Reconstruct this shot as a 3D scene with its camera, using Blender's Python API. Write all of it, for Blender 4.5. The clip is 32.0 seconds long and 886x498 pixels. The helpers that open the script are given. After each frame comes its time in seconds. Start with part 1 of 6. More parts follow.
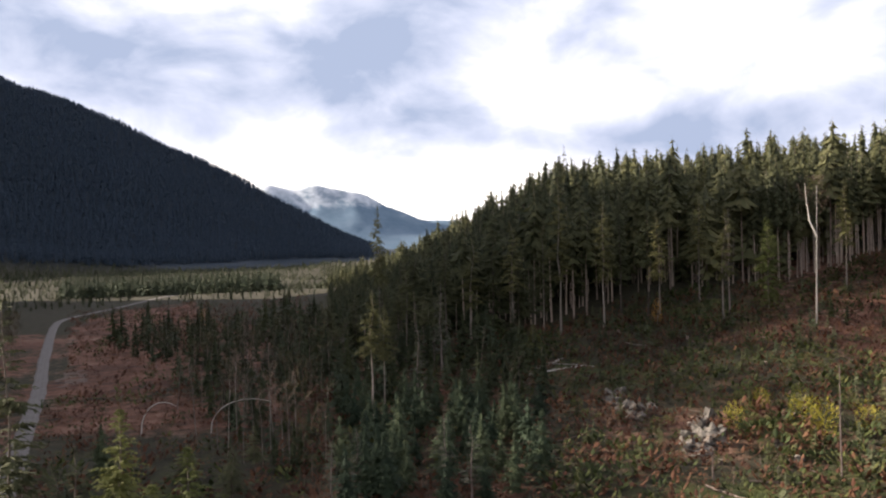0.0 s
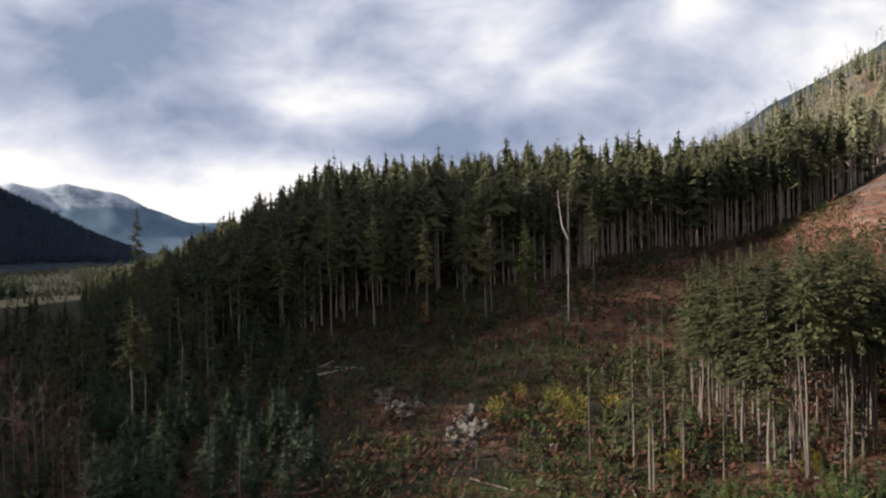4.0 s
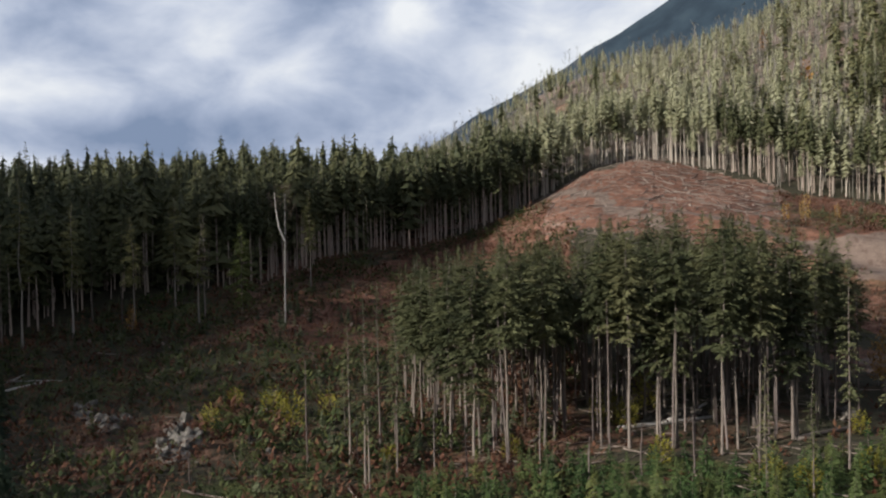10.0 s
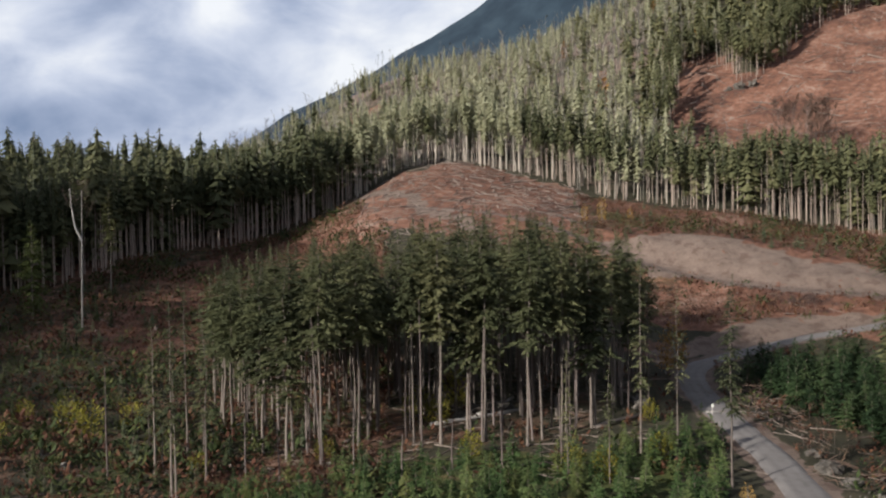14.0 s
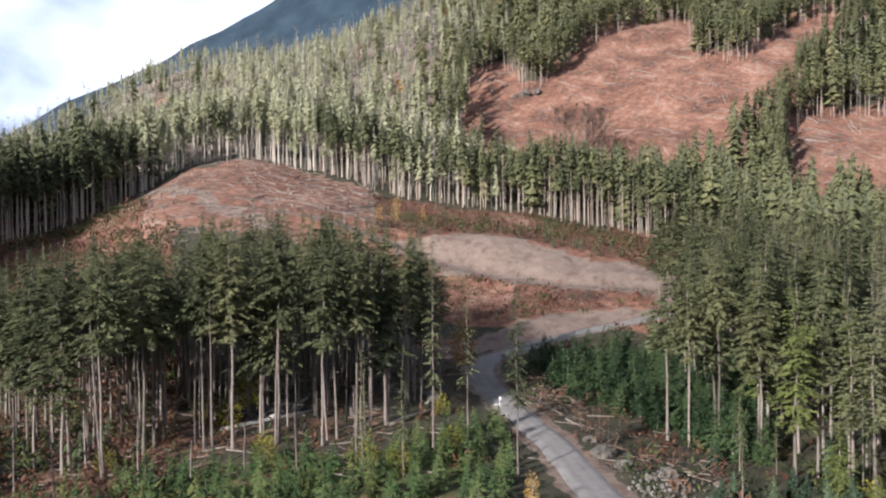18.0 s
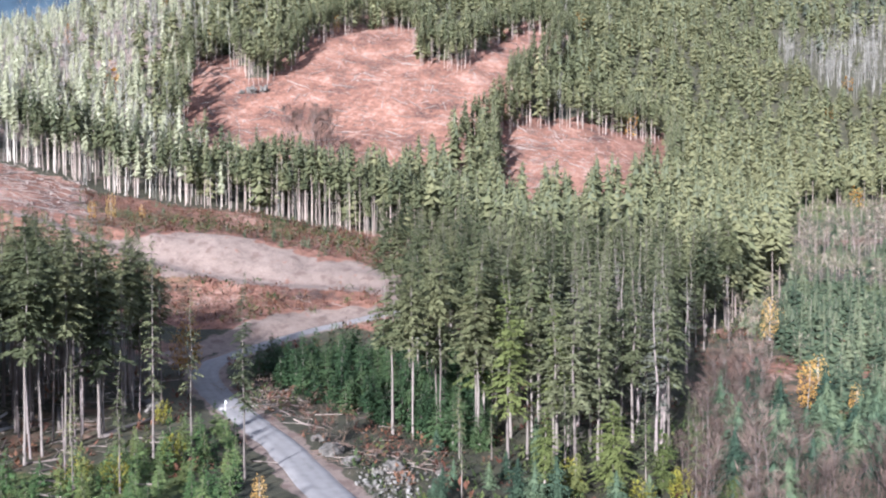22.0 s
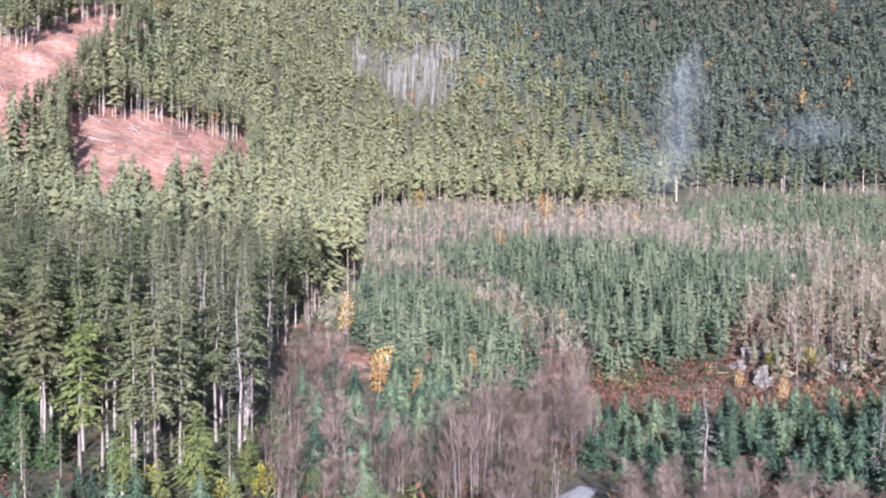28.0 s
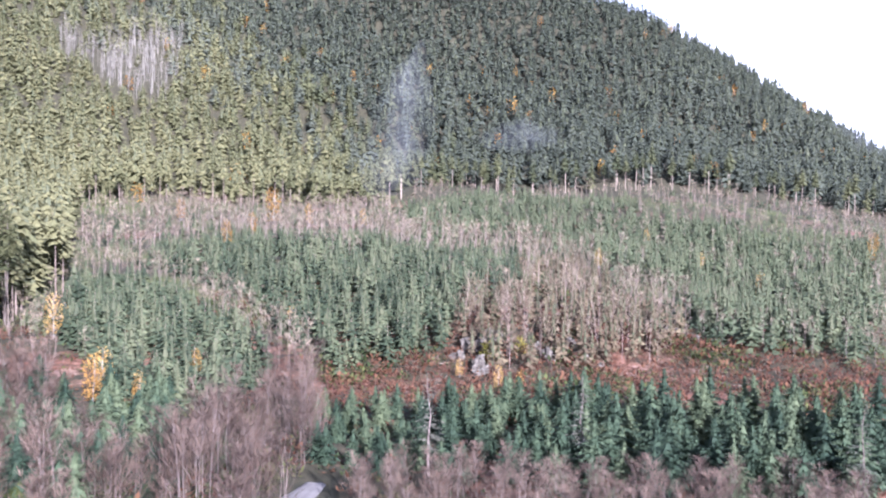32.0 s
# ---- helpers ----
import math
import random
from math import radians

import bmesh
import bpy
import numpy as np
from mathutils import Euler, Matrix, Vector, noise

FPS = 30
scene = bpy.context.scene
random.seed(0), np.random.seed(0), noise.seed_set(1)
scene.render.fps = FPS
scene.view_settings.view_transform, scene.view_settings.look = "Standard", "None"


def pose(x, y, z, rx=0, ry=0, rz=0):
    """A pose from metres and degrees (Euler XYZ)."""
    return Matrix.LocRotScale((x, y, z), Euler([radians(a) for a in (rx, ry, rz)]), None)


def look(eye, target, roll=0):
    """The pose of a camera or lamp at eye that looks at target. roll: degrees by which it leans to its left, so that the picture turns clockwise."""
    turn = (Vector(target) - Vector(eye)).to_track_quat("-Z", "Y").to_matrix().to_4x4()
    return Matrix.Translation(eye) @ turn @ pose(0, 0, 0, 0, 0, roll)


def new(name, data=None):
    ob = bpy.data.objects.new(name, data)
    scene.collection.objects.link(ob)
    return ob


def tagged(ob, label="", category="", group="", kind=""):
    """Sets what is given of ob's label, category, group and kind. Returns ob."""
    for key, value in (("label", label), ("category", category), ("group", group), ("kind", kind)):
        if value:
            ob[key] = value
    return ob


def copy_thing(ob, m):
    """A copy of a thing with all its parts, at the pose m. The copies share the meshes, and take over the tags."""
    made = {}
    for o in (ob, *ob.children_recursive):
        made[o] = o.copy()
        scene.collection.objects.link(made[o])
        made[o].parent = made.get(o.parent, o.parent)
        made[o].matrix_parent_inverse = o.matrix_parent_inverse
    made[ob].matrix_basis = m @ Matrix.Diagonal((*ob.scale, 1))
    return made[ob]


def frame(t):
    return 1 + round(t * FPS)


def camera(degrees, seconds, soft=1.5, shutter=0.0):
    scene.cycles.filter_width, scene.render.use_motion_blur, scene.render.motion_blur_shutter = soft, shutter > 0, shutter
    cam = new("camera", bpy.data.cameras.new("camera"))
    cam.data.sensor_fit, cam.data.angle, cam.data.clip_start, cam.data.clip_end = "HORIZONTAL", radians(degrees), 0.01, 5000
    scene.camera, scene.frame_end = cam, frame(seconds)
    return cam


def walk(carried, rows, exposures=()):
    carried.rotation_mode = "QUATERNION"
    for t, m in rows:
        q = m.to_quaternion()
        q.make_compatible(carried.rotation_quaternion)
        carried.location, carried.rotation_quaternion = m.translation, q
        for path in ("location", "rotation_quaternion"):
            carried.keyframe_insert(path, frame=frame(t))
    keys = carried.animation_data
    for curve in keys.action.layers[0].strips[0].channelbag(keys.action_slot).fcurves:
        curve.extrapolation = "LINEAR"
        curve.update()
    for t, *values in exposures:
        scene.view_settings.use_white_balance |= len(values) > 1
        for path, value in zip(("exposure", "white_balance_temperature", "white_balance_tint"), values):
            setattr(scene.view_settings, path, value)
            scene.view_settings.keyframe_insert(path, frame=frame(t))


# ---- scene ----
cam = camera(54.11, 32.0, 2.2)
PATH = [
    (0.0, pose(0, 0, 30, 89.50, 1.43, 1.31)),
    (0.5, pose(0, 0, 30, 89.56, 1.40, 1.03)),
    (1.0, pose(0, 0, 30, 89.54, 1.39, -0.73)),
    (1.5, pose(0, 0, 30, 89.51, 1.41, -3.13)),
    (2.0, pose(0, 0, 30, 89.46, 1.41, -5.29)),
    (2.5, pose(0, 0, 30, 89.43, 1.40, -7.51)),
    (3.0, pose(0, 0, 30, 89.39, 1.41, -9.77)),
    (3.5, pose(0, 0, 30, 89.36, 1.41, -11.74)),
    (5.5, pose(0, 0, 30, 89.22, 1.34, -20.04)),
    (6.0, pose(0, 0, 30, 89.18, 1.29, -21.89)),
    (6.5, pose(0, 0, 30, 89.15, 1.30, -23.87)),
    (7.0, pose(0, 0, 30, 89.14, 1.31, -25.19)),
    (7.5, pose(0, 0, 30, 89.12, 1.25, -26.30)),
    (8.0, pose(0, 0, 30, 89.10, 1.28, -27.36)),
    (8.5, pose(0, 0, 30, 89.08, 1.26, -28.66)),
    (9.0, pose(0, 0, 30, 89.07, 1.25, -29.84)),
    (9.5, pose(0, 0, 30, 89.05, 1.25, -31.07)),
    (10.0, pose(0, 0, 30, 89.03, 1.18, -32.33)),
    (10.5, pose(0, 0, 30, 89.02, 1.19, -33.55)),
    (11.0, pose(0, 0, 30, 89.00, 1.17, -35.02)),
    (11.5, pose(0, 0, 30, 88.96, 1.12, -36.59)),
    (12.0, pose(0, 0, 30, 88.93, 1.11, -38.15)),
    (12.5, pose(0, 0, 30, 88.91, 1.07, -39.74)),
    (13.0, pose(0, 0, 30, 88.88, 1.04, -41.20)),
    (13.5, pose(0, 0, 30, 88.85, 1.03, -42.79)),
    (14.0, pose(0, 0, 30, 88.81, 0.99, -44.61)),
    (14.5, pose(0, 0, 30, 88.76, 0.97, -46.40)),
    (16.5, pose(0, 0, 30, 88.61, 0.75, -52.87)),
    (17.0, pose(0, 0, 30, 88.60, 0.75, -54.51)),
    (17.5, pose(0, 0, 30, 88.59, 0.64, -56.16)),
    (18.0, pose(0, 0, 30, 88.57, 0.62, -58.09)),
    (18.5, pose(0, 0, 30, 88.56, 0.56, -60.17)),
    (19.0, pose(0, 0, 30, 88.52, 0.51, -62.29)),
    (19.5, pose(0, 0, 30, 88.49, 0.44, -64.46)),
    (20.0, pose(0, 0, 30, 88.48, 0.43, -66.37)),
    (20.5, pose(0, 0, 30, 88.46, 0.33, -68.58)),
    (21.0, pose(0, 0, 30, 88.45, 0.26, -71.05)),
    (21.5, pose(0, 0, 30, 88.43, 0.21, -73.48)),
    (22.0, pose(0, 0, 30, 88.42, 0.18, -75.92)),
    (22.5, pose(0, 0, 30, 88.41, 0.12, -78.35)),
    (23.0, pose(0, 0, 30, 88.40, 0.05, -81.08)),
    (23.5, pose(0, 0, 30, 88.36, -0.01, -84.15)),
    (24.0, pose(0, 0, 30, 88.35, -0.10, -87.05)),
    (24.5, pose(0, 0, 30, 88.32, -0.14, -89.32)),
    (25.0, pose(0, 0, 30, 88.31, -0.13, -91.71)),
    (25.5, pose(0, 0, 30, 88.30, -0.15, -93.64)),
    (27.5, pose(0, 0, 30, 88.29, -0.29, -100.73)),
    (28.0, pose(0, 0, 30, 88.28, -0.30, -102.98)),
    (28.5, pose(0, 0, 30, 88.27, -0.31, -104.92)),
    (29.0, pose(0, 0, 30, 88.28, -0.34, -106.78)),
    (29.5, pose(0, 0, 30, 88.26, -0.34, -108.52)),
    (30.0, pose(0, 0, 30, 88.26, -0.30, -110.37)),
    (30.5, pose(0, 0, 30, 88.27, -0.41, -111.84)),
    (31.0, pose(0, 0, 30, 88.22, -0.41, -113.28)),
    (31.5, pose(0, 0, 30, 88.20, -0.51, -116.59)),
    (32.0, pose(0, 0, 30, 88.21, -0.68, -120.79)),
]
EXPOSURES = [(0.0, 1.58, 7000, 15), (0.7, 1.32, 6950, 14), (1.5, 1.1, 6850, 14), (3.0, 0.88, 6700, 13), (6.0, 0.78, 6450, 11), (9.0, 0.6, 6250, 9), (13.0, 0.62, 6200, 10), (14.5, 0.72, 6150, 10), (16.5, 1.0, 6000, 10), (19.0, 1.63, 5650, 13), (21.0, 1.99, 5280, 14), (23.0, 2.08, 5180, 14), (28.0, 2.3, 5200, 23), (32.0, 2.36, 5180, 27)]
walk(cam, PATH, EXPOSURES)

# ---- world, sun ----
SUN_BEARING, SUN_ELEV = 278.0, 21.0
world = bpy.data.worlds.new("sky")
scene.world = world
world.use_nodes = True
wn, wl = world.node_tree.nodes, world.node_tree.links
wn.clear()


def wnode(kind, **props):
    n = wn.new(kind)
    for k, v in props.items():
        n.inputs[k].default_value = v
    return n


def wmath(op, a, b=None, c=None):
    n = wn.new("ShaderNodeMath")
    n.operation = op
    for i, v in enumerate((a, b, c)):
        if v is None:
            continue
        if isinstance(v, (int, float)):
            n.inputs[i].default_value = v
        else:
            wl.new(v, n.inputs[i])
    return n.outputs[0]


sky = wn.new("ShaderNodeTexSky")
sky.sky_type = "NISHITA"
sky.sun_disc = False
sky.sun_elevation = radians(SUN_ELEV)
sky.sun_rotation = radians(SUN_BEARING)
coord = wn.new("ShaderNodeTexCoord")
sep = wn.new("ShaderNodeSeparateXYZ")
wl.new(coord.outputs["Generated"], sep.inputs[0])


def cloud_noise(scale, detail, rough, distort=0.0, shift=(0, 0, 0), stretch=(1, 1, 1.5)):
    m = wn.new("ShaderNodeMapping")
    m.inputs["Location"].default_value = shift
    m.inputs["Scale"].default_value = stretch
    wl.new(coord.outputs["Generated"], m.inputs[0])
    n = wnode("ShaderNodeTexNoise", Scale=scale, Detail=detail, Roughness=rough, Distortion=distort)
    wl.new(m.outputs[0], n.inputs[0])
    return n.outputs["Fac"]


def bump_at(bearing, elev, wide, high):
    """A soft round patch of cloud brightness about one direction."""
    b = radians(bearing)
    e = radians(elev)
    side = wmath("ADD", wmath("MULTIPLY", sep.outputs[0], math.cos(b)), wmath("MULTIPLY", sep.outputs[1], -math.sin(b)))
    ahead = wmath("ADD", wmath("MULTIPLY", sep.outputs[0], math.sin(b)), wmath("MULTIPLY", sep.outputs[1], math.cos(b)))
    u = wmath("DIVIDE", side, radians(wide))
    v = wmath("DIVIDE", wmath("SUBTRACT", sep.outputs[2], math.sin(e)), radians(high))
    r = wmath("ADD", wmath("MULTIPLY", u, u), wmath("MULTIPLY", v, v))
    g = wmath("EXPONENT", wmath("MULTIPLY", r, -1.0))
    return wmath("MULTIPLY", g, wmath("GREATER_THAN", ahead, 0.0))


big = cloud_noise(3.4, 7.0, 0.50, 0.25, (3.1, 0.7, 0.2))
fine = cloud_noise(7.5, 9.0, 0.52, 0.35, (0.4, 5.2, 1.0), (1, 1, 1.9))
shade = wmath("ADD", -0.065, wmath("ADD", wmath("MULTIPLY", big, 0.92), wmath("MULTIPLY", fine, 0.72)))
BREAKS = ((-2, 2.2, 12, 1.9, 0.45), (17.5, 11.8, 7, 4.0, 0.16), (4.5, 9.6, 4.5, 1.7, 0.26), (33, 10, 12, 5, 0.10), (-15, 4.6, 6, 1.6, 0.35), (30, 13.5, 3, 2, 0.12),
          (6, 6.3, 7, 1.3, -0.14), (-8, 12, 15, 4.5, -0.20), (24, 8, 14, 5, -0.06), (18, 6.6, 9, 1.2, -0.10), (-16, 11, 8, 4, -0.03), (145, 9, 9, 8, 0.5), (133, 14, 5, 2, -0.05), (44, 10, 8, 6, 0.16))
for bb, ee, ww, hh, amp in BREAKS:
    shade = wmath("ADD", shade, wmath("MULTIPLY", bump_at(bb, ee, ww, hh), amp))
tone = wn.new("ShaderNodeValToRGB")
wl.new(shade, tone.inputs[0])
cr = tone.color_ramp
cr.elements[0].position, cr.elements[0].color = 0.55, (0.26, 0.33, 0.47, 1)
cr.elements[1].position, cr.elements[1].color = 1.0, (1.0, 1.0, 1.0, 1)
e = cr.elements.new(0.71)
e.color = (0.46, 0.52, 0.66, 1)
e = cr.elements.new(0.85)
e.color = (0.70, 0.74, 0.84, 1)
cover = wn.new("ShaderNodeValToRGB")
wl.new(fine, cover.inputs[0])
cover.color_ramp.elements[0].position, cover.color_ramp.elements[1].position = 0.14, 0.24
blue = wnode("ShaderNodeBackground", Strength=0.07)
wl.new(sky.outputs[0], blue.inputs[0])
cloud = wnode("ShaderNodeBackground", Strength=0.58)
# the layer is thicker and greyer overhead than towards the horizon
overhead = wn.new("ShaderNodeMapRange")
wl.new(sep.outputs[2], overhead.inputs[0])
for k, v in enumerate((0.30, 0.85, 0.58, 0.25)):
    overhead.inputs[k + 1].default_value = v
wl.new(overhead.outputs[0], cloud.inputs[1])
wl.new(tone.outputs[0], cloud.inputs[0])
mix = wn.new("ShaderNodeMixShader")
wl.new(cover.outputs[0], mix.inputs[0])
wl.new(blue.outputs[0], mix.inputs[1])
wl.new(cloud.outputs[0], mix.inputs[2])
out = wn.new("ShaderNodeOutputWorld")
wl.new(mix.outputs[0], out.inputs[0])

sun = new("sun", bpy.data.lights.new("sun", "SUN"))
sun.data.energy, sun.data.angle, sun.data.color = 5.0, radians(1.5), (1.0, 0.93, 0.83)
sb, se = radians(SUN_BEARING), radians(SUN_ELEV)
sun.matrix_world = look((math.sin(sb) * math.cos(se) * 100, math.cos(sb) * math.cos(se) * 100, math.sin(se) * 100), (0, 0, 0))


# ---- materials ----
class Mat:
    """A node material with short helpers."""

    def __init__(self, name, rough=0.85):
        self.mat = bpy.data.materials.new(name)
        self.mat.use_nodes = True
        self.n, self.l = self.mat.node_tree.nodes, self.mat.node_tree.links
        self.p = self.n["Principled BSDF"]
        self.p.inputs["Roughness"].default_value = rough
        self.p.inputs["Specular IOR Level"].default_value = 0.25

    def put(self, v, socket):
        if isinstance(v, (int, float)):
            socket.default_value = v
        elif isinstance(v, tuple):
            socket.default_value = (*v, 1) if len(v) == 3 and socket.type == "RGBA" else v
        else:
            self.l.new(v, socket)

    def math(self, op, a, b=0.0, c=0.0):
        n = self.n.new("ShaderNodeMath")
        n.operation = op
        for i, v in enumerate((a, b, c)):
            self.put(v, n.inputs[i])
        return n.outputs[0]

    def pos(self, scale=(1, 1, 1), local=False):
        if local:
            c = self.n.new("ShaderNodeTexCoord").outputs["Object"]
        else:
            c = self.n.new("ShaderNodeNewGeometry").outputs["Position"]
        m = self.n.new("ShaderNodeMapping")
        m.inputs["Scale"].default_value = scale
        self.l.new(c, m.inputs[0])
        return m.outputs[0]

    def noise(self, scale, detail=4.0, rough=0.55, vec=None, distort=0.0):
        n = self.n.new("ShaderNodeTexNoise")
        n.inputs["Scale"].default_value, n.inputs["Detail"].default_value = scale, detail
        n.inputs["Roughness"].default_value, n.inputs["Distortion"].default_value = rough, distort
        self.l.new(vec if vec is not None else self.pos(), n.inputs[0])
        return n.outputs["Fac"]

    def voronoi(self, scale, vec=None, feature="F1"):
        n = self.n.new("ShaderNodeTexVoronoi")
        n.feature = feature
        n.inputs["Scale"].default_value = scale
        self.l.new(vec if vec is not None else self.pos(), n.inputs[0])
        return n

    def mix(self, f, a, b):
        n = self.n.new("ShaderNodeMix")
        n.data_type = "RGBA"
        self.put(f, n.inputs[0])
        self.put(a, n.inputs[6])
        self.put(b, n.inputs[7])
        return n.outputs[2]

    def ramp(self, f, *stops):
        n = self.n.new("ShaderNodeValToRGB")
        self.put(f, n.inputs[0])
        els = n.color_ramp.elements
        while len(els) < len(stops):
            els.new(0.5)
        for el, (p, c) in zip(els, stops):
            el.position = p
            el.color = (*c, 1) if isinstance(c, tuple) else (c, c, c, 1)
        return n.outputs[0]

    def attr(self, name):
        n = self.n.new("ShaderNodeAttribute")
        n.attribute_name = name
        return n

    def island(self):
        return self.n.new("ShaderNodeNewGeometry").outputs["Random Per Island"]

    def obj(self):
        return self.n.new("ShaderNodeObjectInfo").outputs["Random"]

    def base(self, c):
        self.put(c, self.p.inputs["Base Color"])
        return self

    def bump(self, h, strength=0.4, dist=0.1):
        b = self.n.new("ShaderNodeBump")
        b.inputs["Strength"].default_value, b.inputs["Distance"].default_value = strength, dist
        self.put(h, b.inputs["Height"])
        self.l.new(b.outputs[0], self.p.inputs["Normal"])
        return self

    def leafy(self, share, color):
        """Let some light through, as thin leaves do."""
        t = self.n.new("ShaderNodeBsdfTranslucent")
        self.put(color, t.inputs[0])
        m = self.n.new("ShaderNodeMixShader")
        m.inputs[0].default_value = share
        self.l.new(self.p.outputs[0], m.inputs[1])
        self.l.new(t.outputs[0], m.inputs[2])
        self.l.new(m.outputs[0], self.n["Material Output"].inputs[0])
        return self


def foliage(name, dark, mid, light, joined, share=0.22):
    """Needles or leaves: one tint for a plant, one for each spray, and patches of age over both."""
    m = Mat(name, 0.75)
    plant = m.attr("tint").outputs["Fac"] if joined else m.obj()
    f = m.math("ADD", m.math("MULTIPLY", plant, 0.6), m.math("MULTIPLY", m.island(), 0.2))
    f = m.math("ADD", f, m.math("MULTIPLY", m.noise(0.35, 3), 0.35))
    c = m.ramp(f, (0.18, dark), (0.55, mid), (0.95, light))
    m.base(c)
    m.bump(m.noise(2.2, 3, 0.7), 0.45 if joined else 0.8, 0.35)
    m.leafy(share, c)
    return m.mat


def bark(name, dark, light, joined=False):
    m = Mat(name, 0.9)
    g = m.noise(1.0, 5, 0.6, m.pos((9, 9, 1.1)))
    plant = m.math("SUBTRACT", 1.0, m.attr("tint").outputs["Fac"]) if joined else m.obj()
    f = m.math("ADD", m.math("MULTIPLY", g, 0.75), m.math("MULTIPLY", plant, 0.35))
    m.base(m.ramp(f, (0.3, dark), (0.8, light)))
    m.bump(g, 0.6, 0.05)
    return m.mat


M_NEEDLE = foliage("hemlock needles", (0.034, 0.042, 0.020), (0.088, 0.095, 0.043), (0.156, 0.150, 0.070), False, 0.26)
M_NEEDLE_FAR = foliage("forest needles", (0.056, 0.066, 0.034), (0.110, 0.113, 0.053), (0.190, 0.180, 0.086), True, 0.34)
M_SPRUCE = foliage("young spruce needles", (0.016, 0.031, 0.019), (0.046, 0.070, 0.039), (0.105, 0.128, 0.066), False)
M_SPRUCE_FAR = foliage("plantation needles", (0.026, 0.040, 0.023), (0.073, 0.092, 0.049), (0.140, 0.150, 0.080), True)
M_CEDAR = foliage("yellow green cedar sprays", (0.050, 0.066, 0.020), (0.104, 0.120, 0.034), (0.170, 0.174, 0.056), False)
M_LIME = foliage("lime yellow leaves", (0.110, 0.105, 0.016), (0.230, 0.205, 0.030), (0.330, 0.290, 0.060), False, 0.3)
M_SAPLING = foliage("sapling needles", (0.026, 0.052, 0.016), (0.066, 0.108, 0.034), (0.140, 0.172, 0.060), False)
M_SHRUB = foliage("shrub leaves", (0.018, 0.029, 0.009), (0.044, 0.060, 0.017), (0.106, 0.108, 0.034), True)
M_RUST = foliage("rusty bracken fronds", (0.045, 0.018, 0.011), (0.096, 0.039, 0.022), (0.152, 0.076, 0.040), True)
M_BROWN = foliage("olive brown sprays", (0.052, 0.038, 0.024), (0.112, 0.084, 0.052), (0.185, 0.150, 0.088), True)
# spruce green darkened to carry the shade of the roadside hollow
M_SPRUCE_SHADED = foliage("deep green spruce needles", (0.013, 0.028, 0.010), (0.034, 0.060, 0.022), (0.072, 0.102, 0.038), False)
# darker needles put a crown's inner shade into its core; also far trunks
M_CORE = foliage("inner boughs", (0.040, 0.047, 0.026), (0.068, 0.075, 0.040), (0.100, 0.104, 0.058), True, 0.15)
# forest needles again, with cloud shade and haze mixed into the colour
M_SHADED_FAR = foliage("bluish forest needles", (0.042, 0.050, 0.036), (0.072, 0.081, 0.058), (0.108, 0.116, 0.083), True, 0.2)
M_SCRUB = foliage("olive brown scrub twigs", (0.026, 0.024, 0.012), (0.060, 0.050, 0.024), (0.115, 0.088, 0.044), True, 0.1)
# cloud shade over the left thicket is put into this needle colour
M_HEMLOCK_SHADED = foliage("dark young hemlock needles", (0.020, 0.028, 0.012), (0.048, 0.056, 0.023), (0.090, 0.092, 0.040), True, 0.2)
M_GOLD = foliage("autumn gold leaves", (0.22, 0.11, 0.025), (0.40, 0.22, 0.055), (0.52, 0.35, 0.12), False, 0.3)
M_GOLD_FAR = foliage("far autumn leaves", (0.24, 0.11, 0.02), (0.42, 0.21, 0.04), (0.50, 0.33, 0.09), True, 0.3)
M_TWIG = foliage("bare alder twigs", (0.096, 0.072, 0.050), (0.178, 0.138, 0.096), (0.270, 0.218, 0.155), True, 0.05)
M_TWIG_ONE = foliage("bare alder twigs near", (0.048, 0.031, 0.024), (0.102, 0.069, 0.051), (0.175, 0.124, 0.094), False, 0.05)
# thin pale crowns, lightened further for the sun and haze on their slope
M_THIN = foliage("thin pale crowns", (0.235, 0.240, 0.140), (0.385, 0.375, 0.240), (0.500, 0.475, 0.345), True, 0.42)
# distance haze and shade are put into this blue needle colour
M_ACROSS_HAZE = foliage("mountain needles", (0.032, 0.052, 0.078), (0.052, 0.080, 0.118), (0.080, 0.110, 0.146), True)
M_BARK = bark("hemlock bark", (0.064, 0.050, 0.042), (0.225, 0.186, 0.156))
M_BARK_FAR = bark("forest bark", (0.12, 0.090, 0.074), (0.41, 0.325, 0.265), True)
M_STEM = bark("alder bark", (0.07, 0.052, 0.046), (0.23, 0.185, 0.165))
M_STEM_FAR = bark("thin alder bark", (0.10, 0.075, 0.065), (0.30, 0.23, 0.20), True)
M_PALE = bark("weathered pale wood", (0.22, 0.20, 0.18), (0.52, 0.48, 0.43))
M_PALE_FAR = bark("far pale wood", (0.22, 0.19, 0.155), (0.49, 0.425, 0.355), True)
M_SNAG_FAR = bark("grey dead wood", (0.115, 0.104, 0.088), (0.27, 0.245, 0.205), True)
M_TRUNK = bark("pale grey bark", (0.10, 0.084, 0.070), (0.31, 0.265, 0.225))
M_TORN = bark("torn red wood", (0.055, 0.032, 0.024), (0.205, 0.135, 0.100), True)
M_NEEDLE_GREY = foliage("grey green needles", (0.034, 0.041, 0.020), (0.092, 0.098, 0.046), (0.160, 0.158, 0.082), False, 0.26)
M_MOSS = foliage("mossy dead twigs", (0.055, 0.055, 0.042), (0.078, 0.077, 0.056), (0.125, 0.120, 0.092), False, 0.08)
M_LOG = bark("old log wood", (0.075, 0.056, 0.046), (0.27, 0.215, 0.18), True)
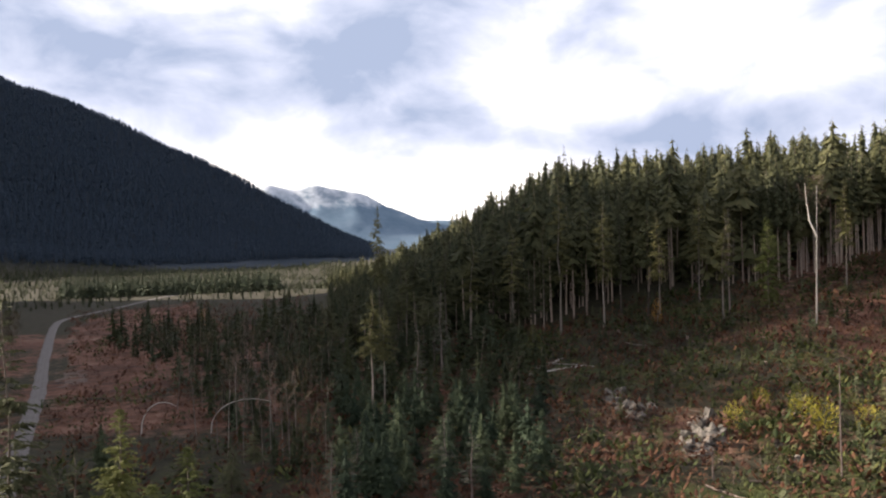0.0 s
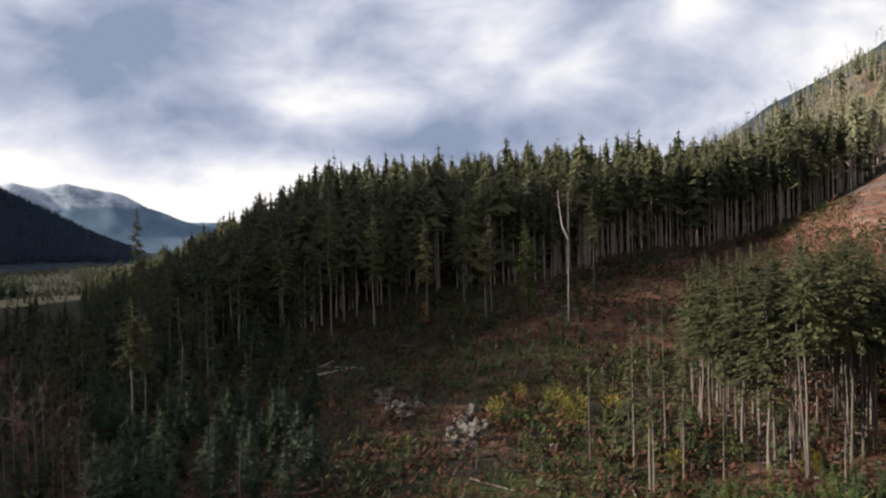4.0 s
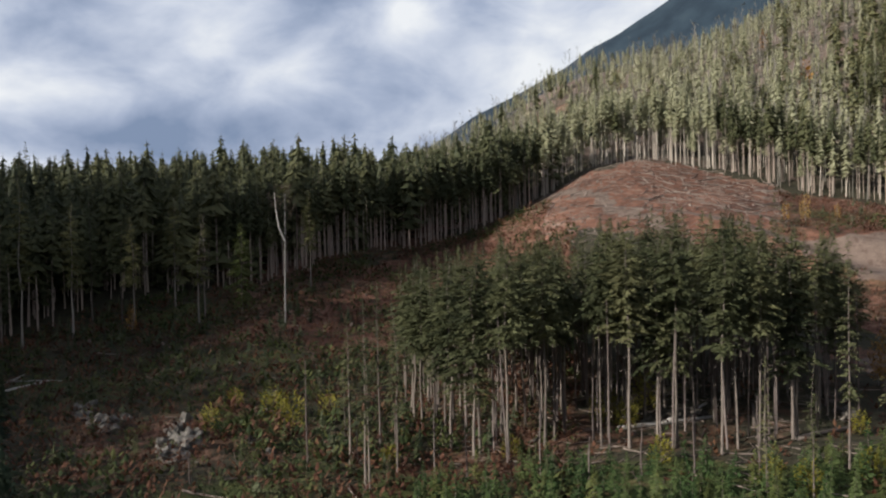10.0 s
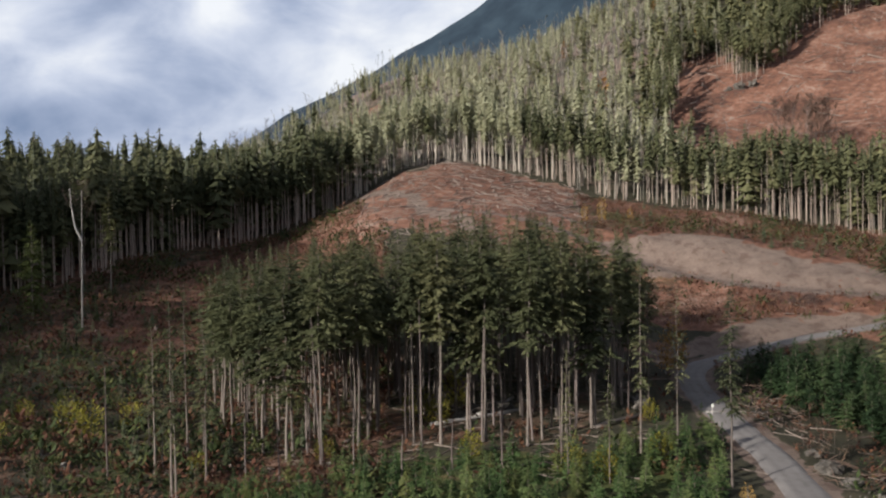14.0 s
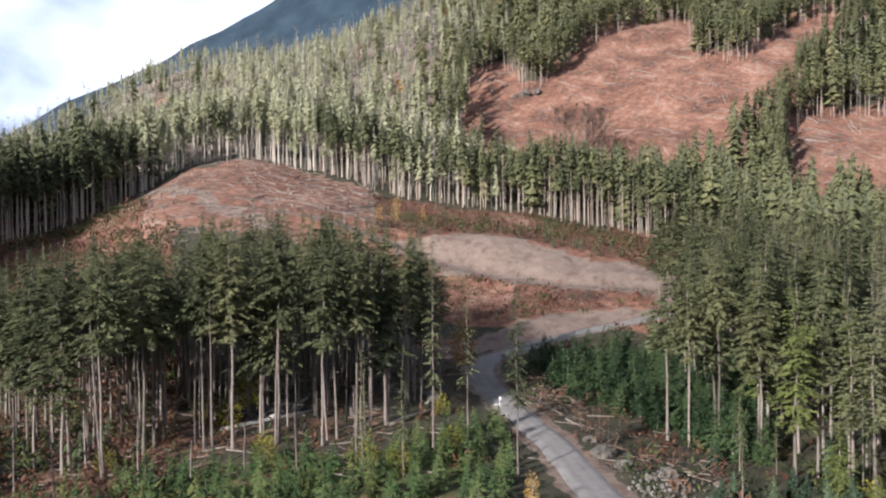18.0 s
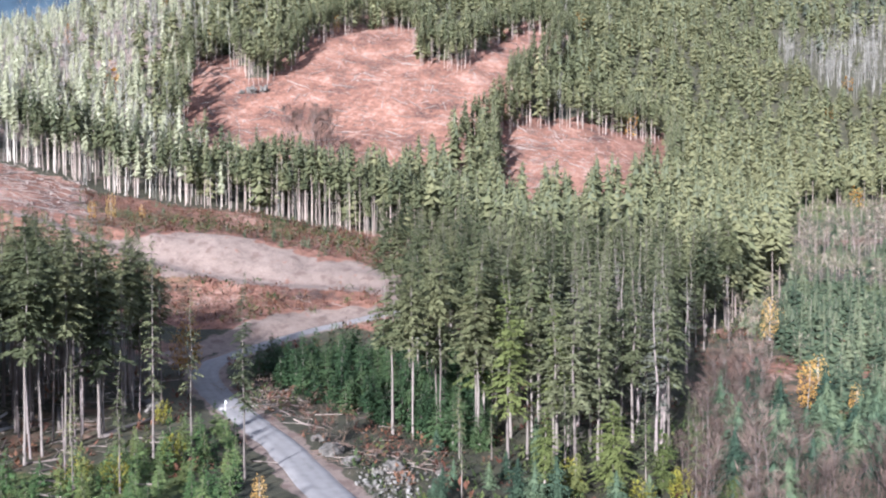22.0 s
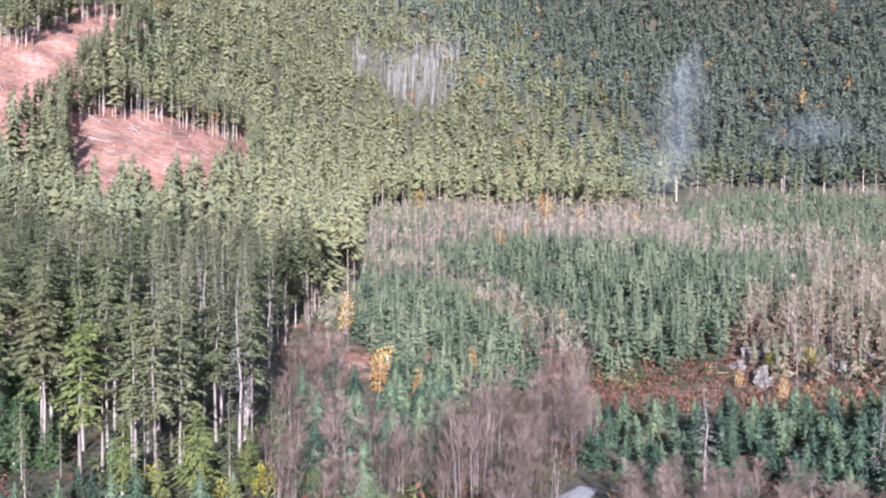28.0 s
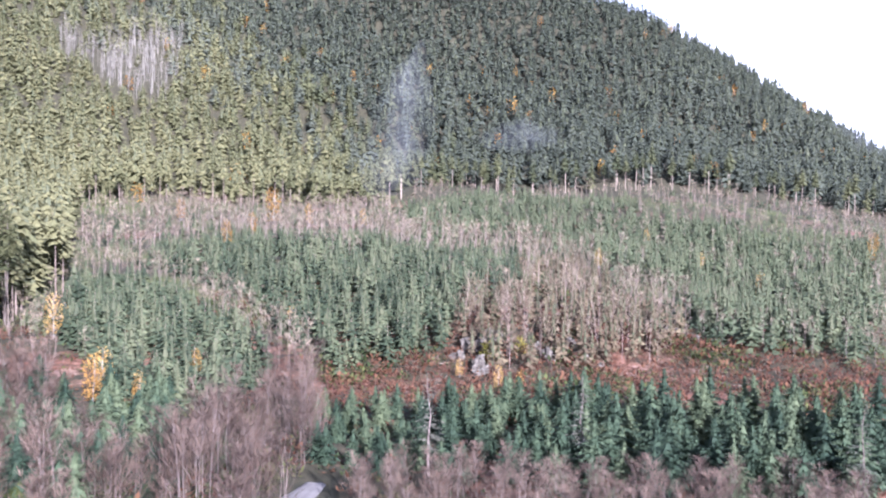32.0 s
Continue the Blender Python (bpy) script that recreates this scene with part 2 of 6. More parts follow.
M_BRUSH = foliage("rusty brush twigs", (0.050, 0.027, 0.018), (0.105, 0.060, 0.038), (0.175, 0.112, 0.072), True, 0.08)
# olive lightened so that the hill-edge trees look sunlit
M_OLIVE = foliage("sunlit olive needles", (0.050, 0.054, 0.020), (0.118, 0.116, 0.046), (0.205, 0.190, 0.082), False, 0.26)

g = Mat("hillside soil and litter", 0.95)
zone = g.attr("cover")
zs = g.n.new("ShaderNodeSeparateColor")
g.l.new(zone.outputs["Color"], zs.inputs[0])
n_big, n_mid, n_small = g.noise(0.05, 5, 0.6), g.noise(0.35, 8, 0.7), g.noise(3.0, 6, 0.75)
floor = g.ramp(n_mid, (0.3, (0.020, 0.020, 0.012)), (0.55, (0.045, 0.040, 0.022)), (0.75, (0.080, 0.062, 0.038)))
red = g.ramp(g.math("ADD", g.math("ADD", g.math("MULTIPLY", n_mid, 0.85), g.math("MULTIPLY", n_small, 0.25)), g.math("SUBTRACT", g.math("MULTIPLY", n_big, 0.8), 0.4)),
             (0.34, (0.046, 0.027, 0.021)), (0.50, (0.122, 0.056, 0.036)), (0.65, (0.200, 0.100, 0.066)), (0.84, (0.310, 0.225, 0.180)))
green = g.ramp(n_mid, (0.3, (0.030, 0.045, 0.012)), (0.6, (0.075, 0.085, 0.024)), (0.8, (0.14, 0.12, 0.045)))
sand = g.ramp(g.math("ADD", g.math("MULTIPLY", n_mid, 0.5), g.math("MULTIPLY", n_small, 0.5)),
              (0.34, (0.085, 0.060, 0.047)), (0.50, (0.156, 0.113, 0.090)), (0.74, (0.222, 0.170, 0.138)))


def soft(w):
    w = g.math("ADD", w, g.math("MULTIPLY", g.math("SUBTRACT", n_mid, 0.5), 0.9))
    return g.ramp(w, (0.38, 0.0), (0.62, 1.0))


c = g.mix(soft(zs.outputs[1]), floor, green)
c = g.mix(soft(zs.outputs[0]), c, red)
n_slump = g.noise(0.22, 7, 0.72)
sand = g.mix(g.ramp(n_slump, (0.54, 0.0), (0.60, 0.7)), sand, (0.090, 0.056, 0.043))
edge = g.math("ADD", zs.outputs[2], g.math("MULTIPLY", g.math("SUBTRACT", n_slump, 0.5), 1.7))
c = g.mix(g.ramp(edge, (0.47, 0.0), (0.53, 1.0)), c, sand)
# ground across the valley takes a haze blue as its colour
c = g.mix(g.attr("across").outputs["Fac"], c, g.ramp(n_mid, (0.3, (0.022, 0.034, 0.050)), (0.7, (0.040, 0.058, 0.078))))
g.base(c)
g.bump(g.math("ADD", n_mid, g.math("MULTIPLY", n_small, 0.3)), 0.7, 0.5)
M_GROUND = g.mat

g = Mat("crushed gravel", 0.92)
track = g.attr("across").outputs["Fac"]
gn, gf = g.noise(0.6, 5, 0.6), g.noise(9.0, 4, 0.7)
c = g.ramp(g.math("ADD", g.math("MULTIPLY", gn, 0.55), g.math("MULTIPLY", gf, 0.45)),
           (0.3, (0.10, 0.090, 0.084)), (0.55, (0.172, 0.156, 0.147)), (0.8, (0.255, 0.236, 0.222)))
wear = g.math("MULTIPLY", g.math("ABSOLUTE", g.math("SINE", g.math("MULTIPLY", track, 9.42))), 0.18)
c = g.mix(wear, c, (0.265, 0.246, 0.232))
g.base(c).bump(gf, 0.5, 0.06)
M_ROAD = g.mat

g = Mat("broken rock", 0.85)
rn = g.noise(0.9, 7, 0.65)
rv = g.voronoi(1.6).outputs["Distance"]
g.base(g.ramp(g.math("ADD", g.math("MULTIPLY", rn, 0.8), g.math("MULTIPLY", rv, 0.25)),
              (0.36, (0.045, 0.040, 0.035)), (0.54, (0.145, 0.130, 0.112)), (0.78, (0.29, 0.262, 0.226))))
g.bump(rn, 0.8, 0.25)
M_ROCK = g.mat

g = Mat("weathered brown rock", 0.9)
rn = g.noise(0.9, 7, 0.65)
rv = g.voronoi(1.6).outputs["Distance"]
g.base(g.ramp(g.math("ADD", g.math("MULTIPLY", rn, 0.8), g.math("MULTIPLY", rv, 0.25)),
              (0.36, (0.035, 0.030, 0.025)), (0.54, (0.092, 0.080, 0.067)), (0.80, (0.20, 0.178, 0.150))))
g.bump(rn, 0.9, 0.3)
M_ROCK_BROWN = g.mat

# haze and cloud shade over the ridge are painted in as dark blue
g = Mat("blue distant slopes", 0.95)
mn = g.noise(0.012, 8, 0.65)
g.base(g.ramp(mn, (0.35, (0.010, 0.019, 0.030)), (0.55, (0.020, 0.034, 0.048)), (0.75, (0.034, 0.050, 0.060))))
M_HAZE_HILL = g.mat

# snow streaks over a blue that carries the distance haze in its colour
g = Mat("snowy distant range", 0.9)
height = g.n.new("ShaderNodeSeparateXYZ")
g.l.new(g.pos(), height.inputs[0])
sn = g.noise(0.006, 8, 0.7)
snow = g.ramp(g.math("ADD", g.math("MULTIPLY", height.outputs[2], 0.0018), g.math("MULTIPLY", sn, 0.9)), (0.82, 0.0), (1.0, 0.8))
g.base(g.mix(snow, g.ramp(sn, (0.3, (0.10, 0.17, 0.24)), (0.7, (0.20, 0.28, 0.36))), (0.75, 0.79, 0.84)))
M_SNOW = g.mat


# ---- terrain ----
# heights along lines out from the middle of the site: bearing: distance, height, distance, height ...
PROFILES = {
    # -40, 308 and 320 lie out of view, raised to shade valley and mountain
    -40: (60, 1, 150, 0, 1100, 0, 1300, 130, 1600, 390, 2000, 530, 2400, 540, 4900, 200),
    -28: (60, 1, 150, 0, 1200, 0, 1350, 30, 1600, 135, 2000, 362, 2400, 395, 4900, 200),
    -22: (60, 1, 150, 0, 1200, 0, 1350, 26, 1600, 115, 2000, 294, 2400, 280, 4900, 100),
    -15.6: (60, 1, 150, 1, 1250, 0, 1400, 24, 1650, 80, 2000, 190, 2400, 130, 4900, 20),
    -10.5: (60, 1, 150, 2, 300, 2, 1300, 0, 1500, 12, 2000, 88, 2400, 35, 4900, 0),
    -7: (60, 1, 150, 3, 250, 4, 420, 3, 900, 0, 2000, 3, 4900, 0),
    -3: (60, 1, 150, 3.5, 205, 6, 420, 8, 600, 8, 900, 19, 1200, 5, 2000, 0, 4900, 0),
    0: (60, 1, 95, 2, 150, 3.5, 205, 7, 420, 14, 600, 18, 900, 35, 1200, 20, 2000, 0, 4900, 0),
    4: (60, 1, 95, 2, 150, 3.5, 210, 8, 380, 28, 450, 30, 600, 30, 900, 60, 1200, 30, 2000, 0, 4900, 0),
    7: (60, 1, 95, 2, 150, 3.5, 215, 9, 300, 26, 420, 43, 500, 44, 900, 60, 1300, 30, 4900, 0),
    12: (60, 1, 95, 2, 135, 2.6, 180, 5, 215, 10, 240, 15, 330, 31, 430, 40, 520, 40, 1200, 40, 4900, 0),
    16: (60, 1, 95, 2, 115, 2, 160, 5, 190, 9, 240, 16, 330, 34, 430, 45, 520, 45, 1200, 40, 4900, 0),
    22: (60, 1, 95, 1.5, 115, 2, 155, 5, 190, 10.5, 240, 17, 330, 38, 430, 48, 520, 48, 1200, 60, 4900, 0),
    26: (60, 1, 95, 1.5, 115, 2.3, 155, 3.5, 205, 10, 262, 23, 340, 40, 430, 46, 520, 48, 1200, 80, 4900, 0),
    30: (60, 1, 95, 1.5, 155, 3, 205, 9, 282, 25, 350, 39, 430, 46, 520, 50, 700, 62, 1000, 105, 2000, 60, 4900, 0),
    35: (60, 1, 95, 1.5, 155, 3.5, 205, 11, 300, 31, 360, 41, 430, 47, 560, 60, 700, 80, 900, 124, 1200, 125, 2400, 60, 4900, 0),
    40: (60, 1, 100, 2, 150, 5, 200, 14, 262, 36, 310, 44, 345, 52, 430, 68, 600, 105, 900, 184, 1200, 195, 2400, 60, 4900, 0),
    42: (60, 1, 102, 2.4, 150, 5.2, 200, 14.5, 258, 35.5, 300, 45, 328, 53.6, 345, 57, 430, 74, 600, 115, 900, 190, 1200, 205, 2400, 70, 4900, 0),
    45: (60, 1, 105, 3, 150, 5.5, 200, 15, 255, 35, 280, 41, 330, 56, 430, 76, 600, 128, 900, 200, 1200, 215, 2400, 80, 4900, 0),
    50: (60, 1, 110, 3, 150, 5.5, 205, 15, 235, 24, 250, 34, 290, 41, 320, 49, 430, 78, 600, 135, 900, 210, 1300, 250, 2400, 80, 4900, 0),
    55: (60, 1, 110, 3, 150, 5.5, 205, 12, 231, 18, 245, 28, 315, 41, 430, 80, 600, 150, 900, 245, 1300, 330, 2600, 100, 4900, 0),
    62: (60, 1, 90, 2, 125, 3.4, 172, 5.2, 182, 6, 192, 8.8, 205, 11, 228, 16.5, 250, 27, 305, 35, 345, 42, 430, 76, 560, 150, 700, 205, 900, 280, 1300, 380, 2600, 150, 4900, 0),
    70: (60, 1, 90, 2, 125, 1.5, 178, 4.7, 196, 7.6, 204, 8, 213, 10.7, 225, 14.5, 245, 19.5, 300, 28, 345, 37, 430, 74, 560, 150, 700, 205, 900, 285, 1300, 400, 2600, 150, 4900, 0),
    76: (60, 1, 90, 1, 125, 1, 190, 6, 225, 11, 290, 20, 345, 35, 430, 72, 560, 143, 700, 200, 900, 285, 1300, 400, 2600, 150, 4900, 0),
    82: (60, 1, 90, 0, 150, 2, 220, 8, 290, 17, 345, 33, 430, 68, 560, 132, 700, 190, 900, 275, 1300, 400, 2600, 150, 4900, 0),
    88: (60, 1, 90, 0, 150, 2, 220, 8, 300, 18, 360, 36, 430, 60, 560, 105, 800, 205, 1000, 285, 1300, 400, 2600, 150, 4900, 0),
    94: (60, 1, 95, 0, 165, 0, 220, 6, 310, 15, 400, 28, 480, 45, 620, 95, 800, 175, 1000, 280, 1300, 395, 2600, 150, 4900, 0),
    100: (60, 1, 95, 0, 165, -0.5, 230, 6, 420, 23, 500, 33, 620, 78, 800, 165, 1000, 272, 1300, 395, 2600, 150, 4900, 0),
    105: (60, 1, 95, 0, 170, -1, 185, 1, 260, 8, 340, 18, 430, 28, 520, 34, 650, 74, 800, 145, 1000, 255, 1300, 395, 2600, 150, 4900, 0),
    110: (60, 1, 100, 0, 170, -1, 185, 1, 260, 9.5, 330, 20, 430, 26, 550, 34, 700, 80, 1000, 225, 1300, 390, 2600, 150, 4900, 0),
    117: (60, 1, 100, -1, 165, -1, 182, 3, 260, 12, 330, 18, 430, 24, 570, 37, 750, 92, 1000, 210, 1300, 420, 2600, 150, 4900, 0),
    125: (60, 1, 100, -1, 165, -0.5, 178, 2, 195, 7, 280, 14, 380, 18, 600, 48, 800, 100, 1000, 195, 1300, 395, 1800, 250, 4900, 0),
    130: (60, 1, 100, -1, 165, -0.5, 180, 1.5, 205, 6, 290, 11, 400, 18, 610, 49, 850, 120, 1300, 366, 1800, 250, 4900, 0),
    135: (60, 1, 100, -1, 170, 0, 185, 1.4, 215, 5, 300, 9, 420, 18, 620, 48, 900, 125, 1300, 318, 1800, 200, 4900, 0),
    142: (60, 1, 100, -1, 170, 0, 205, 2, 300, 6, 440, 16, 650, 40, 900, 90, 1300, 218, 1800, 120, 4900, 0),
    148: (60, 1, 100, -1, 180, 0, 220, 2, 300, 5, 460, 14, 700, 30, 1300, 100, 1800, 60, 4900, 0),
    160: (60, 1, 120, -1, 300, 0, 700, 10, 1300, 20, 4900, 0),
    200: (60, 1, 150, 0, 500, 0, 1200, 30, 2000, 120, 4900, 0),
    240: (60, 1, 150, 0, 900, 0, 1400, 40, 2200, 260, 4900, 0),
    # unseen ridge added to keep the low sun off the valley floor
    308: (60, 1, 150, 0, 650, 0, 850, 150, 1100, 260, 1500, 380, 2000, 520, 2400, 540, 4900, 200),
    280: (60, 1, 150, 0, 1100, 0, 1500, 40, 2200, 240, 4900, 0),
    320: (60, 1, 150, 0, 1100, 0, 1300, 130, 1600, 390, 2000, 530, 2400, 540, 4900, 200),
}
RINGS = np.unique(np.concatenate([np.arange(4, 90, 6.0), np.arange(90, 345, 2.5), np.geomspace(345, 1400, 75), np.geomspace(1400, 4950, 30)]))
BEAR = np.concatenate([np.arange(-34, 152, 0.5), np.arange(152, 326, 3.0)])


def inside(poly, u, v):
    """Which of the points (u, v) lie in the polygon, a flat tuple u, v, u, v ..."""
    pu, pv = poly[0::2], poly[1::2]
    hit = np.zeros(np.shape(u), bool)
    for k in range(len(pu)):
        a, b, c_, d_ = pu[k - 1], pv[k - 1], pu[k], pv[k]
        if b == d_:
            continue
        hit ^= ((b > v) != (d_ > v)) & (u < (c_ - a) * (v - b) / (d_ - b) + a)
    return hit


def lattice(ix, iy, seed):
    h = (ix.astype(np.int64) * 374761393 + iy.astype(np.int64) * 668265263 + seed * 982451653) & 0x7FFFFFFF
    h = ((h ^ (h >> 13)) * 1274126177) & 0x7FFFFFFF
    return ((h ^ (h >> 16)) & 0xFFFF) / 65535.0


def vnoise(x, y, size, seed=1, octaves=4):
    """Smooth noise about 0 in the plane; size: metres of the largest lumps."""
    x, y = np.asarray(x, float), np.asarray(y, float)
    total, amp, norm = 0, 1.0, 0
    for o in range(octaves):
        u, v = x / size * 2 ** o + 1000.0, y / size * 2 ** o + 1000.0
        iu, iv = np.floor(u), np.floor(v)
        fu, fv = u - iu, v - iv
        fu, fv = fu * fu * (3 - 2 * fu), fv * fv * (3 - 2 * fv)
        a, b = lattice(iu, iv, seed + o), lattice(iu + 1, iv, seed + o)
        c_, d_ = lattice(iu, iv + 1, seed + o), lattice(iu + 1, iv + 1, seed + o)
        total = total + amp * ((a * (1 - fu) + b * fu) * (1 - fv) + (c_ * (1 - fu) + d_ * fu) * fv - 0.5)
        norm += amp
        amp *= 0.5
    return total / norm


# cover of the ground, all in bearing and distance or bearing and rise
LANDING = (39.3, 268, 41, 250, 45, 236, 52, 232, 54, 262, 53, 318, 49, 326, 45.5, 334, 42, 328, 39.6, 318)
CUT_UPPER = (59, 4.2, 59.9, 7.5, 60.1, 9.6, 61.8, 10.2, 62.8, 9.3, 63.8, 8.6, 66, 9.6, 67.2, 11.2, 69, 12, 71, 12.6, 73.8, 12.4, 74.4, 10.2, 77, 9.8, 79.4, 11.4,
             81.8, 12.2, 83.4, 11.9, 82.6, 10.2, 80.6, 8.6, 79.5, 6.4, 76, 3, 68, 2.5, 62, 2.8)
CUT_STRIP = (79.6, 5.2, 81.2, 6.3, 85, 6.0, 90.2, 4.9, 90.6, 2.0, 84, 0.4, 79.6, 0.6)
CUT_FAR = (37.8, 6.6, 44.5, 7.4, 44.5, 8.6, 41, 8.4, 38, 7.2)
BANK = (52.5, 246, 55, 246, 62, 251, 66, 249, 70.5, 247, 73.8, 240, 77, 232, 75.5, 215, 71, 211, 66, 204, 62.5, 192, 59, 176, 57.6, 168, 58.6, 158, 60, 170, 63, 178, 67, 192,
        72, 207, 72.5, 213, 71.5, 221, 66, 219, 60, 226, 54, 236)
CLEARING = (4, 150, 8, 120, 10, 92, 24, 92, 28, 150, 40, 160, 41, 250, 38, 300, 30, 270, 22, 228, 12, 222, 5, 200)
TRACK = (38.8, 320, 40.4, 316, 41.9, 299, 43.4, 273, 45.0, 255, 47.5, 247, 46.4, 243, 44.0, 251, 42.6, 269, 41.2, 289, 39.8, 305, 38.8, 309)
FIELD = (-24.8, 195, -24.6, 380, -21, 455, -17.5, 470, -15.5, 330, -18, 200, -21, 180)


def make_heights():
    keys = sorted(PROFILES)
    table = np.array([np.interp(RINGS, PROFILES[k][0::2], PROFILES[k][1::2]) for k in keys])
    z = np.array([np.interp(BEAR, keys, table[:, j]) for j in range(len(RINGS))]).T
    for _ in range(2):
        z = 0.5 * z + 0.25 * (np.roll(z, 1, 0) + np.roll(z, -1, 0))
    fans = z.copy()
    for _ in range(40):
        fans = 0.5 * fans + 0.25 * (np.roll(fans, 1, 0) + np.roll(fans, -1, 0))
    far = np.clip((RINGS - 330) / 150, 0, 1)[None, :]
    z = z * (1 - far) + fans * far
    b = np.radians(BEAR)[:, None]
    X, Y = np.sin(b) * RINGS, np.cos(b) * RINGS
    near = np.clip(RINGS / 120, 0, 1)
    valley = 1 - 0.85 * np.clip((-9 - BEAR[:, None]) / 4, 0, 1) * np.clip((1250 - RINGS) / 100, 0, 1)
    z = z + near * vnoise(X, Y, 22, 5, 4) * 2.4 * valley
    z = z + np.clip((RINGS - 380) / 200, 0, 1) * vnoise(X, Y, 170, 9, 4) * 26 * valley
    z = z + np.clip((RINGS - 1250) / 300, 0, 1) * vnoise(X, Y, 420, 12, 5) * 110 * np.clip((-6 - BEAR[:, None]) / 6, 0, 1)
    cutpatch = inside(CUT_UPPER, BEAR[:, None] + 0 * RINGS, np.degrees(np.arctan2(z - 30, RINGS[None, :]))) & (RINGS > 340) & (RINGS < 800)
    z = z + cutpatch * vnoise(X, Y, 11, 17, 3) * 4.5
    bank = np.clip(1 - np.abs(RINGS[None, :] - np.interp(BEAR, (50, 55, 62, 70), (240, 238, 240, 234))[:, None]) / 14, 0, 1) * ((BEAR > 52) & (BEAR < 75))[:, None]
    z = z + bank * (vnoise(X * 3, Y * 3, 14, 15, 3) * 3.4)
    return X, Y, z


GX, GY, GZ = make_heights()


def unseen_shade_hill(x, y):
    """A steep wooded hill added out of view westward to shade the valley's edge."""
    b = radians(SUN_BEARING)
    along, cross = x * math.sin(b) + y * math.cos(b), -x * math.cos(b) * -1 + y * -math.sin(b)
    crest = np.interp(cross, (-150, 0, 150, 280, 400), (300, 330, 400, 500, 620))
    tall = (crest - np.interp(cross, (-60, 60, 95, 130, 160, 205, 225, 260, 320), (60, 60, 30, 5, -25, -95, -155, -175, -160))) * math.tan(radians(SUN_ELEV)) * (1 + 0.22 * vnoise(cross, 0 * cross, 70, 91, 3))
    ends = np.clip((cross + 190) / 120, 0, 1) * np.clip((480 - cross) / 70, 0, 1)
    ends = ends * np.where(cross > 0, np.clip((-31.5 - np.degrees(np.arctan2(x, y))) / 5, 0, 1), 1.0)
    return tall * ends * np.clip(1 - np.abs(along - crest) / 130, 0, 1)


GZ = GZ + unseen_shade_hill(GX, GY)


def polar(x, y):
    bb = np.degrees(np.arctan2(x, y))
    return np.where(bb < -34, bb + 360, bb), np.hypot(x, y)


def height_at(x, y):
    """Height of the ground at points in the plane."""
    x, y = np.atleast_1d(np.asarray(x, float)), np.atleast_1d(np.asarray(y, float))
    bb, d = polar(x, y)
    i = np.clip(np.searchsorted(BEAR, bb) - 1, 0, len(BEAR) - 2)
    j = np.clip(np.searchsorted(RINGS, d) - 1, 0, len(RINGS) - 2)
    u = np.clip((bb - BEAR[i]) / (BEAR[i + 1] - BEAR[i]), 0, 1)
    v = np.clip((d - RINGS[j]) / (RINGS[j + 1] - RINGS[j]), 0, 1)
    return (GZ[i, j] * (1 - u) * (1 - v) + GZ[i + 1, j] * u * (1 - v) + GZ[i, j + 1] * (1 - u) * v + GZ[i + 1, j + 1] * u * v)


def at(bearing, dist):
    b = np.radians(bearing)
    return np.sin(b) * dist, np.cos(b) * dist


def rise(x, y):
    """Bearing, distance and the angle of the bare ground seen from the middle."""
    bb, d = polar(x, y)
    return bb, d, np.degrees(np.arctan2(height_at(x, y) - 30, d))


# roads: bearing, distance pairs
ROAD_LOW = (112.6, 101, 111.0, 93, 106, 80, 98, 62, 85, 57, 75, 69, 68.6, 90, 65.6, 109, 63, 124, 60.9, 141, 60.6, 158, 62.3, 171, 65.8, 186, 71.5, 204, 76, 222, 77.5, 238)
ROAD_HIGH = (74.5, 232, 71.5, 226, 66, 224, 60, 231, 54, 242, 48, 255, 43.5, 268, 40, 276)
ROAD_VALLEY = (-30, 90, -27.6, 150, -26.6, 200, -26.1, 280, -25.5, 385, -24.6, 420, -22, 470, -18.5, 560, -15, 640, -12, 760)


def curve(points, step):
    """A smooth line through bearing, distance pairs."""
    p = np.array([at(b, d) for b, d in zip(points[0::2], points[1::2])])
    p = np.vstack([2 * p[0] - p[1], p, 2 * p[-1] - p[-2]])
    res = []
    for k in range(1, len(p) - 2):
        n = max(2, int(np.linalg.norm(p[k + 1] - p[k]) / step))
        for t in np.arange(n) / n:
            res.append(0.5 * (2 * p[k] + (p[k + 1] - p[k - 1]) * t + (2 * p[k - 1] - 5 * p[k] + 4 * p[k + 1] - p[k + 2]) * t * t
                              + (3 * p[k] - p[k - 1] - 3 * p[k + 1] + p[k + 2]) * t ** 3))
    return np.array(res + [p[-2]])


def near_line(x, y, line):
    """Distance to the nearest point of a line and its index."""
    x, y = np.ravel(x), np.ravel(y)
    best, idx = np.full(x.shape, 1e9), np.zeros(x.shape, int)
    for k in range(len(line)):
        d = (x - line[k, 0]) ** 2 + (y - line[k, 1]) ** 2
        m = d < best
        best[m], idx[m] = d[m], k
    return np.sqrt(best), idx


ROADS = []
for pts, half in ((ROAD_LOW, 2.05), (ROAD_HIGH, 2.0), (ROAD_VALLEY, 1.35)):
    line = curve(pts, 1.5 if half > 1.9 else 4)
    zz = height_at(line[:, 0], line[:, 1])
    for _ in range(60):
        zz[1:-1] = 0.5 * zz[1:-1] + 0.25 * (zz[2:] + zz[:-2])
    ROADS.append((line, zz, half))
    # bed the road into the slope
    sel = (GX > line[:, 0].min() - 25) & (GX < line[:, 0].max() + 25) & (GY > line[:, 1].min() - 25) & (GY < line[:, 1].max() + 25)
    dist, idx = near_line(GX[sel], GY[sel], line)
    w = np.clip((half + 6.5 - dist) / 4.5, 0, 1)
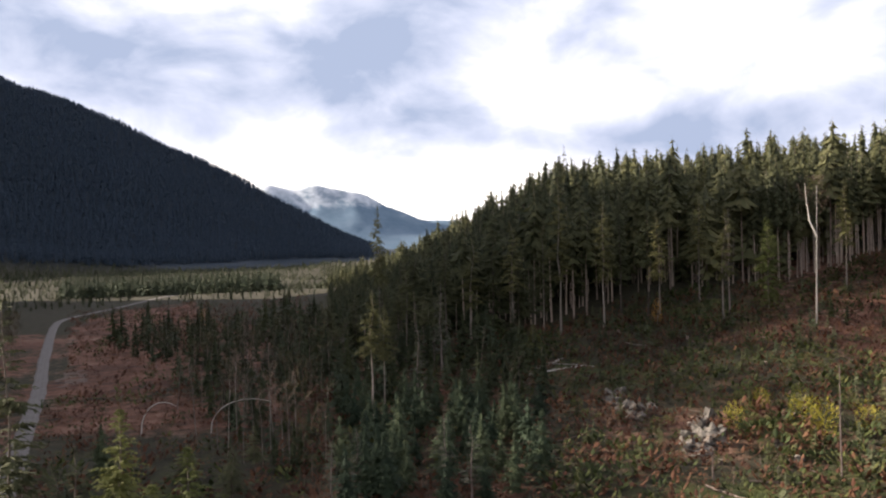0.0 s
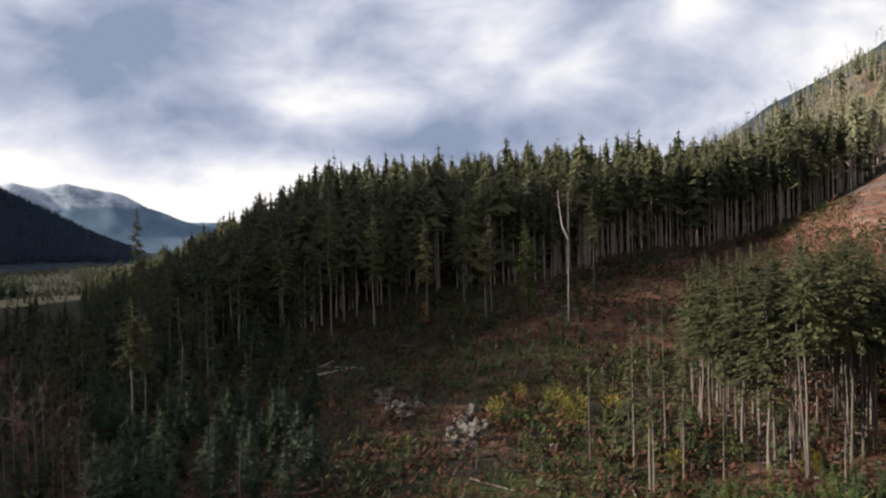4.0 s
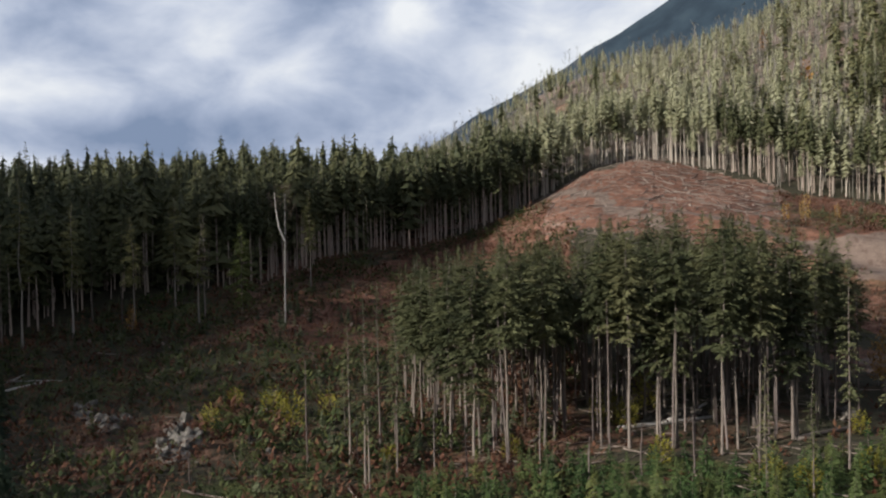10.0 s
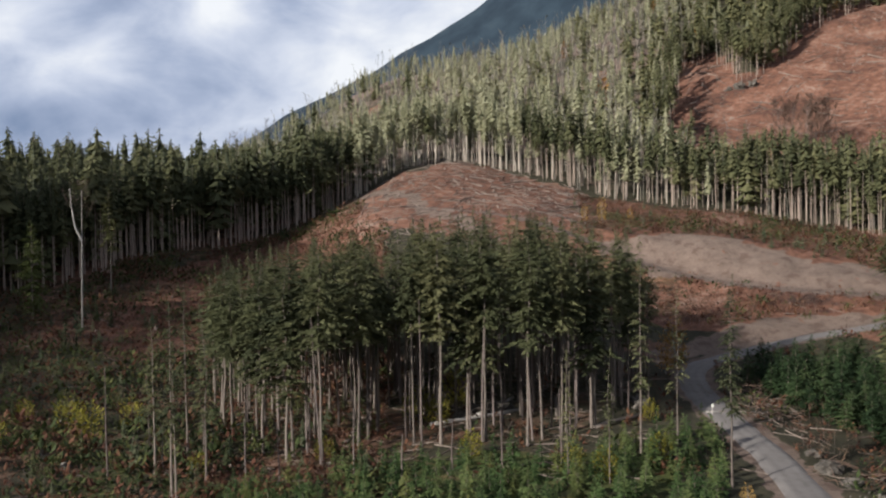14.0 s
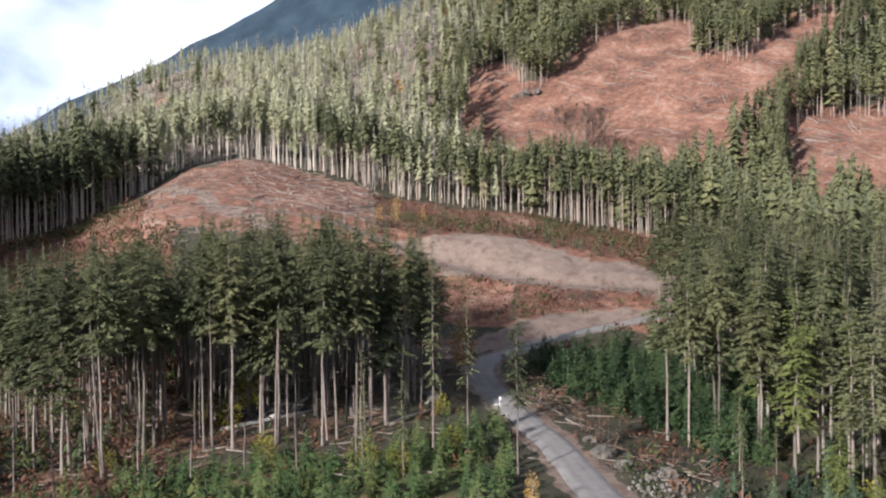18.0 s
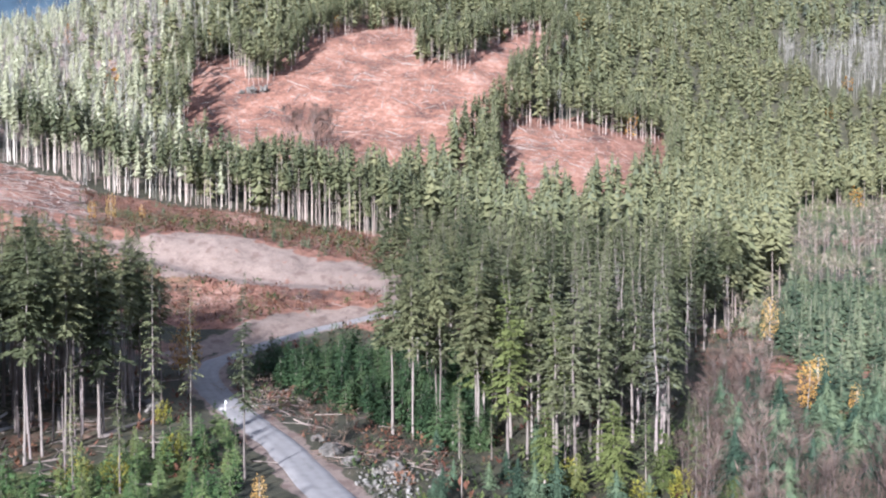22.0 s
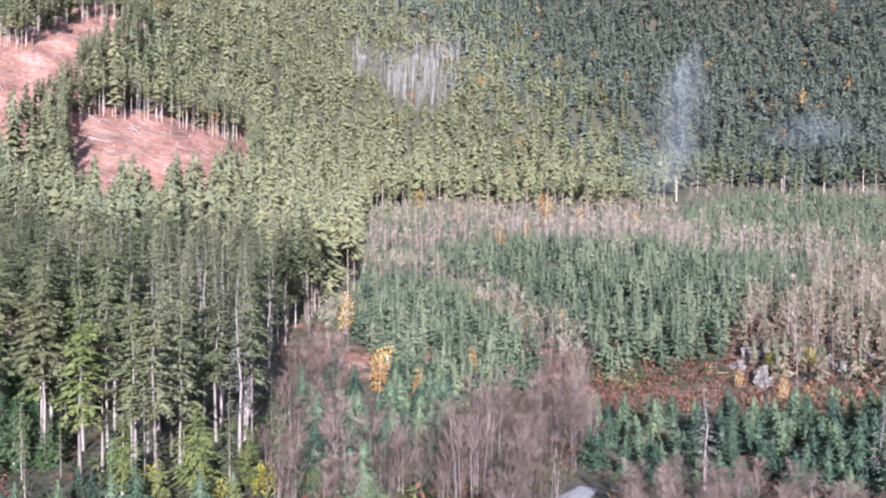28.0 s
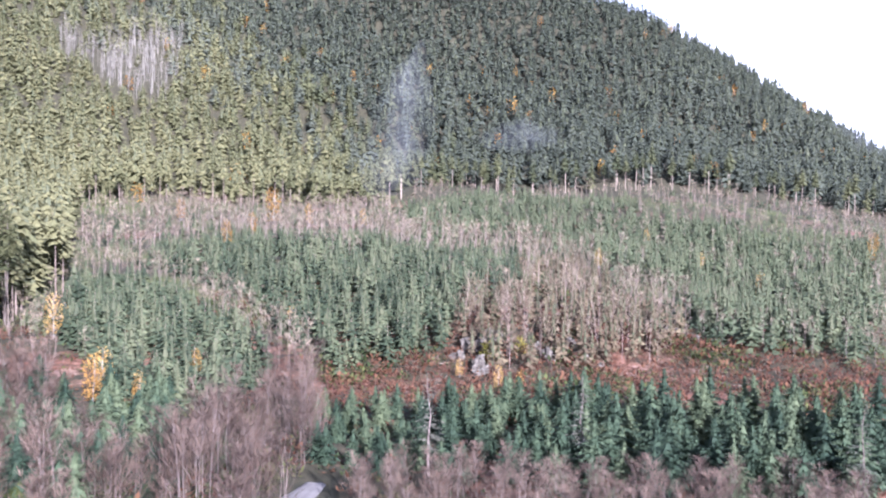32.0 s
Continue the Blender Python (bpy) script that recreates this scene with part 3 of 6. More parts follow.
    GZ[sel] = GZ[sel] * (1 - w) + (zz[idx] - 0.12) * w


def build_mesh(name, verts, faces, mats=(), midx=None, tint=None, smooth=True):
    """A mesh from arrays; faces all of one size."""
    me = bpy.data.meshes.new(name)
    verts, faces = np.asarray(verts, np.float32), np.asarray(faces, np.int32)
    k = faces.shape[1]
    me.vertices.add(len(verts))
    me.vertices.foreach_set("co", verts.ravel())
    me.loops.add(faces.size)
    me.loops.foreach_set("vertex_index", faces.ravel())
    me.polygons.add(len(faces))
    me.polygons.foreach_set("loop_start", np.arange(0, faces.size, k, dtype=np.int32))
    for m in mats:
        me.materials.append(m)
    if midx is not None:
        me.polygons.foreach_set("material_index", np.asarray(midx, np.int32))
    me.polygons.foreach_set("use_smooth", np.full(len(faces), smooth))
    if tint is not None:
        a = me.attributes.new("tint", "FLOAT", "POINT")
        a.data.foreach_set("value", np.asarray(tint, np.float32))
    me.update(calc_edges=True)
    return me


def cover(x, y):
    """Shares of red litter, green growth and bare sand."""
    bb, d, el = rise(x, y)
    wob = vnoise(x, y, 30, 21, 4)
    jag = vnoise(x, y, 9, 25, 3)
    bb = bb + np.where(bb > 150, 0, 330 * jag / np.maximum(d, 60))
    el = el + 0.9 * vnoise(x, y, 12, 27, 3)
    snd_d = d
    d = d * (1 + 0.10 * vnoise(x, y, 16, 29, 3))
    red = np.zeros(bb.shape)
    grn = np.zeros(bb.shape)
    snd = np.zeros(bb.shape)
    m = (bb > 17) & (bb < 40) & (d > 195) & (d < 330)
    red[m] = (0.5 + 1.1 * wob)[m]
    red[inside(LANDING, bb, d)] = 1.0
    for db, de in ((0, 0), (0, -0.9), (-0.8, -0.3), (0.8, -0.3)):
        red[inside(CUT_UPPER, bb + db, el + de) & (d > 335) & (d < 800)] = 1.0
        red[inside(CUT_STRIP, bb + db, el + de) & (d > 335) & (d < 600)] = 1.0
    red[inside(CUT_FAR, bb, el) & (d > 500)] = 0.9
    m = inside(CLEARING, bb, d)
    red[m] = np.maximum(red, 0.32 + 1.5 * wob + 0.5 * np.clip((bb - 20) / 10, 0, 1) * (d > 170))[m]
    grn[m] = (0.27 - 1.5 * wob)[m]
    m = (bb > -31) & (bb < 4) & (d < 340) & ~inside(CLEARING, bb, d)
    red[m] = (0.45 + 1.6 * wob)[m]
    grn[m] = (0.15 - 1.2 * wob)[m]
    red[inside(FIELD, bb, d)] = 0.75
    m = (bb > 53) & (bb < 77) & (d > 190) & (d < 305)
    red[m] = (0.65 + 1.2 * wob)[m]
    grn[m] = (0.35 - 1.2 * wob + 0.5 * ((d > 250) & (bb > 64)))[m]
    m = (bb > 26) & (bb < 60) & (d < 180)
    red[m] = (0.22 + 1.2 * wob)[m]
    grn[m] = (0.22 - 1.2 * wob + 0.5 * (d < 105))[m]
    m = (bb > 92) & (bb < 150) & (d > 84) & (d < 600)
    red[m] = (np.where(d < 215, 0.36, 0.2) + 1.0 * wob)[m]
    grn[m] = (np.where(d < 215, 0.12, 0.45) - 0.6 * wob)[m]
    m = (bb > -30) & (bb < -8) & (d > 560) & (d < 1300)
    grn[m] = (0.12 + 1.0 * wob)[m]
    # sand cover lightens the ground here, as if in strong sun
    m = (bb > 37) & (bb < 60) & (d > 330) & (red < 0.5)
    snd[m] = (0.55 + 0.8 * wob)[m]
    snd[inside(BANK, bb * 0.7 + 0.3 * polar(x, y)[0], 0.45 * snd_d + 0.55 * d + 5 * jag)] = 0.74
    snd[(bb > -25.6) & (bb < -24.0) & (d > 212) & (d < 232)] = 0.6
    snd[inside(TRACK, bb, d)] = 0.85
    for line, zz, half in ROADS[:2]:
        sel = (d < 300) & (bb > 38)
        dist = np.full(bb.shape, 99.0)
        sel &= bb < 80
        dist[sel] = near_line(x[sel], y[sel], line)[0]
        snd = np.maximum(snd, np.clip(1.3 - (dist - half) / 2.0, 0, 0.8))
    return np.stack([red, grn, snd], -1)


def build_ground():
    nb, nr = GX.shape
    verts = np.stack([GX, GY, GZ], -1).reshape(-1, 3)
    i = np.arange(nb)[:, None]
    j = np.arange(nr - 1)[None, :]
    i2 = (i + 1) % nb
    faces = np.stack([i * nr + j, i * nr + j + 1, i2 * nr + j + 1, i2 * nr + j], -1).reshape(-1, 4)
    cap = len(verts)
    me = build_mesh("ground", verts, faces, (M_GROUND,))
    bm = bmesh.new()
    bm.from_mesh(me)
    bm.verts.ensure_lookup_table()
    bm.faces.new([bm.verts[k * nr] for k in range(nb - 1, -1, -1)])
    bm.normal_update()
    bm.to_mesh(me)
    bm.free()
    col = me.attributes.new("cover", "FLOAT_COLOR", "POINT")
    cv = np.concatenate([cover(GX.ravel(), GY.ravel()), np.ones((cap, 1))], 1)
    col.data.foreach_set("color", cv.astype(np.float32).ravel())
    # where the ground is coloured with haze blue
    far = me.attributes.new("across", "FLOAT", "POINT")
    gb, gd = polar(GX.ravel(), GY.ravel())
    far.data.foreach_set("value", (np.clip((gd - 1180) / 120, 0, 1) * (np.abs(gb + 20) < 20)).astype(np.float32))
    return tagged(new("ground", me), "logged hillside of red-brown litter, grass and bare soil", "ground", kind="structure")


ground = build_ground()


def build_road(name, line, zz, half, label):
    """A crowned gravel strip with crumbled shoulders, laid on its bed."""
    tang = np.gradient(line, axis=0)
    side = np.stack([tang[:, 1], -tang[:, 0]], 1) / np.linalg.norm(tang, axis=1)[:, None]
    prof = ((-1.25, -0.22), (-1.0, 0.0), (-0.5, 0.06), (0.0, 0.02), (0.5, 0.06), (1.0, 0.0), (1.25, -0.22))
    verts, across = [], []
    for u, h in prof:
        wob = vnoise(line[:, 0] + u * 31, line[:, 1], 6, 40, 3) * 0.9 * (abs(u) > 0.9)
        p = line + side * (u * half * np.clip(0.5 + np.arange(len(line)) / 14, 0, 1) + wob * (1 if u > 0 else -1))[:, None]
        verts.append(np.concatenate([p, (zz + h)[:, None]], 1))
        across.append(np.full(len(line), (u + 1) / 2))
    n = len(line)
    verts = np.concatenate(verts)
    k, s = np.meshgrid(np.arange(n - 1), np.arange(len(prof) - 1))
    faces = np.stack([s * n + k, s * n + k + 1, (s + 1) * n + k + 1, (s + 1) * n + k], -1).reshape(-1, 4)
    me = build_mesh(name, verts, faces, (M_ROAD,))
    a = me.attributes.new("across", "FLOAT", "POINT")
    a.data.foreach_set("value", np.concatenate(across).astype(np.float32))
    return tagged(new(name, me), label, "road", kind="structure")


build_road("road", *ROADS[0], "pale grey gravel logging road winding up the slope")
build_road("road", *ROADS[2], "long pale gravel road across the valley floor")


# ---- plants as arrays ----
class Heap:
    """Collects triangles of many plants for one mesh."""

    def __init__(self):
        self.v, self.f, self.m, self.t, self.n = [], [], [], [], 0

    def add(self, v, f, m, tint):
        self.v.append(v)
        self.f.append(f + self.n)
        self.m.append(m)
        self.t.append(np.full(len(v), tint, np.float32))
        self.n += len(v)

    def mesh(self, name, mats, smooth=False):
        return build_mesh(name, np.concatenate(self.v), np.concatenate(self.f), mats, np.concatenate(self.m), np.concatenate(self.t), smooth)


def tube(points, radii, sides):
    """A tapered stem through the points, as triangles."""
    points, radii = np.asarray(points, float), np.asarray(radii, float)
    a = np.arange(sides) * 2 * np.pi / sides
    tang = np.gradient(points, axis=0)
    tang /= np.linalg.norm(tang, axis=1)[:, None] + 1e-9
    ref = np.where(np.abs(tang[:, 2:3]) > 0.9, np.array([[1.0, 0, 0]]), np.array([[0, 0, 1.0]]))
    e1 = np.cross(tang, ref)
    e1 /= np.linalg.norm(e1, axis=1)[:, None] + 1e-9
    e2 = np.cross(tang, e1)
    ring = points[:, None, :] + radii[:, None, None] * (np.cos(a)[None, :, None] * e1[:, None, :] + np.sin(a)[None, :, None] * e2[:, None, :])
    v = ring.reshape(-1, 3)
    k, s = np.meshgrid(np.arange(len(points) - 1), np.arange(sides), indexing="ij")
    s2 = (s + 1) % sides
    q = [k * sides + s, (k + 1) * sides + s, (k + 1) * sides + s2, k * sides + s2]
    f = np.concatenate([np.stack([q[0], q[1], q[2]], -1).reshape(-1, 3), np.stack([q[0], q[2], q[3]], -1).reshape(-1, 3)])
    return v, f


def kites(root, tip, width, sag):
    """Leaf-shaped pairs of triangles from root to tip; width sideways, sag of the edges."""
    d = tip - root
    flat_d = d.copy()
    flat_d[:, 2] = 0
    s = np.stack([-flat_d[:, 1], flat_d[:, 0], np.zeros(len(d))], 1)
    s /= np.linalg.norm(s, axis=1)[:, None] + 1e-9
    mid = root + d * 0.55
    drop = np.zeros((len(d), 3))
    drop[:, 2] = -sag
    l, r = mid + s * width[:, None] + drop, mid - s * width[:, None] + drop
    n = len(d)
    v = np.concatenate([root, l, tip, r])
    i = np.arange(n)
    f = np.concatenate([np.stack([i, i + n, i + 2 * n], 1), np.stack([i, i + 2 * n, i + 3 * n], 1)])
    return v, f


def conifer(rng, h, base, radius, boughs, sprays, trunk_r, sides=6, shape=0.8, droop=0.35, lean=0.0, knots=5, ragged=0.35, spray=0.7, wide=1.0):
    """One conifer: (trunk, crown) arrays. base: share of the stem that is bare; sprays: leaf sprays on a bough."""
    zs = np.linspace(0, h, knots)
    bend = rng.normal(0, 0.012 * h, (knots, 2)) * (zs / h)[:, None] + np.array([lean, 0]) * zs[:, None]
    bend[0] = 0
    pts = np.concatenate([bend, zs[:, None]], 1)
    rad = trunk_r * (1 - 0.93 * (zs / h) ** 0.9)
    rad[0] *= 1.25
    trunk = tube(pts, rad, sides)
    u = np.sort(rng.random(boughs)) ** 0.9
    z = h * (base + (0.985 - base) * u)
    az = rng.random(boughs) * 2 * np.pi
    reach = radius * (0.07 + 0.93 * (1 - u) ** shape) * (1 - ragged + ragged * 2 * rng.random(boughs)) + 0.05 * radius
    reach *= np.clip(0.55 + u * 4, 0, 1) * (1 - 0.75 * u ** 7)
    ax = np.stack([np.interp(z, zs, pts[:, 0]), np.interp(z, zs, pts[:, 1]), z], 1)
    out = np.stack([np.cos(az), np.sin(az), np.zeros(boughs)], 1)
    fall = droop * (0.6 + 0.8 * rng.random(boughs)) * (1 - 0.7 * u)
    tip = ax + out * reach[:, None]
    tip[:, 2] -= reach * fall - 0.25 * reach * u
    k = np.arange(sprays)
    along = (0.10 + 0.85 * (k + 0.5) / sprays)[None, :] + rng.normal(0, 0.04, (boughs, sprays))
    arch = (along * (1 - along))[..., None] * np.array([0, 0, 1.0]) * (reach * 0.45)[:, None, None]
    root = ax[:, None, :] + (tip - ax)[:, None, :] * along[..., None] + arch
    sgn = np.where(k % 2 == 0, 1.0, -1.0)[None, :] * rng.uniform(0.3, 1.2, (boughs, sprays))
    ang = az[:, None] + sgn
    ln = np.maximum(reach[:, None] * (0.50 - 0.28 * along) * spray, 0.2) * (0.6 + 0.7 * rng.random((boughs, sprays)))
    end = root + np.stack([np.cos(ang) * ln, np.sin(ang) * ln, -ln * rng.uniform(0.0, 0.6, (boughs, sprays))], -1)
    half = ln * rng.uniform(0.16, 0.30, (boughs, sprays)) * wide
    perp = np.stack([-np.sin(ang), np.cos(ang), rng.uniform(-0.9, 0.9, (boughs, sprays))], -1) * half[..., None]
    v = np.concatenate([(root - perp).reshape(-1, 3), (root + perp).reshape(-1, 3), end.reshape(-1, 3)])
    n = boughs * sprays
    i = np.arange(n)
    tv = np.array([[pts[-1, 0] - 0.08, pts[-1, 1], h * 0.93], [pts[-1, 0] + 0.08, pts[-1, 1], h * 0.93], [pts[-1, 0], pts[-1, 1], h * 1.01]])
    crown = (np.concatenate([v, tv]), np.concatenate([np.stack([i, i + n, i + 2 * n], 1), [[3 * n, 3 * n + 1, 3 * n + 2]]]))
    return trunk, crown


def spire(rng, h, base, radius, tiers, spikes, trunk_r, sides=3, shape=0.8, droop=0.5, lean=0.0, rag=1.0, cut=(0.35, 0.6)):
    """A conifer for the middle and far distance: ragged skirts of boughs one above the other."""
    zs = np.array([0, h * 0.5, h * 0.97])
    pts = np.stack([lean * zs, 0 * zs, zs], 1)
    trunk = tube(pts, trunk_r * np.array([1.15, 0.7, 0.08]), sides)
    vs, fs, n = [], [], 0
    gap = h * (1 - base) / tiers
    for k in range(tiers):
        u = k / tiers
        z = h * (base + (1 - base) * u) + (rng.normal(0, 0.2 * rag * gap) if k else 0)
        r = radius * (0.06 + 0.94 * (1 - u) ** shape) * rng.uniform(1 - 0.22 * rag, 1 + 0.2 * rag)
        if k == 0:
            r *= 0.7
        a = (np.arange(2 * spikes) + rng.uniform(-0.35, 0.35, 2 * spikes)) * np.pi / spikes + rng.random() * 6.28
        outer = np.arange(2 * spikes) % 2 == 0
        rr = np.where(outer, r * rng.uniform(1 - 0.35 * rag, 1 + 0.25 * rag, 2 * spikes), r * rng.uniform(cut[0], cut[1], 2 * spikes))
        zz = z + np.where(outer, -droop * rr * rng.uniform(1 - 0.7 * rag, 1 + 0.6 * rag, 2 * spikes), 0.12 * gap) + 0.15 * gap
        off = rng.normal(0, 0.11 * rag * r, 2)
        ring = np.stack([np.cos(a) * rr + lean * z + off[0], np.sin(a) * rr + off[1], zz], 1)
        apex = np.array([[lean * z, 0, min(z + gap * 1.45, h * 1.0)]])
        vs.append(np.concatenate([apex, ring]))
        m = 2 * spikes
        i = np.arange(m)
        fs.append(np.stack([np.zeros(m, int), 1 + i, 1 + (i + 1) % m], 1) + n)
        n += m + 1
    return trunk, (np.concatenate(vs), np.concatenate(fs))


def fronds(rng, h, base, radius, shape, droop, lean, around=6, most=11):
    """Layers of separate drooping boughs from the foot of the crown to its tip."""
    length = h * (0.985 - base)
    tiers = int(min(most, max(4, round(length / max(1.0, 0.40 * radius)))))
    u = np.repeat((np.arange(tiers) + 0.3) / tiers, around) + rng.normal(0, 0.35 / tiers, tiers * around)
    u = np.clip(u, 0, 0.97)
    n = len(u)
    az = np.tile(np.arange(around) * 6.283 / around, tiers) + np.repeat(rng.random(tiers) * 6.283, around) + rng.normal(0, 0.3, n)
    z = h * base + length * u
    reach = radius * (0.06 + 0.94 * (1 - u) ** shape) * rng.uniform(0.55, 1.12, n) * np.clip(0.6 + u * 4, 0, 1)
    fall = reach * droop * rng.uniform(1.0, 2.2, n)
    root = np.stack([lean * z, 0 * z, z + 0.30 * fall], 1)
    tip = np.stack([lean * z + np.cos(az) * reach, np.sin(az) * reach, z - 0.70 * fall], 1)
    return kites(root, tip, reach * rng.uniform(0.26, 0.44, n), 0.22 * reach)


def tuft(rng, h, base, radius, boughs, sprays, trunk_r, sides=3, shape=0.7, droop=0.35, lean=0.0, spray=1.4, wide=1.6, tiers=2, body=0.55, around=6, most=11):
    """A conifer for the middle and far distance: layered boughs and loose sprays about a thin core."""
    trunk, (v1, f1) = conifer(rng, h, base, radius, max(6, int(boughs * 0.5)), min(sprays, 2), trunk_r, sides, shape, droop, lean, 3, 0.4, spray * 1.15, wide)
    v3, f3 = fronds(rng, h, base, radius, shape, droop, lean, around, most)
    _, (v2, f2) = spire(rng, h * 0.96, base + 0.03, radius * body * 0.66, tiers, 3, trunk_r, 3, shape, droop, lean, 0.9, (0.6, 0.9))
    return trunk, (np.concatenate([v1, v3, v2]), np.concatenate([f1, f3 + len(v1), f2 + len(v1) + len(v3)])), len(f2)


def alder(rng, h, spread, limbs, twigs, trunk_r, sides=4, tw=0.035, low=0.35):
    """A leafless broadleaf: (stems, twigs)."""
    zs = np.linspace(0, h * 0.92, 4)
    bend = np.cumsum(rng.normal(0, 0.02 * h, (4, 2)), 0) * (zs / h)[:, None]
    pts = np.concatenate([bend, zs[:, None]], 1)
    v, f = tube(pts, trunk_r * (1 - 0.85 * zs / h), sides)
    vs, fs, n = [v], [f], len(v)
    u = rng.random(limbs)
    z = h * (low + (0.95 - low) * u)
    az = rng.random(limbs) * 6.283
    root = np.stack([np.interp(z, zs, pts[:, 0]), np.interp(z, zs, pts[:, 1]), np.minimum(z, h * 0.92)], 1)
    ln = spread * (1.1 - 0.7 * u) * (0.6 + 0.6 * rng.random(limbs))
    tip = root + np.stack([np.cos(az) * ln, np.sin(az) * ln, ln * (0.9 + 0.7 * rng.random(limbs))], 1)
    tip[:, 2] = np.minimum(tip[:, 2], h * (1.0 + 0.05 * rng.random(limbs)))
    lv, lf = kites(root, tip, np.full(limbs, trunk_r * 0.35), np.zeros(limbs))
    vs.append(lv)
    fs.append(lf + n)
    which = rng.integers(0, limbs, twigs)
    a = rng.random(twigs)[:, None] * 0.8 + 0.2
    r2 = root[which] * (1 - a) + tip[which] * a
    az2 = az[which] + rng.normal(0, 0.9, twigs)
    l2 = spread * (0.25 + 0.45 * rng.random(twigs))
    t2 = r2 + np.stack([np.cos(az2) * l2, np.sin(az2) * l2, l2 * (0.3 + 1.0 * rng.random(twigs))], 1)
    t2[:, 2] = np.minimum(t2[:, 2], h * 1.06)
    return (np.concatenate(vs), np.concatenate(fs)), kites(r2, t2, np.full(twigs, tw) * (0.6 + 0.8 * rng.random(twigs)), np.zeros(twigs))


def bush(rng, h, spread, leaves, size):
    """A low shrub of many leaf sprays."""
    az = rng.random(leaves) * 6.283
    r = spread * np.sqrt(rng.random(leaves)) * 0.8
    z = h * rng.random(leaves) * (1 - 0.6 * (r / spread) ** 2)
    root = np.stack([np.cos(az) * r, np.sin(az) * r, z], 1)
    az2 = az + rng.normal(0, 0.9, leaves)
    ln = size * (0.6 + 0.8 * rng.random(leaves))
    tip = root + np.stack([np.cos(az2) * ln, np.sin(az2) * ln, ln * rng.uniform(-0.2, 1.1, leaves)], 1)
    return kites(root, tip, ln * 0.33, ln * 0.1)


def turned(v, x, y, z, scale, turn, tall=1.0):
    c_, s_ = math.cos(turn), math.sin(turn)
    w = np.empty_like(v)
    w[:, 0] = (v[:, 0] * c_ - v[:, 1] * s_) * scale + x
    w[:, 1] = (v[:, 0] * s_ + v[:, 1] * c_) * scale + y
    w[:, 2] = v[:, 2] * scale * tall + z
    return w


def scatter(rng, b0, b1, d0, d1, spacing):
    """Jittered points over a sector; spacing in metres."""
    pts = []
    d = d0
    while d < d1:
        step = spacing(d) if callable(spacing) else spacing
        n = max(1, int(radians(b1 - b0) * d / step))
        bb = b0 + (np.arange(n) + rng.random(n)) / n * (b1 - b0)
        dd = d + (rng.random(n) - 0.5) * step * 1.2
        pts.append(np.stack([bb, dd], 1))
        d += step
    p = np.concatenate(pts)
    x, y = at(p[:, 0], p[:, 1])
    return x, y


def shown(x, y, tall):
    """Keeps what a ridge or rise in front does not hide from the middle of the site."""
    bb, d, el = rise(x, y)
    angle = np.degrees(np.arctan2(GZ - 30, RINGS[None, :]))
    top = np.maximum.accumulate(angle, 1)
    i = np.clip(np.searchsorted(BEAR, bb), 0, len(BEAR) - 1)
    j = np.clip(np.searchsorted(RINGS, d) - 2, 0, len(RINGS) - 1)
    return np.degrees(np.arctan2(height_at(x, y) + tall - 30, d)) > top[i, j] - 0.15


# ---- forests ----
FRONT_HILL_B = (-9, 0, 6, 12, 20, 25, 30, 35, 39.5)
FRONT_HILL_D = (215, 208, 216, 236, 240, 262, 282, 300, 316)


def old_forest(x, y):
    """Where tall forest stands, of the joined kind."""
    bb, d, el = rise(x, y)
    hill = (bb > -9) & (bb < 39.5) & (d > np.interp(bb, FRONT_HILL_B, FRONT_HILL_D)) & (d < 1000)
    back = np.interp(bb, (39.5, 42, 45.5, 49, 53, 55, 62, 70, 76, 79, 82, 88, 92, 94.5, 97.2, 97.9, 102, 110, 117, 118.5, 121, 125, 130, 135, 142, 150),
                     (316, 330, 336, 328, 320, 315, 305, 298, 285, 245, 214, 205, 208, 222, 258, 470, 515, 545, 570, 590, 640, 600, 610, 620, 650, 700))
    mount = (bb >= 39.5) & (bb < 152) & (d > back) & (d < 1500)
    ok = hill | mount
    ok &= ~(inside(CUT_UPPER, bb, el) & (d > 340) & (d < 800))
    ok &= ~(inside(CUT_STRIP, bb, el) & (d > 340) & (d < 600))
    ok &= ~(inside(CUT_FAR, bb, el) & (d > 500))
    ok &= ~inside(LANDING, bb, d)
    return ok


rng = np.random.default_rng(7)
EDGE = [tuft(rng, 25, 0.56 + 0.06 * rng.normal(), 3.8, 48, 3, 0.20, 4, 0.45, 0.4, rng.normal(0, 0.012), 1.2, 1.6) for _ in range(12)]
MID = [tuft(rng, 23, 0.28 + 0.07 * rng.normal(), 4.7, 62, 3, 0.17, 3, rng.uniform(0.45, 0.65), 0.36, 0, 0.85, 1.6, 2, 0.5) for _ in range(12)]
MID_LOW = [tuft(rng, 22, 0.14 + 0.05 * rng.normal(), 5.0, 66, 3, 0.17, 3, rng.uniform(0.5, 0.72), 0.36, 0, 0.85, 1.6, 2, 0.5) for _ in range(12)]
FAR = [tuft(rng, 19, 0.08, rng.uniform(5.4, 6.6), 66, 2, 0.14, 3, rng.uniform(0.5, 0.72), 0.34, 0, 0.95, 1.6, 2, 0.5) for _ in range(12)]
TINY = [tuft(rng, 18.5, 0.06, rng.uniform(5.8, 7.2), 34, 1, 0.12, 3, rng.uniform(0.55, 0.75), 0.34, 0, 1.5, 1.6, 2, 0.55) for _ in range(12)]
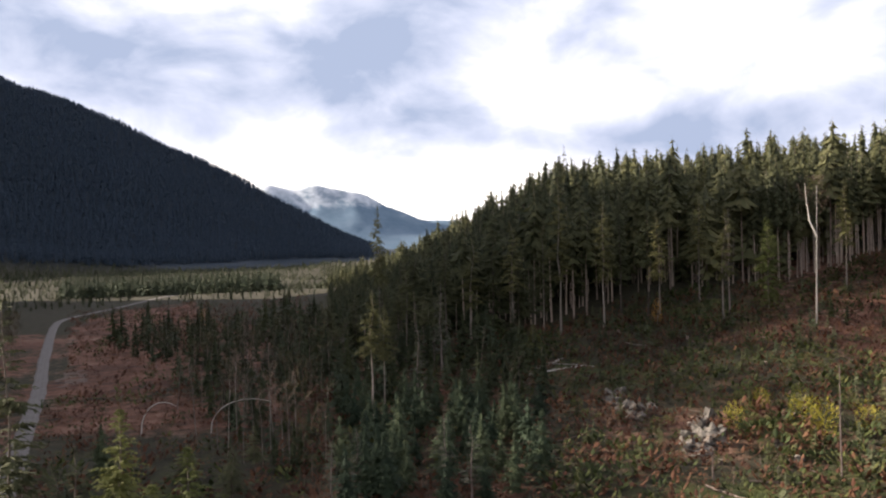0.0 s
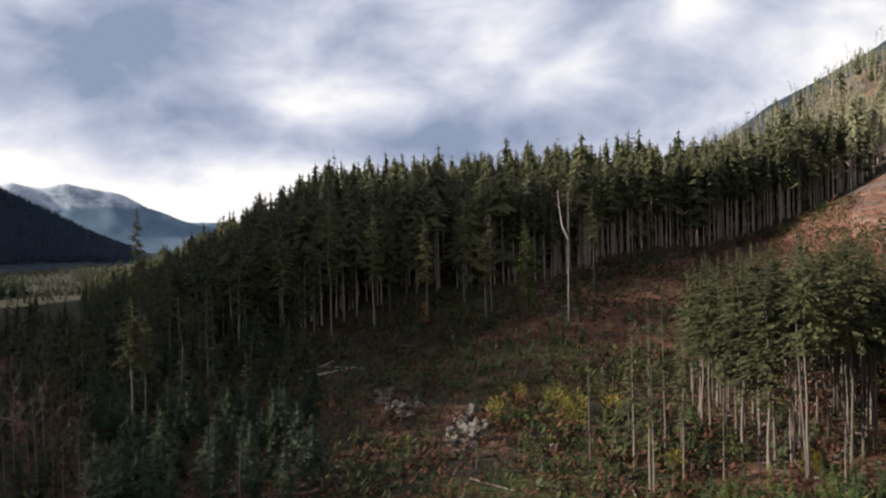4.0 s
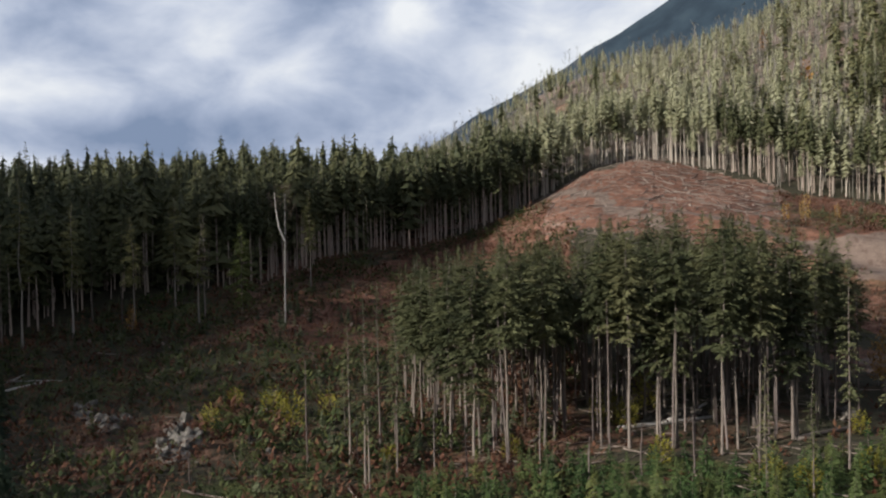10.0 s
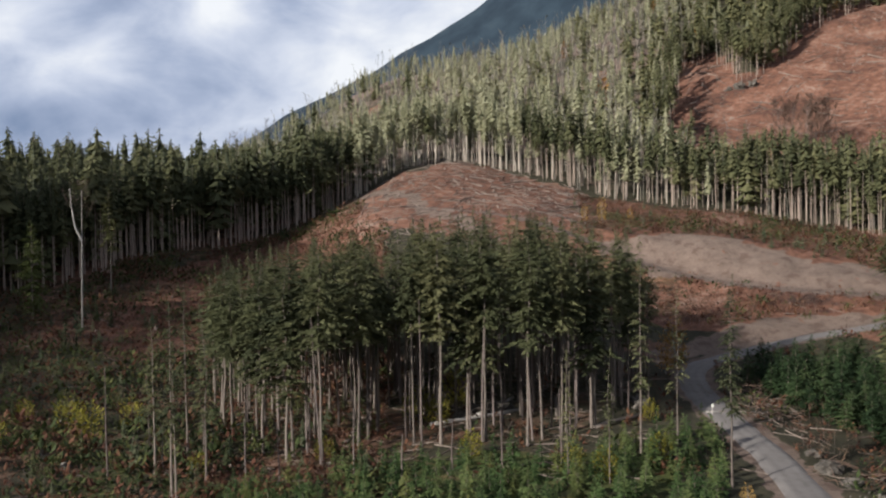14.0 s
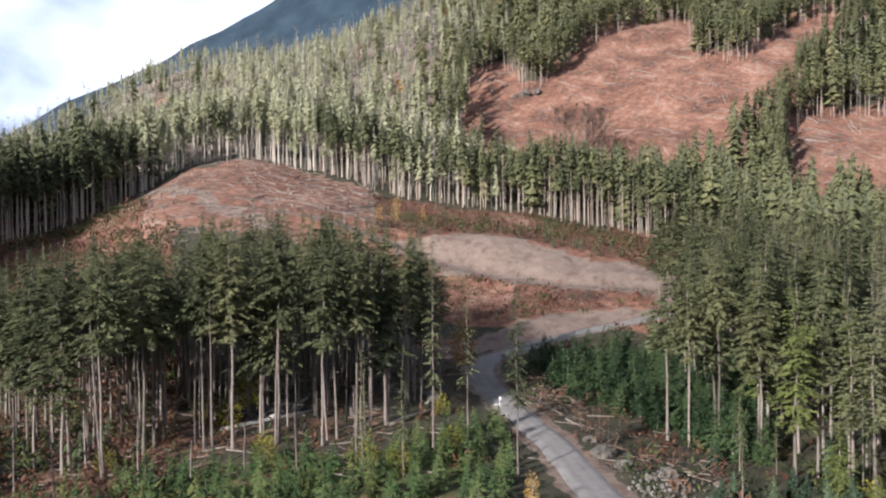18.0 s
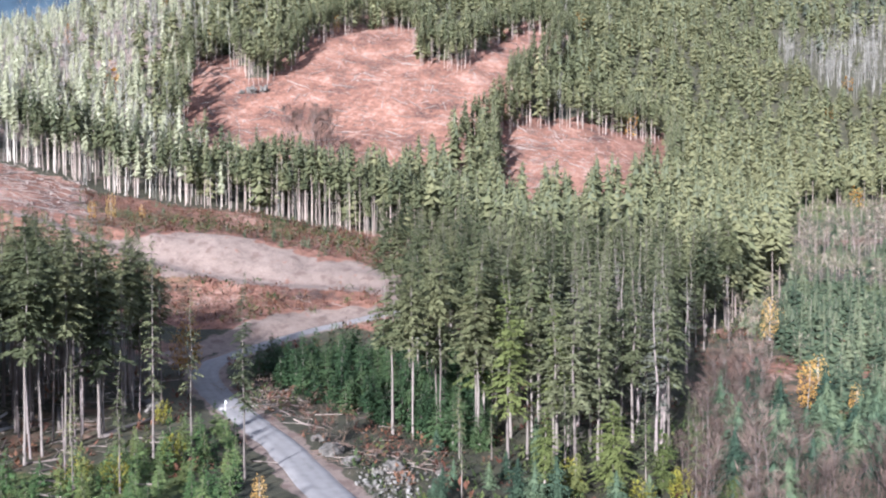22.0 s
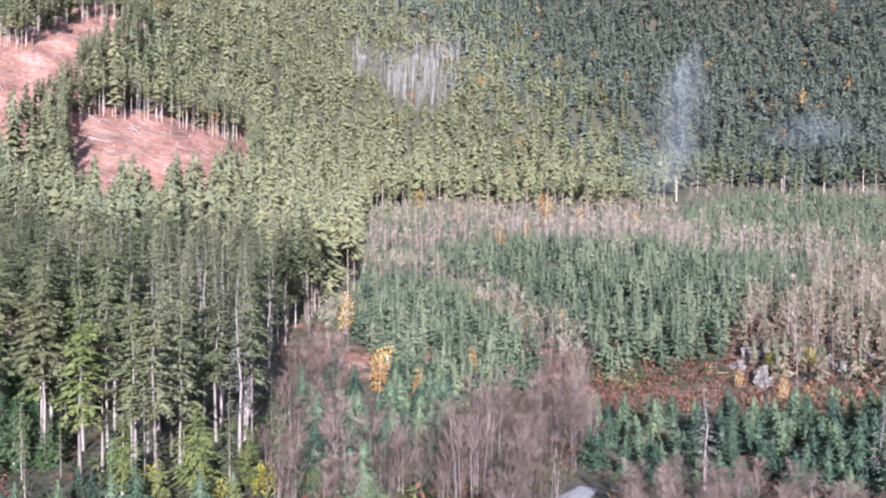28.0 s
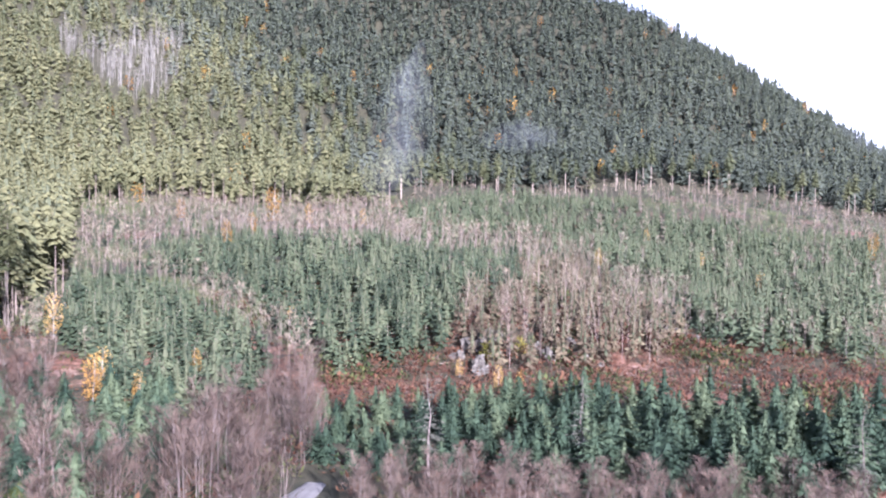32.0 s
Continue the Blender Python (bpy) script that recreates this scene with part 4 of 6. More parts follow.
TRUNKY = [tuft(rng, 26, rng.uniform(0.48, 0.76), rng.uniform(1.7, 2.9), 28, 3, rng.uniform(0.10, 0.19), 4, 0.5, 0.4, rng.normal(0, 0.03), 1.2, 1.5, 2, 0.4) for _ in range(12)]
SPARSE = [tuft(rng, 24, rng.uniform(0.32, 0.56), rng.uniform(2.0, 3.2), 26, 2, rng.uniform(0.12, 0.19), 3, rng.uniform(0.35, 0.6), 0.45, rng.normal(0, 0.02), 1.2, 1.5, 2, 0.4) for _ in range(12)]
POLE = [alder(rng, 20, 0.9, 5, 10, 0.13, 4, 0.05, 0.3) for _ in range(6)]
BACK = [tuft(rng, 25, 0.02, rng.uniform(6.0, 7.6), 7, 1, 0.10, 3, rng.uniform(0.7, 0.9), 0.35, 0, 2.0, 1.8, 2, 0.75, 3, 4) for _ in range(8)]
LEAFY = [(alder(rng, 12, 2.4, 8, 6, 0.14, 3, 0.05, 0.25)[0], bush(rng, 15, 4.2, 90, 1.7)) for _ in range(4)]
BARE = [alder(rng, 22, 2.6, 9, 46, 0.20, 3, 0.10, 0.25) for _ in range(4)]


def plant(heap, kind, rng, x, y, size, tall, tint):
    z = float(height_at(x, y)[0]) - 0.15
    turn = rng.random() * 6.283
    (tv, tf), (cv, cf) = kind[:2]
    look_of = np.concatenate([np.zeros(len(tf), int), np.ones(len(cf), int)])
    if len(kind) > 2:
        look_of[-kind[2]:] = 2
    v = np.concatenate([turned(tv, x, y, z, size, turn, tall), turned(cv, x, y, z, size, turn, tall)])
    heap.add(v, np.concatenate([tf, cf + len(tv)]), look_of, tint)


def grow_forest():
    rng = np.random.default_rng(11)
    heaps = {}

    def heap(k):
        return heaps.setdefault(k, Heap())

    x, y = scatter(rng, -9, 62, 205, 1450, lambda d: 4.6 + max(0, d - 280) / 105)
    x2, y2 = scatter(rng, 62, 152, 205, 1450, lambda d: min(10.5, 4.9 + max(0, d - 265) / 62))
    x, y = np.concatenate([x, x2]), np.concatenate([y, y2])
    keep = old_forest(x, y) & shown(x, y, 26)
    x, y = x[keep], y[keep]
    bb, d, el = rise(x, y)
    behind = np.ones(len(x), bool)
    for back in (8, 16, 24, 40, 60):
        px, py = at(bb, d - back)
        behind &= ~(old_forest(px, py) & (np.arctan2(height_at(px, py) + 24 - 30, d - back) > np.arctan2(height_at(x, y) + 25 - 30, d)))
    keep = behind | (rng.random(len(x)) < 0.25)
    x, y, bb, d, el = x[keep], y[keep], bb[keep], d[keep], el[keep]
    edge = old_forest(*at(bb, d - 9)) & old_forest(*at(bb, d - 16))
    patch = 0.6 * vnoise(x, y, 60, 31, 3) + 0.6 * vnoise(x, y, 220, 35, 2)
    clump = vnoise(x, y, 45, 37, 2)
    for k in range(len(x)):
        if edge[k] and rng.random() < 0.06 - 0.35 * patch[k] * (d[k] > 430):
            continue
        size = 0.94 + 0.62 * (rng.random() - 0.5) + 0.3 * patch[k]
        # tint by bearing puts sunlit and cloud-shaded stretches into the needle colour
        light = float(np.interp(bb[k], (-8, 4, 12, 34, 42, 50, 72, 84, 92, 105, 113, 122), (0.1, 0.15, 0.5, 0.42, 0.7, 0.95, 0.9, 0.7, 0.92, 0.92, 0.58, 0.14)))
        # needles darkened and blued beyond a slanting line, as under cloud shade
        shade_dim = min(1.0, max(0.0, (bb[k] - float(np.interp(el[k], (3, 13), (117, 99)))) / 7)) if bb[k] > 96 else 0.0
        shade_mix = min(1.0, max(0.0, (bb[k] + 6 - float(np.interp(el[k], (3, 13), (117, 99)))) / 16)) if bb[k] > 96 else 0.0
        light = max(0.0, light - 0.5 * shade_dim)
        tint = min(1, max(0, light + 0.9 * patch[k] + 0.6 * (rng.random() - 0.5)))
        size *= float(np.interp(bb[k], (-9, -4, 1, 8, 36, 40), (0.35, 0.7, 1.0, 1.1, 1.1, 1.0)))
        tall = 1.0 + 0.34 * (rng.random() - 0.5)
        r = rng.random()
        thick = 0.0
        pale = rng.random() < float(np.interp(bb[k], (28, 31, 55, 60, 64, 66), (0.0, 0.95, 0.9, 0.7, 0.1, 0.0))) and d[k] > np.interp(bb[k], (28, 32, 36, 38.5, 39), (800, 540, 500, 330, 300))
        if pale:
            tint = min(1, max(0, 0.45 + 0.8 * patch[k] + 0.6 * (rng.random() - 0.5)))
        if d[k] > 330 and pale:
            thick = 0.56 if clump[k] > 0.0 else 0.2
        elif d[k] > 500 and 97 < bb[k] < 104 and 7.2 < el[k] < 10.8:
            thick = 0.92 if clump[k] > -0.08 else 0.12
        elif d[k] > 400 and bb[k] > 60:
            thick = (0.04 if clump[k] > 0.16 else 0.006) * (bb[k] < 106)
        if thick > 0.2 and r < 0.22 and bb[k] < 62:
            continue
        if r > 1 - thick:
            plant(heap("snag"), BARE[rng.integers(4)], rng, x[k], y[k], size * 1.12, tall, rng.random())
            if bb[k] > 90 and thick > 0.5:
                plant(heap("snag"), BARE[rng.integers(4)], rng, x[k] + rng.uniform(-5, 5), y[k] + rng.uniform(-5, 5), size * 1.05, tall, rng.random())
                plant(heap("snag"), BARE[rng.integers(4)], rng, x[k] + rng.uniform(-7, 7), y[k] + rng.uniform(-7, 7), size, tall, 1.0)
        elif d[k] > 430 and r < (0.020 if bb[k] > 95 else 0.008):
            plant(heap("gold"), LEAFY[rng.integers(4)], rng, x[k], y[k], size * 0.9, tall, rng.random())
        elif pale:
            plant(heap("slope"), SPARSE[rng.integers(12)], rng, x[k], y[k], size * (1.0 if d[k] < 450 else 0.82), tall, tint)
        elif d[k] < 520 or (not edge[k] and d[k] < 760):
            kinds = EDGE if not edge[k] and rng.random() < 0.85 else (MID if rng.random() < 0.5 else MID_LOW)
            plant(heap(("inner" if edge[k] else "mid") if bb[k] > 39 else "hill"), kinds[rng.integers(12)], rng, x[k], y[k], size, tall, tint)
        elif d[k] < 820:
            plant(heap("shade" if shade_mix > rng.random() else "upper"), FAR[rng.integers(12)], rng, x[k], y[k], size, tall, tint)
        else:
            plant(heap("shade" if shade_mix > rng.random() else "top"), TINY[rng.integers(12)], rng, x[k], y[k], size * 1.05, tall, tint)
    # the open edge of the forest: close rows of bare trunks
    x, y = scatter(rng, 18, 78, 225, 345, 2.3)
    ok = old_forest(x, y)
    bb, d = polar(x, y)
    ok &= ~old_forest(*at(bb, d - 9))
    for k in np.nonzero(ok)[0]:
        gap = vnoise(x[k], y[k], 11, 39, 2)
        if rng.random() < 0.22 + 0.9 * gap:
            continue
        if rng.random() < 0.2:
            plant(heap("snag"), POLE[rng.integers(6)], rng, x[k], y[k], 0.6 + 0.5 * rng.random(), 1.0, 0.4 + 0.6 * rng.random())
            continue
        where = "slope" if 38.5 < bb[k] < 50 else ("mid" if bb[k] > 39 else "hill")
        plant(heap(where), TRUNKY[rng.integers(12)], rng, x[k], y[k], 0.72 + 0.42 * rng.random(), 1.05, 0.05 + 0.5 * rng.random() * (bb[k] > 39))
    # bare trunks round the upper cut
    x, y = scatter(rng, 56, 93, 345, 700, 4.2)
    bb, d = polar(x, y)
    open_by = np.zeros(len(x), bool)
    for db, dd in ((0, -13), (-1.0, -3), (1.0, -3)):
        open_by |= ~old_forest(*at(bb + db, d + dd))
    for k in np.nonzero(open_by & old_forest(x, y) & (d > 352))[0]:
        if rng.random() < 0.8:
            plant(heap("mid"), TRUNKY[rng.integers(12)], rng, x[k], y[k], 0.8 + 0.4 * rng.random(), 1.0, 0.3 + 0.5 * rng.random())
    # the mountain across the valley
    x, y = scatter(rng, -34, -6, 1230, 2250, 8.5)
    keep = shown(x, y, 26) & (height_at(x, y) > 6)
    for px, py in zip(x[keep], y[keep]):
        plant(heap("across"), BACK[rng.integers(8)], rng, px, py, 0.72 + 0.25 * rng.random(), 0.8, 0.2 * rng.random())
    # trees on the unseen shading hill to the west
    x, y = scatter(rng, -112, -31, 200, 760, 12)
    for k in np.nonzero(unseen_shade_hill(x, y) > 12)[0]:
        plant(heap("west"), BACK[rng.integers(8)], rng, x[k], y[k], 0.8 + 0.4 * rng.random(), 1.0, 0.3 * rng.random())
    mats = {"slope": (M_PALE_FAR, M_THIN, M_THIN), "across": (M_ACROSS_HAZE, M_ACROSS_HAZE, M_ACROSS_HAZE), "inner": (M_CORE, M_NEEDLE_FAR, M_CORE), "upper": (M_CORE, M_NEEDLE_FAR, M_CORE), "top": (M_CORE, M_NEEDLE_FAR, M_CORE),
            "shade": (M_CORE, M_SHADED_FAR, M_CORE), "snag": (M_SNAG_FAR, M_SNAG_FAR), "gold": (M_BARK_FAR, M_GOLD_FAR)}
    labels = {"snag": "pale grey dead trees standing in the forest", "gold": "yellow and orange autumn trees dotted through the forest",
              "mid": "dense tall hemlock forest with bare pale trunks at its edge", "inner": "closed olive-green crowns of the tall hemlock forest", "hill": "tall hemlock forest covering the hill, tinted darker for its shade",
              "shade": "conifer forest on the far shoulder, cloud shade and haze in its colour", "upper": "mixed green conifer forest on the mountain slope", "top": "far conifer forest on the upper mountain",
              "slope": "thin yellow-green conifers and pale bare trunks above the landing", "west": "conifer forest on the unseen hill added west of the site for shade",
              "across": "conifer forest on the mountain across the valley, shade and haze in its colour"}
    for k, hp in heaps.items():
        tagged(new("forest", hp.mesh("forest", mats.get(k, (M_BARK_FAR, M_NEEDLE_FAR, M_CORE)), False)), labels[k], "forest", kind="stuff")


grow_forest()


# ---- single trees and plants ----
def part(name, arrays, material, parent, label=""):
    """One mesh object under a thing or a part."""
    me = build_mesh(name, arrays[0], arrays[1], (material,), smooth=(name in ("trunk", "stems")))
    ob = new(name, me)
    ob.parent = parent
    return tagged(ob, label) if label else ob


def thing(name, label, category, group, pieces):
    """An empty with its parts: pieces of (name, arrays, material, label)."""
    root = tagged(new(name), label, category, group)
    for n, arrays, material, lab in pieces:
        part(n, arrays, material, root, lab)
    return root


USED = set()


def stand(proto, x, y, size=1.0, tall=1.0, turn=0.0, sink=0.15, tilt=0.0):
    """Puts a thing on the ground: the first time itself, then as copies."""
    z = float(height_at(x, y)[0]) - sink
    m = Matrix.Translation((x, y, z)) @ Euler((tilt, tilt * 0.6, turn)).to_matrix().to_4x4()
    if proto.name in USED:
        ob = copy_thing(proto, m)
    else:
        USED.add(proto.name)
        ob = proto
    ob.matrix_basis = m @ Matrix.Diagonal((size, size, size * tall, 1))
    return ob


def conifer_thing(name, label, category, group, arrays, needles, wood):
    return thing(name, label, category, group, (("trunk", arrays[0], wood, ""), ("crown", arrays[1], needles, "")))


def stubbed(rng, arrays, h, low, high, count):
    """Adds short dead boughs to the bare part of a trunk."""
    (tv, tf), crown = arrays
    z = h * rng.uniform(low, high, count)
    az = rng.random(count) * 6.283
    ln = rng.uniform(0.4, 1.7, count)
    base = np.stack([0 * z, 0 * z, z], 1)
    tip = base + np.stack([np.cos(az) * ln, np.sin(az) * ln, ln * rng.uniform(-0.5, 0.25, count)], 1)
    kv, kf = kites(base, tip, np.full(count, 0.035), np.full(count, 0.02))
    return (np.concatenate([tv, kv]), np.concatenate([tf, kf + len(tv)])), crown


def bushy(rng, h, r, tiers, spikes, boughs, sprays, trunk_r):
    """A young conifer with boughs to the ground: a dense body with loose sprays over it."""
    trunk, (v1, f1) = spire(rng, h, 0.02, r * 0.6, tiers // 2, spikes, trunk_r, 5, 0.85, 0.25, 0, 0.8, (0.5, 0.78))
    _, (v2, f2) = conifer(rng, h, 0.02, r * 1.05, boughs, sprays, trunk_r, 3, 0.85, 0.2, 0, 3, 0.35, 0.9, 1.15)
    return trunk, (np.concatenate([v1, v2]), np.concatenate([f1, f2 + len(v1)]))


rng = np.random.default_rng(23)
H0 = 28.0
HEMLOCK = [conifer_thing("hemlock_tree", "tall hemlock with a bare trunk and drooping green crown", "tree", "hemlocks of the near stand",
                         stubbed(rng, conifer(rng, H0, 0.30 + 0.30 * rng.random(), 3.7, 150, 20, 0.19, 7, 0.72, 0.42, 0, 7), H0, 0.1, 0.55, 34), M_NEEDLE, M_BARK) for _ in range(7)]
HEMLOCK_FULL = [conifer_thing("drooping_hemlock", "tall hemlock with long drooping green boughs", "tree", "hemlocks beside the road",
                              stubbed(rng, conifer(rng, H0, 0.20 + 0.16 * rng.random(), 3.1, 160, 18, 0.22, 7, 0.75, 0.42, 0, 7), H0, 0.1, 0.4, 24), M_NEEDLE_GREY, M_BARK) for _ in range(6)]
HEMLOCK_BACK = [conifer_thing("hemlock_tree", "tall hemlock with a bare trunk and drooping green crown", "tree", "hemlocks of the near stand",
                              conifer(rng, H0, 0.24 + 0.34 * rng.random(), 3.5, 110, 13, 0.19, 6, 0.7, 0.42, 0, 5), M_NEEDLE, M_BARK) for _ in range(6)]
TALL_CEDAR = [conifer_thing("yellow_cedar", "tall yellow-green cedar with hanging sprays", "tree", "yellow-green cedars",
                            conifer(rng, 25.0, 0.28, 3.0, 150, 20, 0.22, 6, 0.6, 0.5, 0, 6), M_CEDAR, M_BARK) for _ in range(2)]
SLIM = [conifer_thing("slim_hemlock", "slim young hemlock with a thin open crown", "tree", "slim hemlocks at the stand edge",
                      stubbed(rng, conifer(rng, 20.0, 0.30, 2.0, 80, 12, 0.16, 6, 0.7, 0.4, 0, 6), 20.0, 0.1, 0.5, 20), M_NEEDLE, M_BARK) for _ in range(4)]
BROKEN = []
for _ in range(5):
    h = 12.0
    zs = np.linspace(0, h, 5)
    pts = np.stack([np.cumsum(rng.normal(0, 0.07, 5)), np.cumsum(rng.normal(0, 0.07, 5)), zs], 1)
    stub = tube(pts, 0.15 - 0.008 * zs, 6)
    n = 14
    u = rng.random(n)
    root = np.stack([np.interp(u * h, zs, pts[:, 0]), np.interp(u * h, zs, pts[:, 1]), u * h], 1)
    az = rng.random(n) * 6.283
    tip = root + np.stack([np.cos(az), np.sin(az), rng.uniform(-0.4, 0.3, n)], 1) * rng.uniform(0.3, 1.1, n)[:, None]
    sv, sf = kites(root, tip, np.full(n, 0.03), np.zeros(n))
    BROKEN.append(thing("broken_snag", "bare broken conifer trunk with short dead stubs", "dead tree", "broken trunks",
                        (("trunk", (np.concatenate([stub[0], sv]), np.concatenate([stub[1], sf + len(stub[0])])), M_STEM, ""),)))
DEAD = []
for _ in range(4):
    tr, cw = conifer(rng, 22.0, 0.25, 2.4, 100, 7, 0.24, 6, 0.6, 0.3, 0, 6)
    n = 60
    DEAD.append(conifer_thing("dead_conifer", "grey half-dead conifer with thin mossy branches", "dead tree", "half-dead conifers", (tr, cw), M_MOSS, M_STEM))
SPRUCE = [conifer_thing("young_spruce", "young blue-green spruce with branches to the ground", "tree", "young spruces",
                        bushy(rng, 8.0, 2.6, 18, 6, 130, 11, 0.10), M_SPRUCE, M_BARK) for _ in range(6)]
SAPLING = [conifer_thing("hemlock_sapling", "bright green hemlock sapling on the cut slope", "tree", "saplings before the stand",
                         conifer(rng, 4.5, 0.02, 1.35, 74, 9, 0.06, 4, 0.8, 0.2, 0, 4, 0.35, 1.0), M_CEDAR if k == 3 else M_SAPLING, M_BARK) for k in range(4)]
DARKLING = [conifer_thing("young_hemlock", "dark green young hemlock with boughs to the ground", "tree", "small trees below the camera",
                          bushy(rng, 8.0, 2.1, 17, 6, 120, 10, 0.10), M_SPRUCE, M_BARK) for _ in range(4)]
THICK = [conifer_thing("bushy_spruce", "bushy young spruce crowding the roadside hollow, shade in its green", "tree", "bushy spruces beside the road",
                       conifer(rng, 8.0, 0.02, 2.3, 120, 10, 0.10, 5, 0.7, 0.2, 0, 4, 0.4, 1.0), M_SPRUCE_SHADED, M_BARK) for _ in range(4)]
CEDAR = [conifer_thing("yellow_cedar", "bright yellow-green cedar with dense sprays", "tree", "yellow-green cedars",
                       conifer(rng, 14.0, 0.06, 3.0, 220, 22, 0.2, 6, 0.45, 0.4, 0, 6, 0.35, 0.5), M_CEDAR, M_BARK) for _ in range(3)]
ALDER = []
for _ in range(7):
    sv, sf, tv, tf = [], [], [], []
    for stem in range(3):
        st, tw = alder(rng, 10.5 + 2 * rng.random(), 2.5, 16, 300, 0.065, 5, 0.028, 0.10)
        off = np.array([rng.normal(0, 0.7), rng.normal(0, 0.7), 0])
        sf.append(st[1] + sum(len(q) for q in sv))
        tf.append(tw[1] + sum(len(q) for q in tv))
        sv.append(st[0] + off)
        tv.append(tw[0] + off)
    ALDER.append(thing("bare_alder", "leafless alder with a haze of pinkish twigs", "tree", "bare alders",
                       (("trunk", (np.concatenate(sv), np.concatenate(sf)), M_STEM, ""), ("crown", (np.concatenate(tv), np.concatenate(tf)), M_TWIG_ONE, ""))))
GOLD = []
for _ in range(3):
    st, tw = alder(rng, 7.0, 1.3, 10, 12, 0.07, 4, 0.02)
    lv = bush(rng, 6.2, 1.5, 420, 0.34)
    lv[0][:, 2] += 0.9
    GOLD.append(thing("gold_birch", "small birch in orange-yellow autumn leaf", "tree", "autumn birches", (("trunk", st, M_PALE, ""), ("crown", lv, M_GOLD, ""))))


def top_height(x, y, top):
    """Height that lifts a tree's top to an angle seen from the middle."""
    d = math.hypot(x, y)
    return 30 + d * math.tan(radians(top)) - float(height_at(x, y)[0])


def in_sector(rng, b0, b1, d0, d1, spacing, gap=None):
    x, y = scatter(rng, b0, b1, d0, d1, spacing)
    bb, d = polar(x, y)
    near = near_line(x, y, ROADS[0][0])[0] > (gap or 4.0)
    return [(px, py, pb, pd) for px, py, pb, pd, ok in zip(x, y, bb, d, near) if ok]


# the near stand
STAND_B = (27.5, 30, 33, 37, 41, 45, 48, 51, 54, 56, 58.5)
STAND_TOP = (-4.2, -1.2, -0.5, 0.2, 0.8, 1.6, 1.9, 1.5, 0.6, 0.4, 0.1)
for x, y, bb, d in in_sector(rng, 29.5, 58.2, 104, 172, 4.1, 5.0):
    front = np.interp(bb, (29.5, 34, 42, 50, 54, 58), (118, 104, 104, 104, 112, 124))
    if d < front + 3 * rng.random() or rng.random() < 0.08 or (d > 155 and bb > 54):
        continue
    top = np.interp(bb, STAND_B, STAND_TOP) - 2.6 * rng.random() ** 1.6
    h = top_height(x, y, top)
    if rng.random() < 0.15:
        stand(BROKEN[rng.integers(5)], x, y, 0.75 + 0.35 * rng.random(), 1.0 + 0.8 * rng.random(), rng.random() * 6.28, tilt=rng.normal(0, 0.02))
        continue
    s = 0.74 + 0.34 * rng.random()
    stand(HEMLOCK[rng.integers(7)] if d < 132 else HEMLOCK_BACK[rng.integers(6)], x, y, s, h / H0 / s, rng.random() * 6.28, tilt=rng.normal(0, 0.016))
for b, d, h, s in ((26.9, 97, 22, 1.0), (29.0, 102, 21, 0.95), (27.9, 112, 22, 1.0), (25.9, 106, 19, 0.9), (59.6, 112, 20, 0.7), (57.3, 107, 24, 0.9), (52.6, 92, 15, 0.6), (55.3, 94, 15, 0.6)):
    x, y = at(b, d)
    stand(SLIM[rng.integers(4)], x, y, s, h / 20 / s, rng.random() * 6.28)
for x, y, bb, d in in_sector(rng, 25.2, 32, 98, 128, 5.0, 5.0):
    if rng.random() < 0.55:
        s = 0.75 + 0.3 * rng.random()
        h = float(np.interp(bb, (25, 28, 32), (11, 17, 22))) * (0.8 + 0.35 * rng.random())
        stand(SLIM[rng.integers(4)], x, y, s, h / 20 / s, rng.random() * 6.28, tilt=rng.normal(0, 0.015))
for b, d, h in ((23.15, 108, 13), (15.7, 102, 4), (45.0, 98, 6), (31.5, 99, 8), (33.6, 101, 7), (52.2, 101, 9), (38.4, 100, 8), (41.6, 98, 5), (48.3, 99, 7)):
    x, y = at(b, d)
    stand(BROKEN[rng.integers(5)], x, y, 0.8, h / 12 / 0.8, rng.random() * 6.28, tilt=rng.normal(0, 0.02))

for x, y, bb, d in in_sector(rng, 31, 58, 103, 150, 5.0, 5.0):
    if d > np.interp(bb, (31, 34, 50, 54, 58), (112, 105, 105, 112, 124)) and rng.random() < (0.3 if bb < 38 else 0.7):
        stand(BROKEN[rng.integers(5)], x, y, 0.8 + 0.25 * rng.random(), 1.3 + 0.5 * rng.random(), rng.random() * 6.28, tilt=rng.normal(0, 0.018))

x, y = at(62.9, 98)
stand(HEMLOCK_FULL[2], x, y, 0.55, 23.5 / H0 / 0.55, 2.0)

# the stand beside the road
for x, y, bb, d in in_sector(rng, 71.5, 96, 100, 225, 5.3, 7.0):
    right = np.interp(d, (100, 110, 165, 200, 225), (89.5, 90.5, 91.8, 93.6, 94.6))
    if bb > right or (d < np.interp(bb, (72, 79, 82), (112, 106, 100)) + 10 * rng.random()) or (bb < 74 and 128 < d < 190 and rng.random() < 0.75):
        continue
    h = 23 + 6 * rng.random()
    s = 0.80 + 0.3 * rng.random()
    r = rng.random()
    if r < 0.30 and bb > 83 and d < 170:
        stand(DEAD[rng.integers(4)], x, y, 1.0, 0.75 + 0.35 * rng.random(), rng.random() * 6.28)
    elif bb < 79 or r < 0.35:
        stand(HEMLOCK[rng.integers(7)], x, y, s, h / H0 / s, rng.random() * 6.28, tilt=rng.normal(0, 0.012))
    else:
        stand(HEMLOCK_FULL[rng.integers(6)], x, y, s, h / H0 / s, rng.random() * 6.28, tilt=rng.normal(0, 0.012))
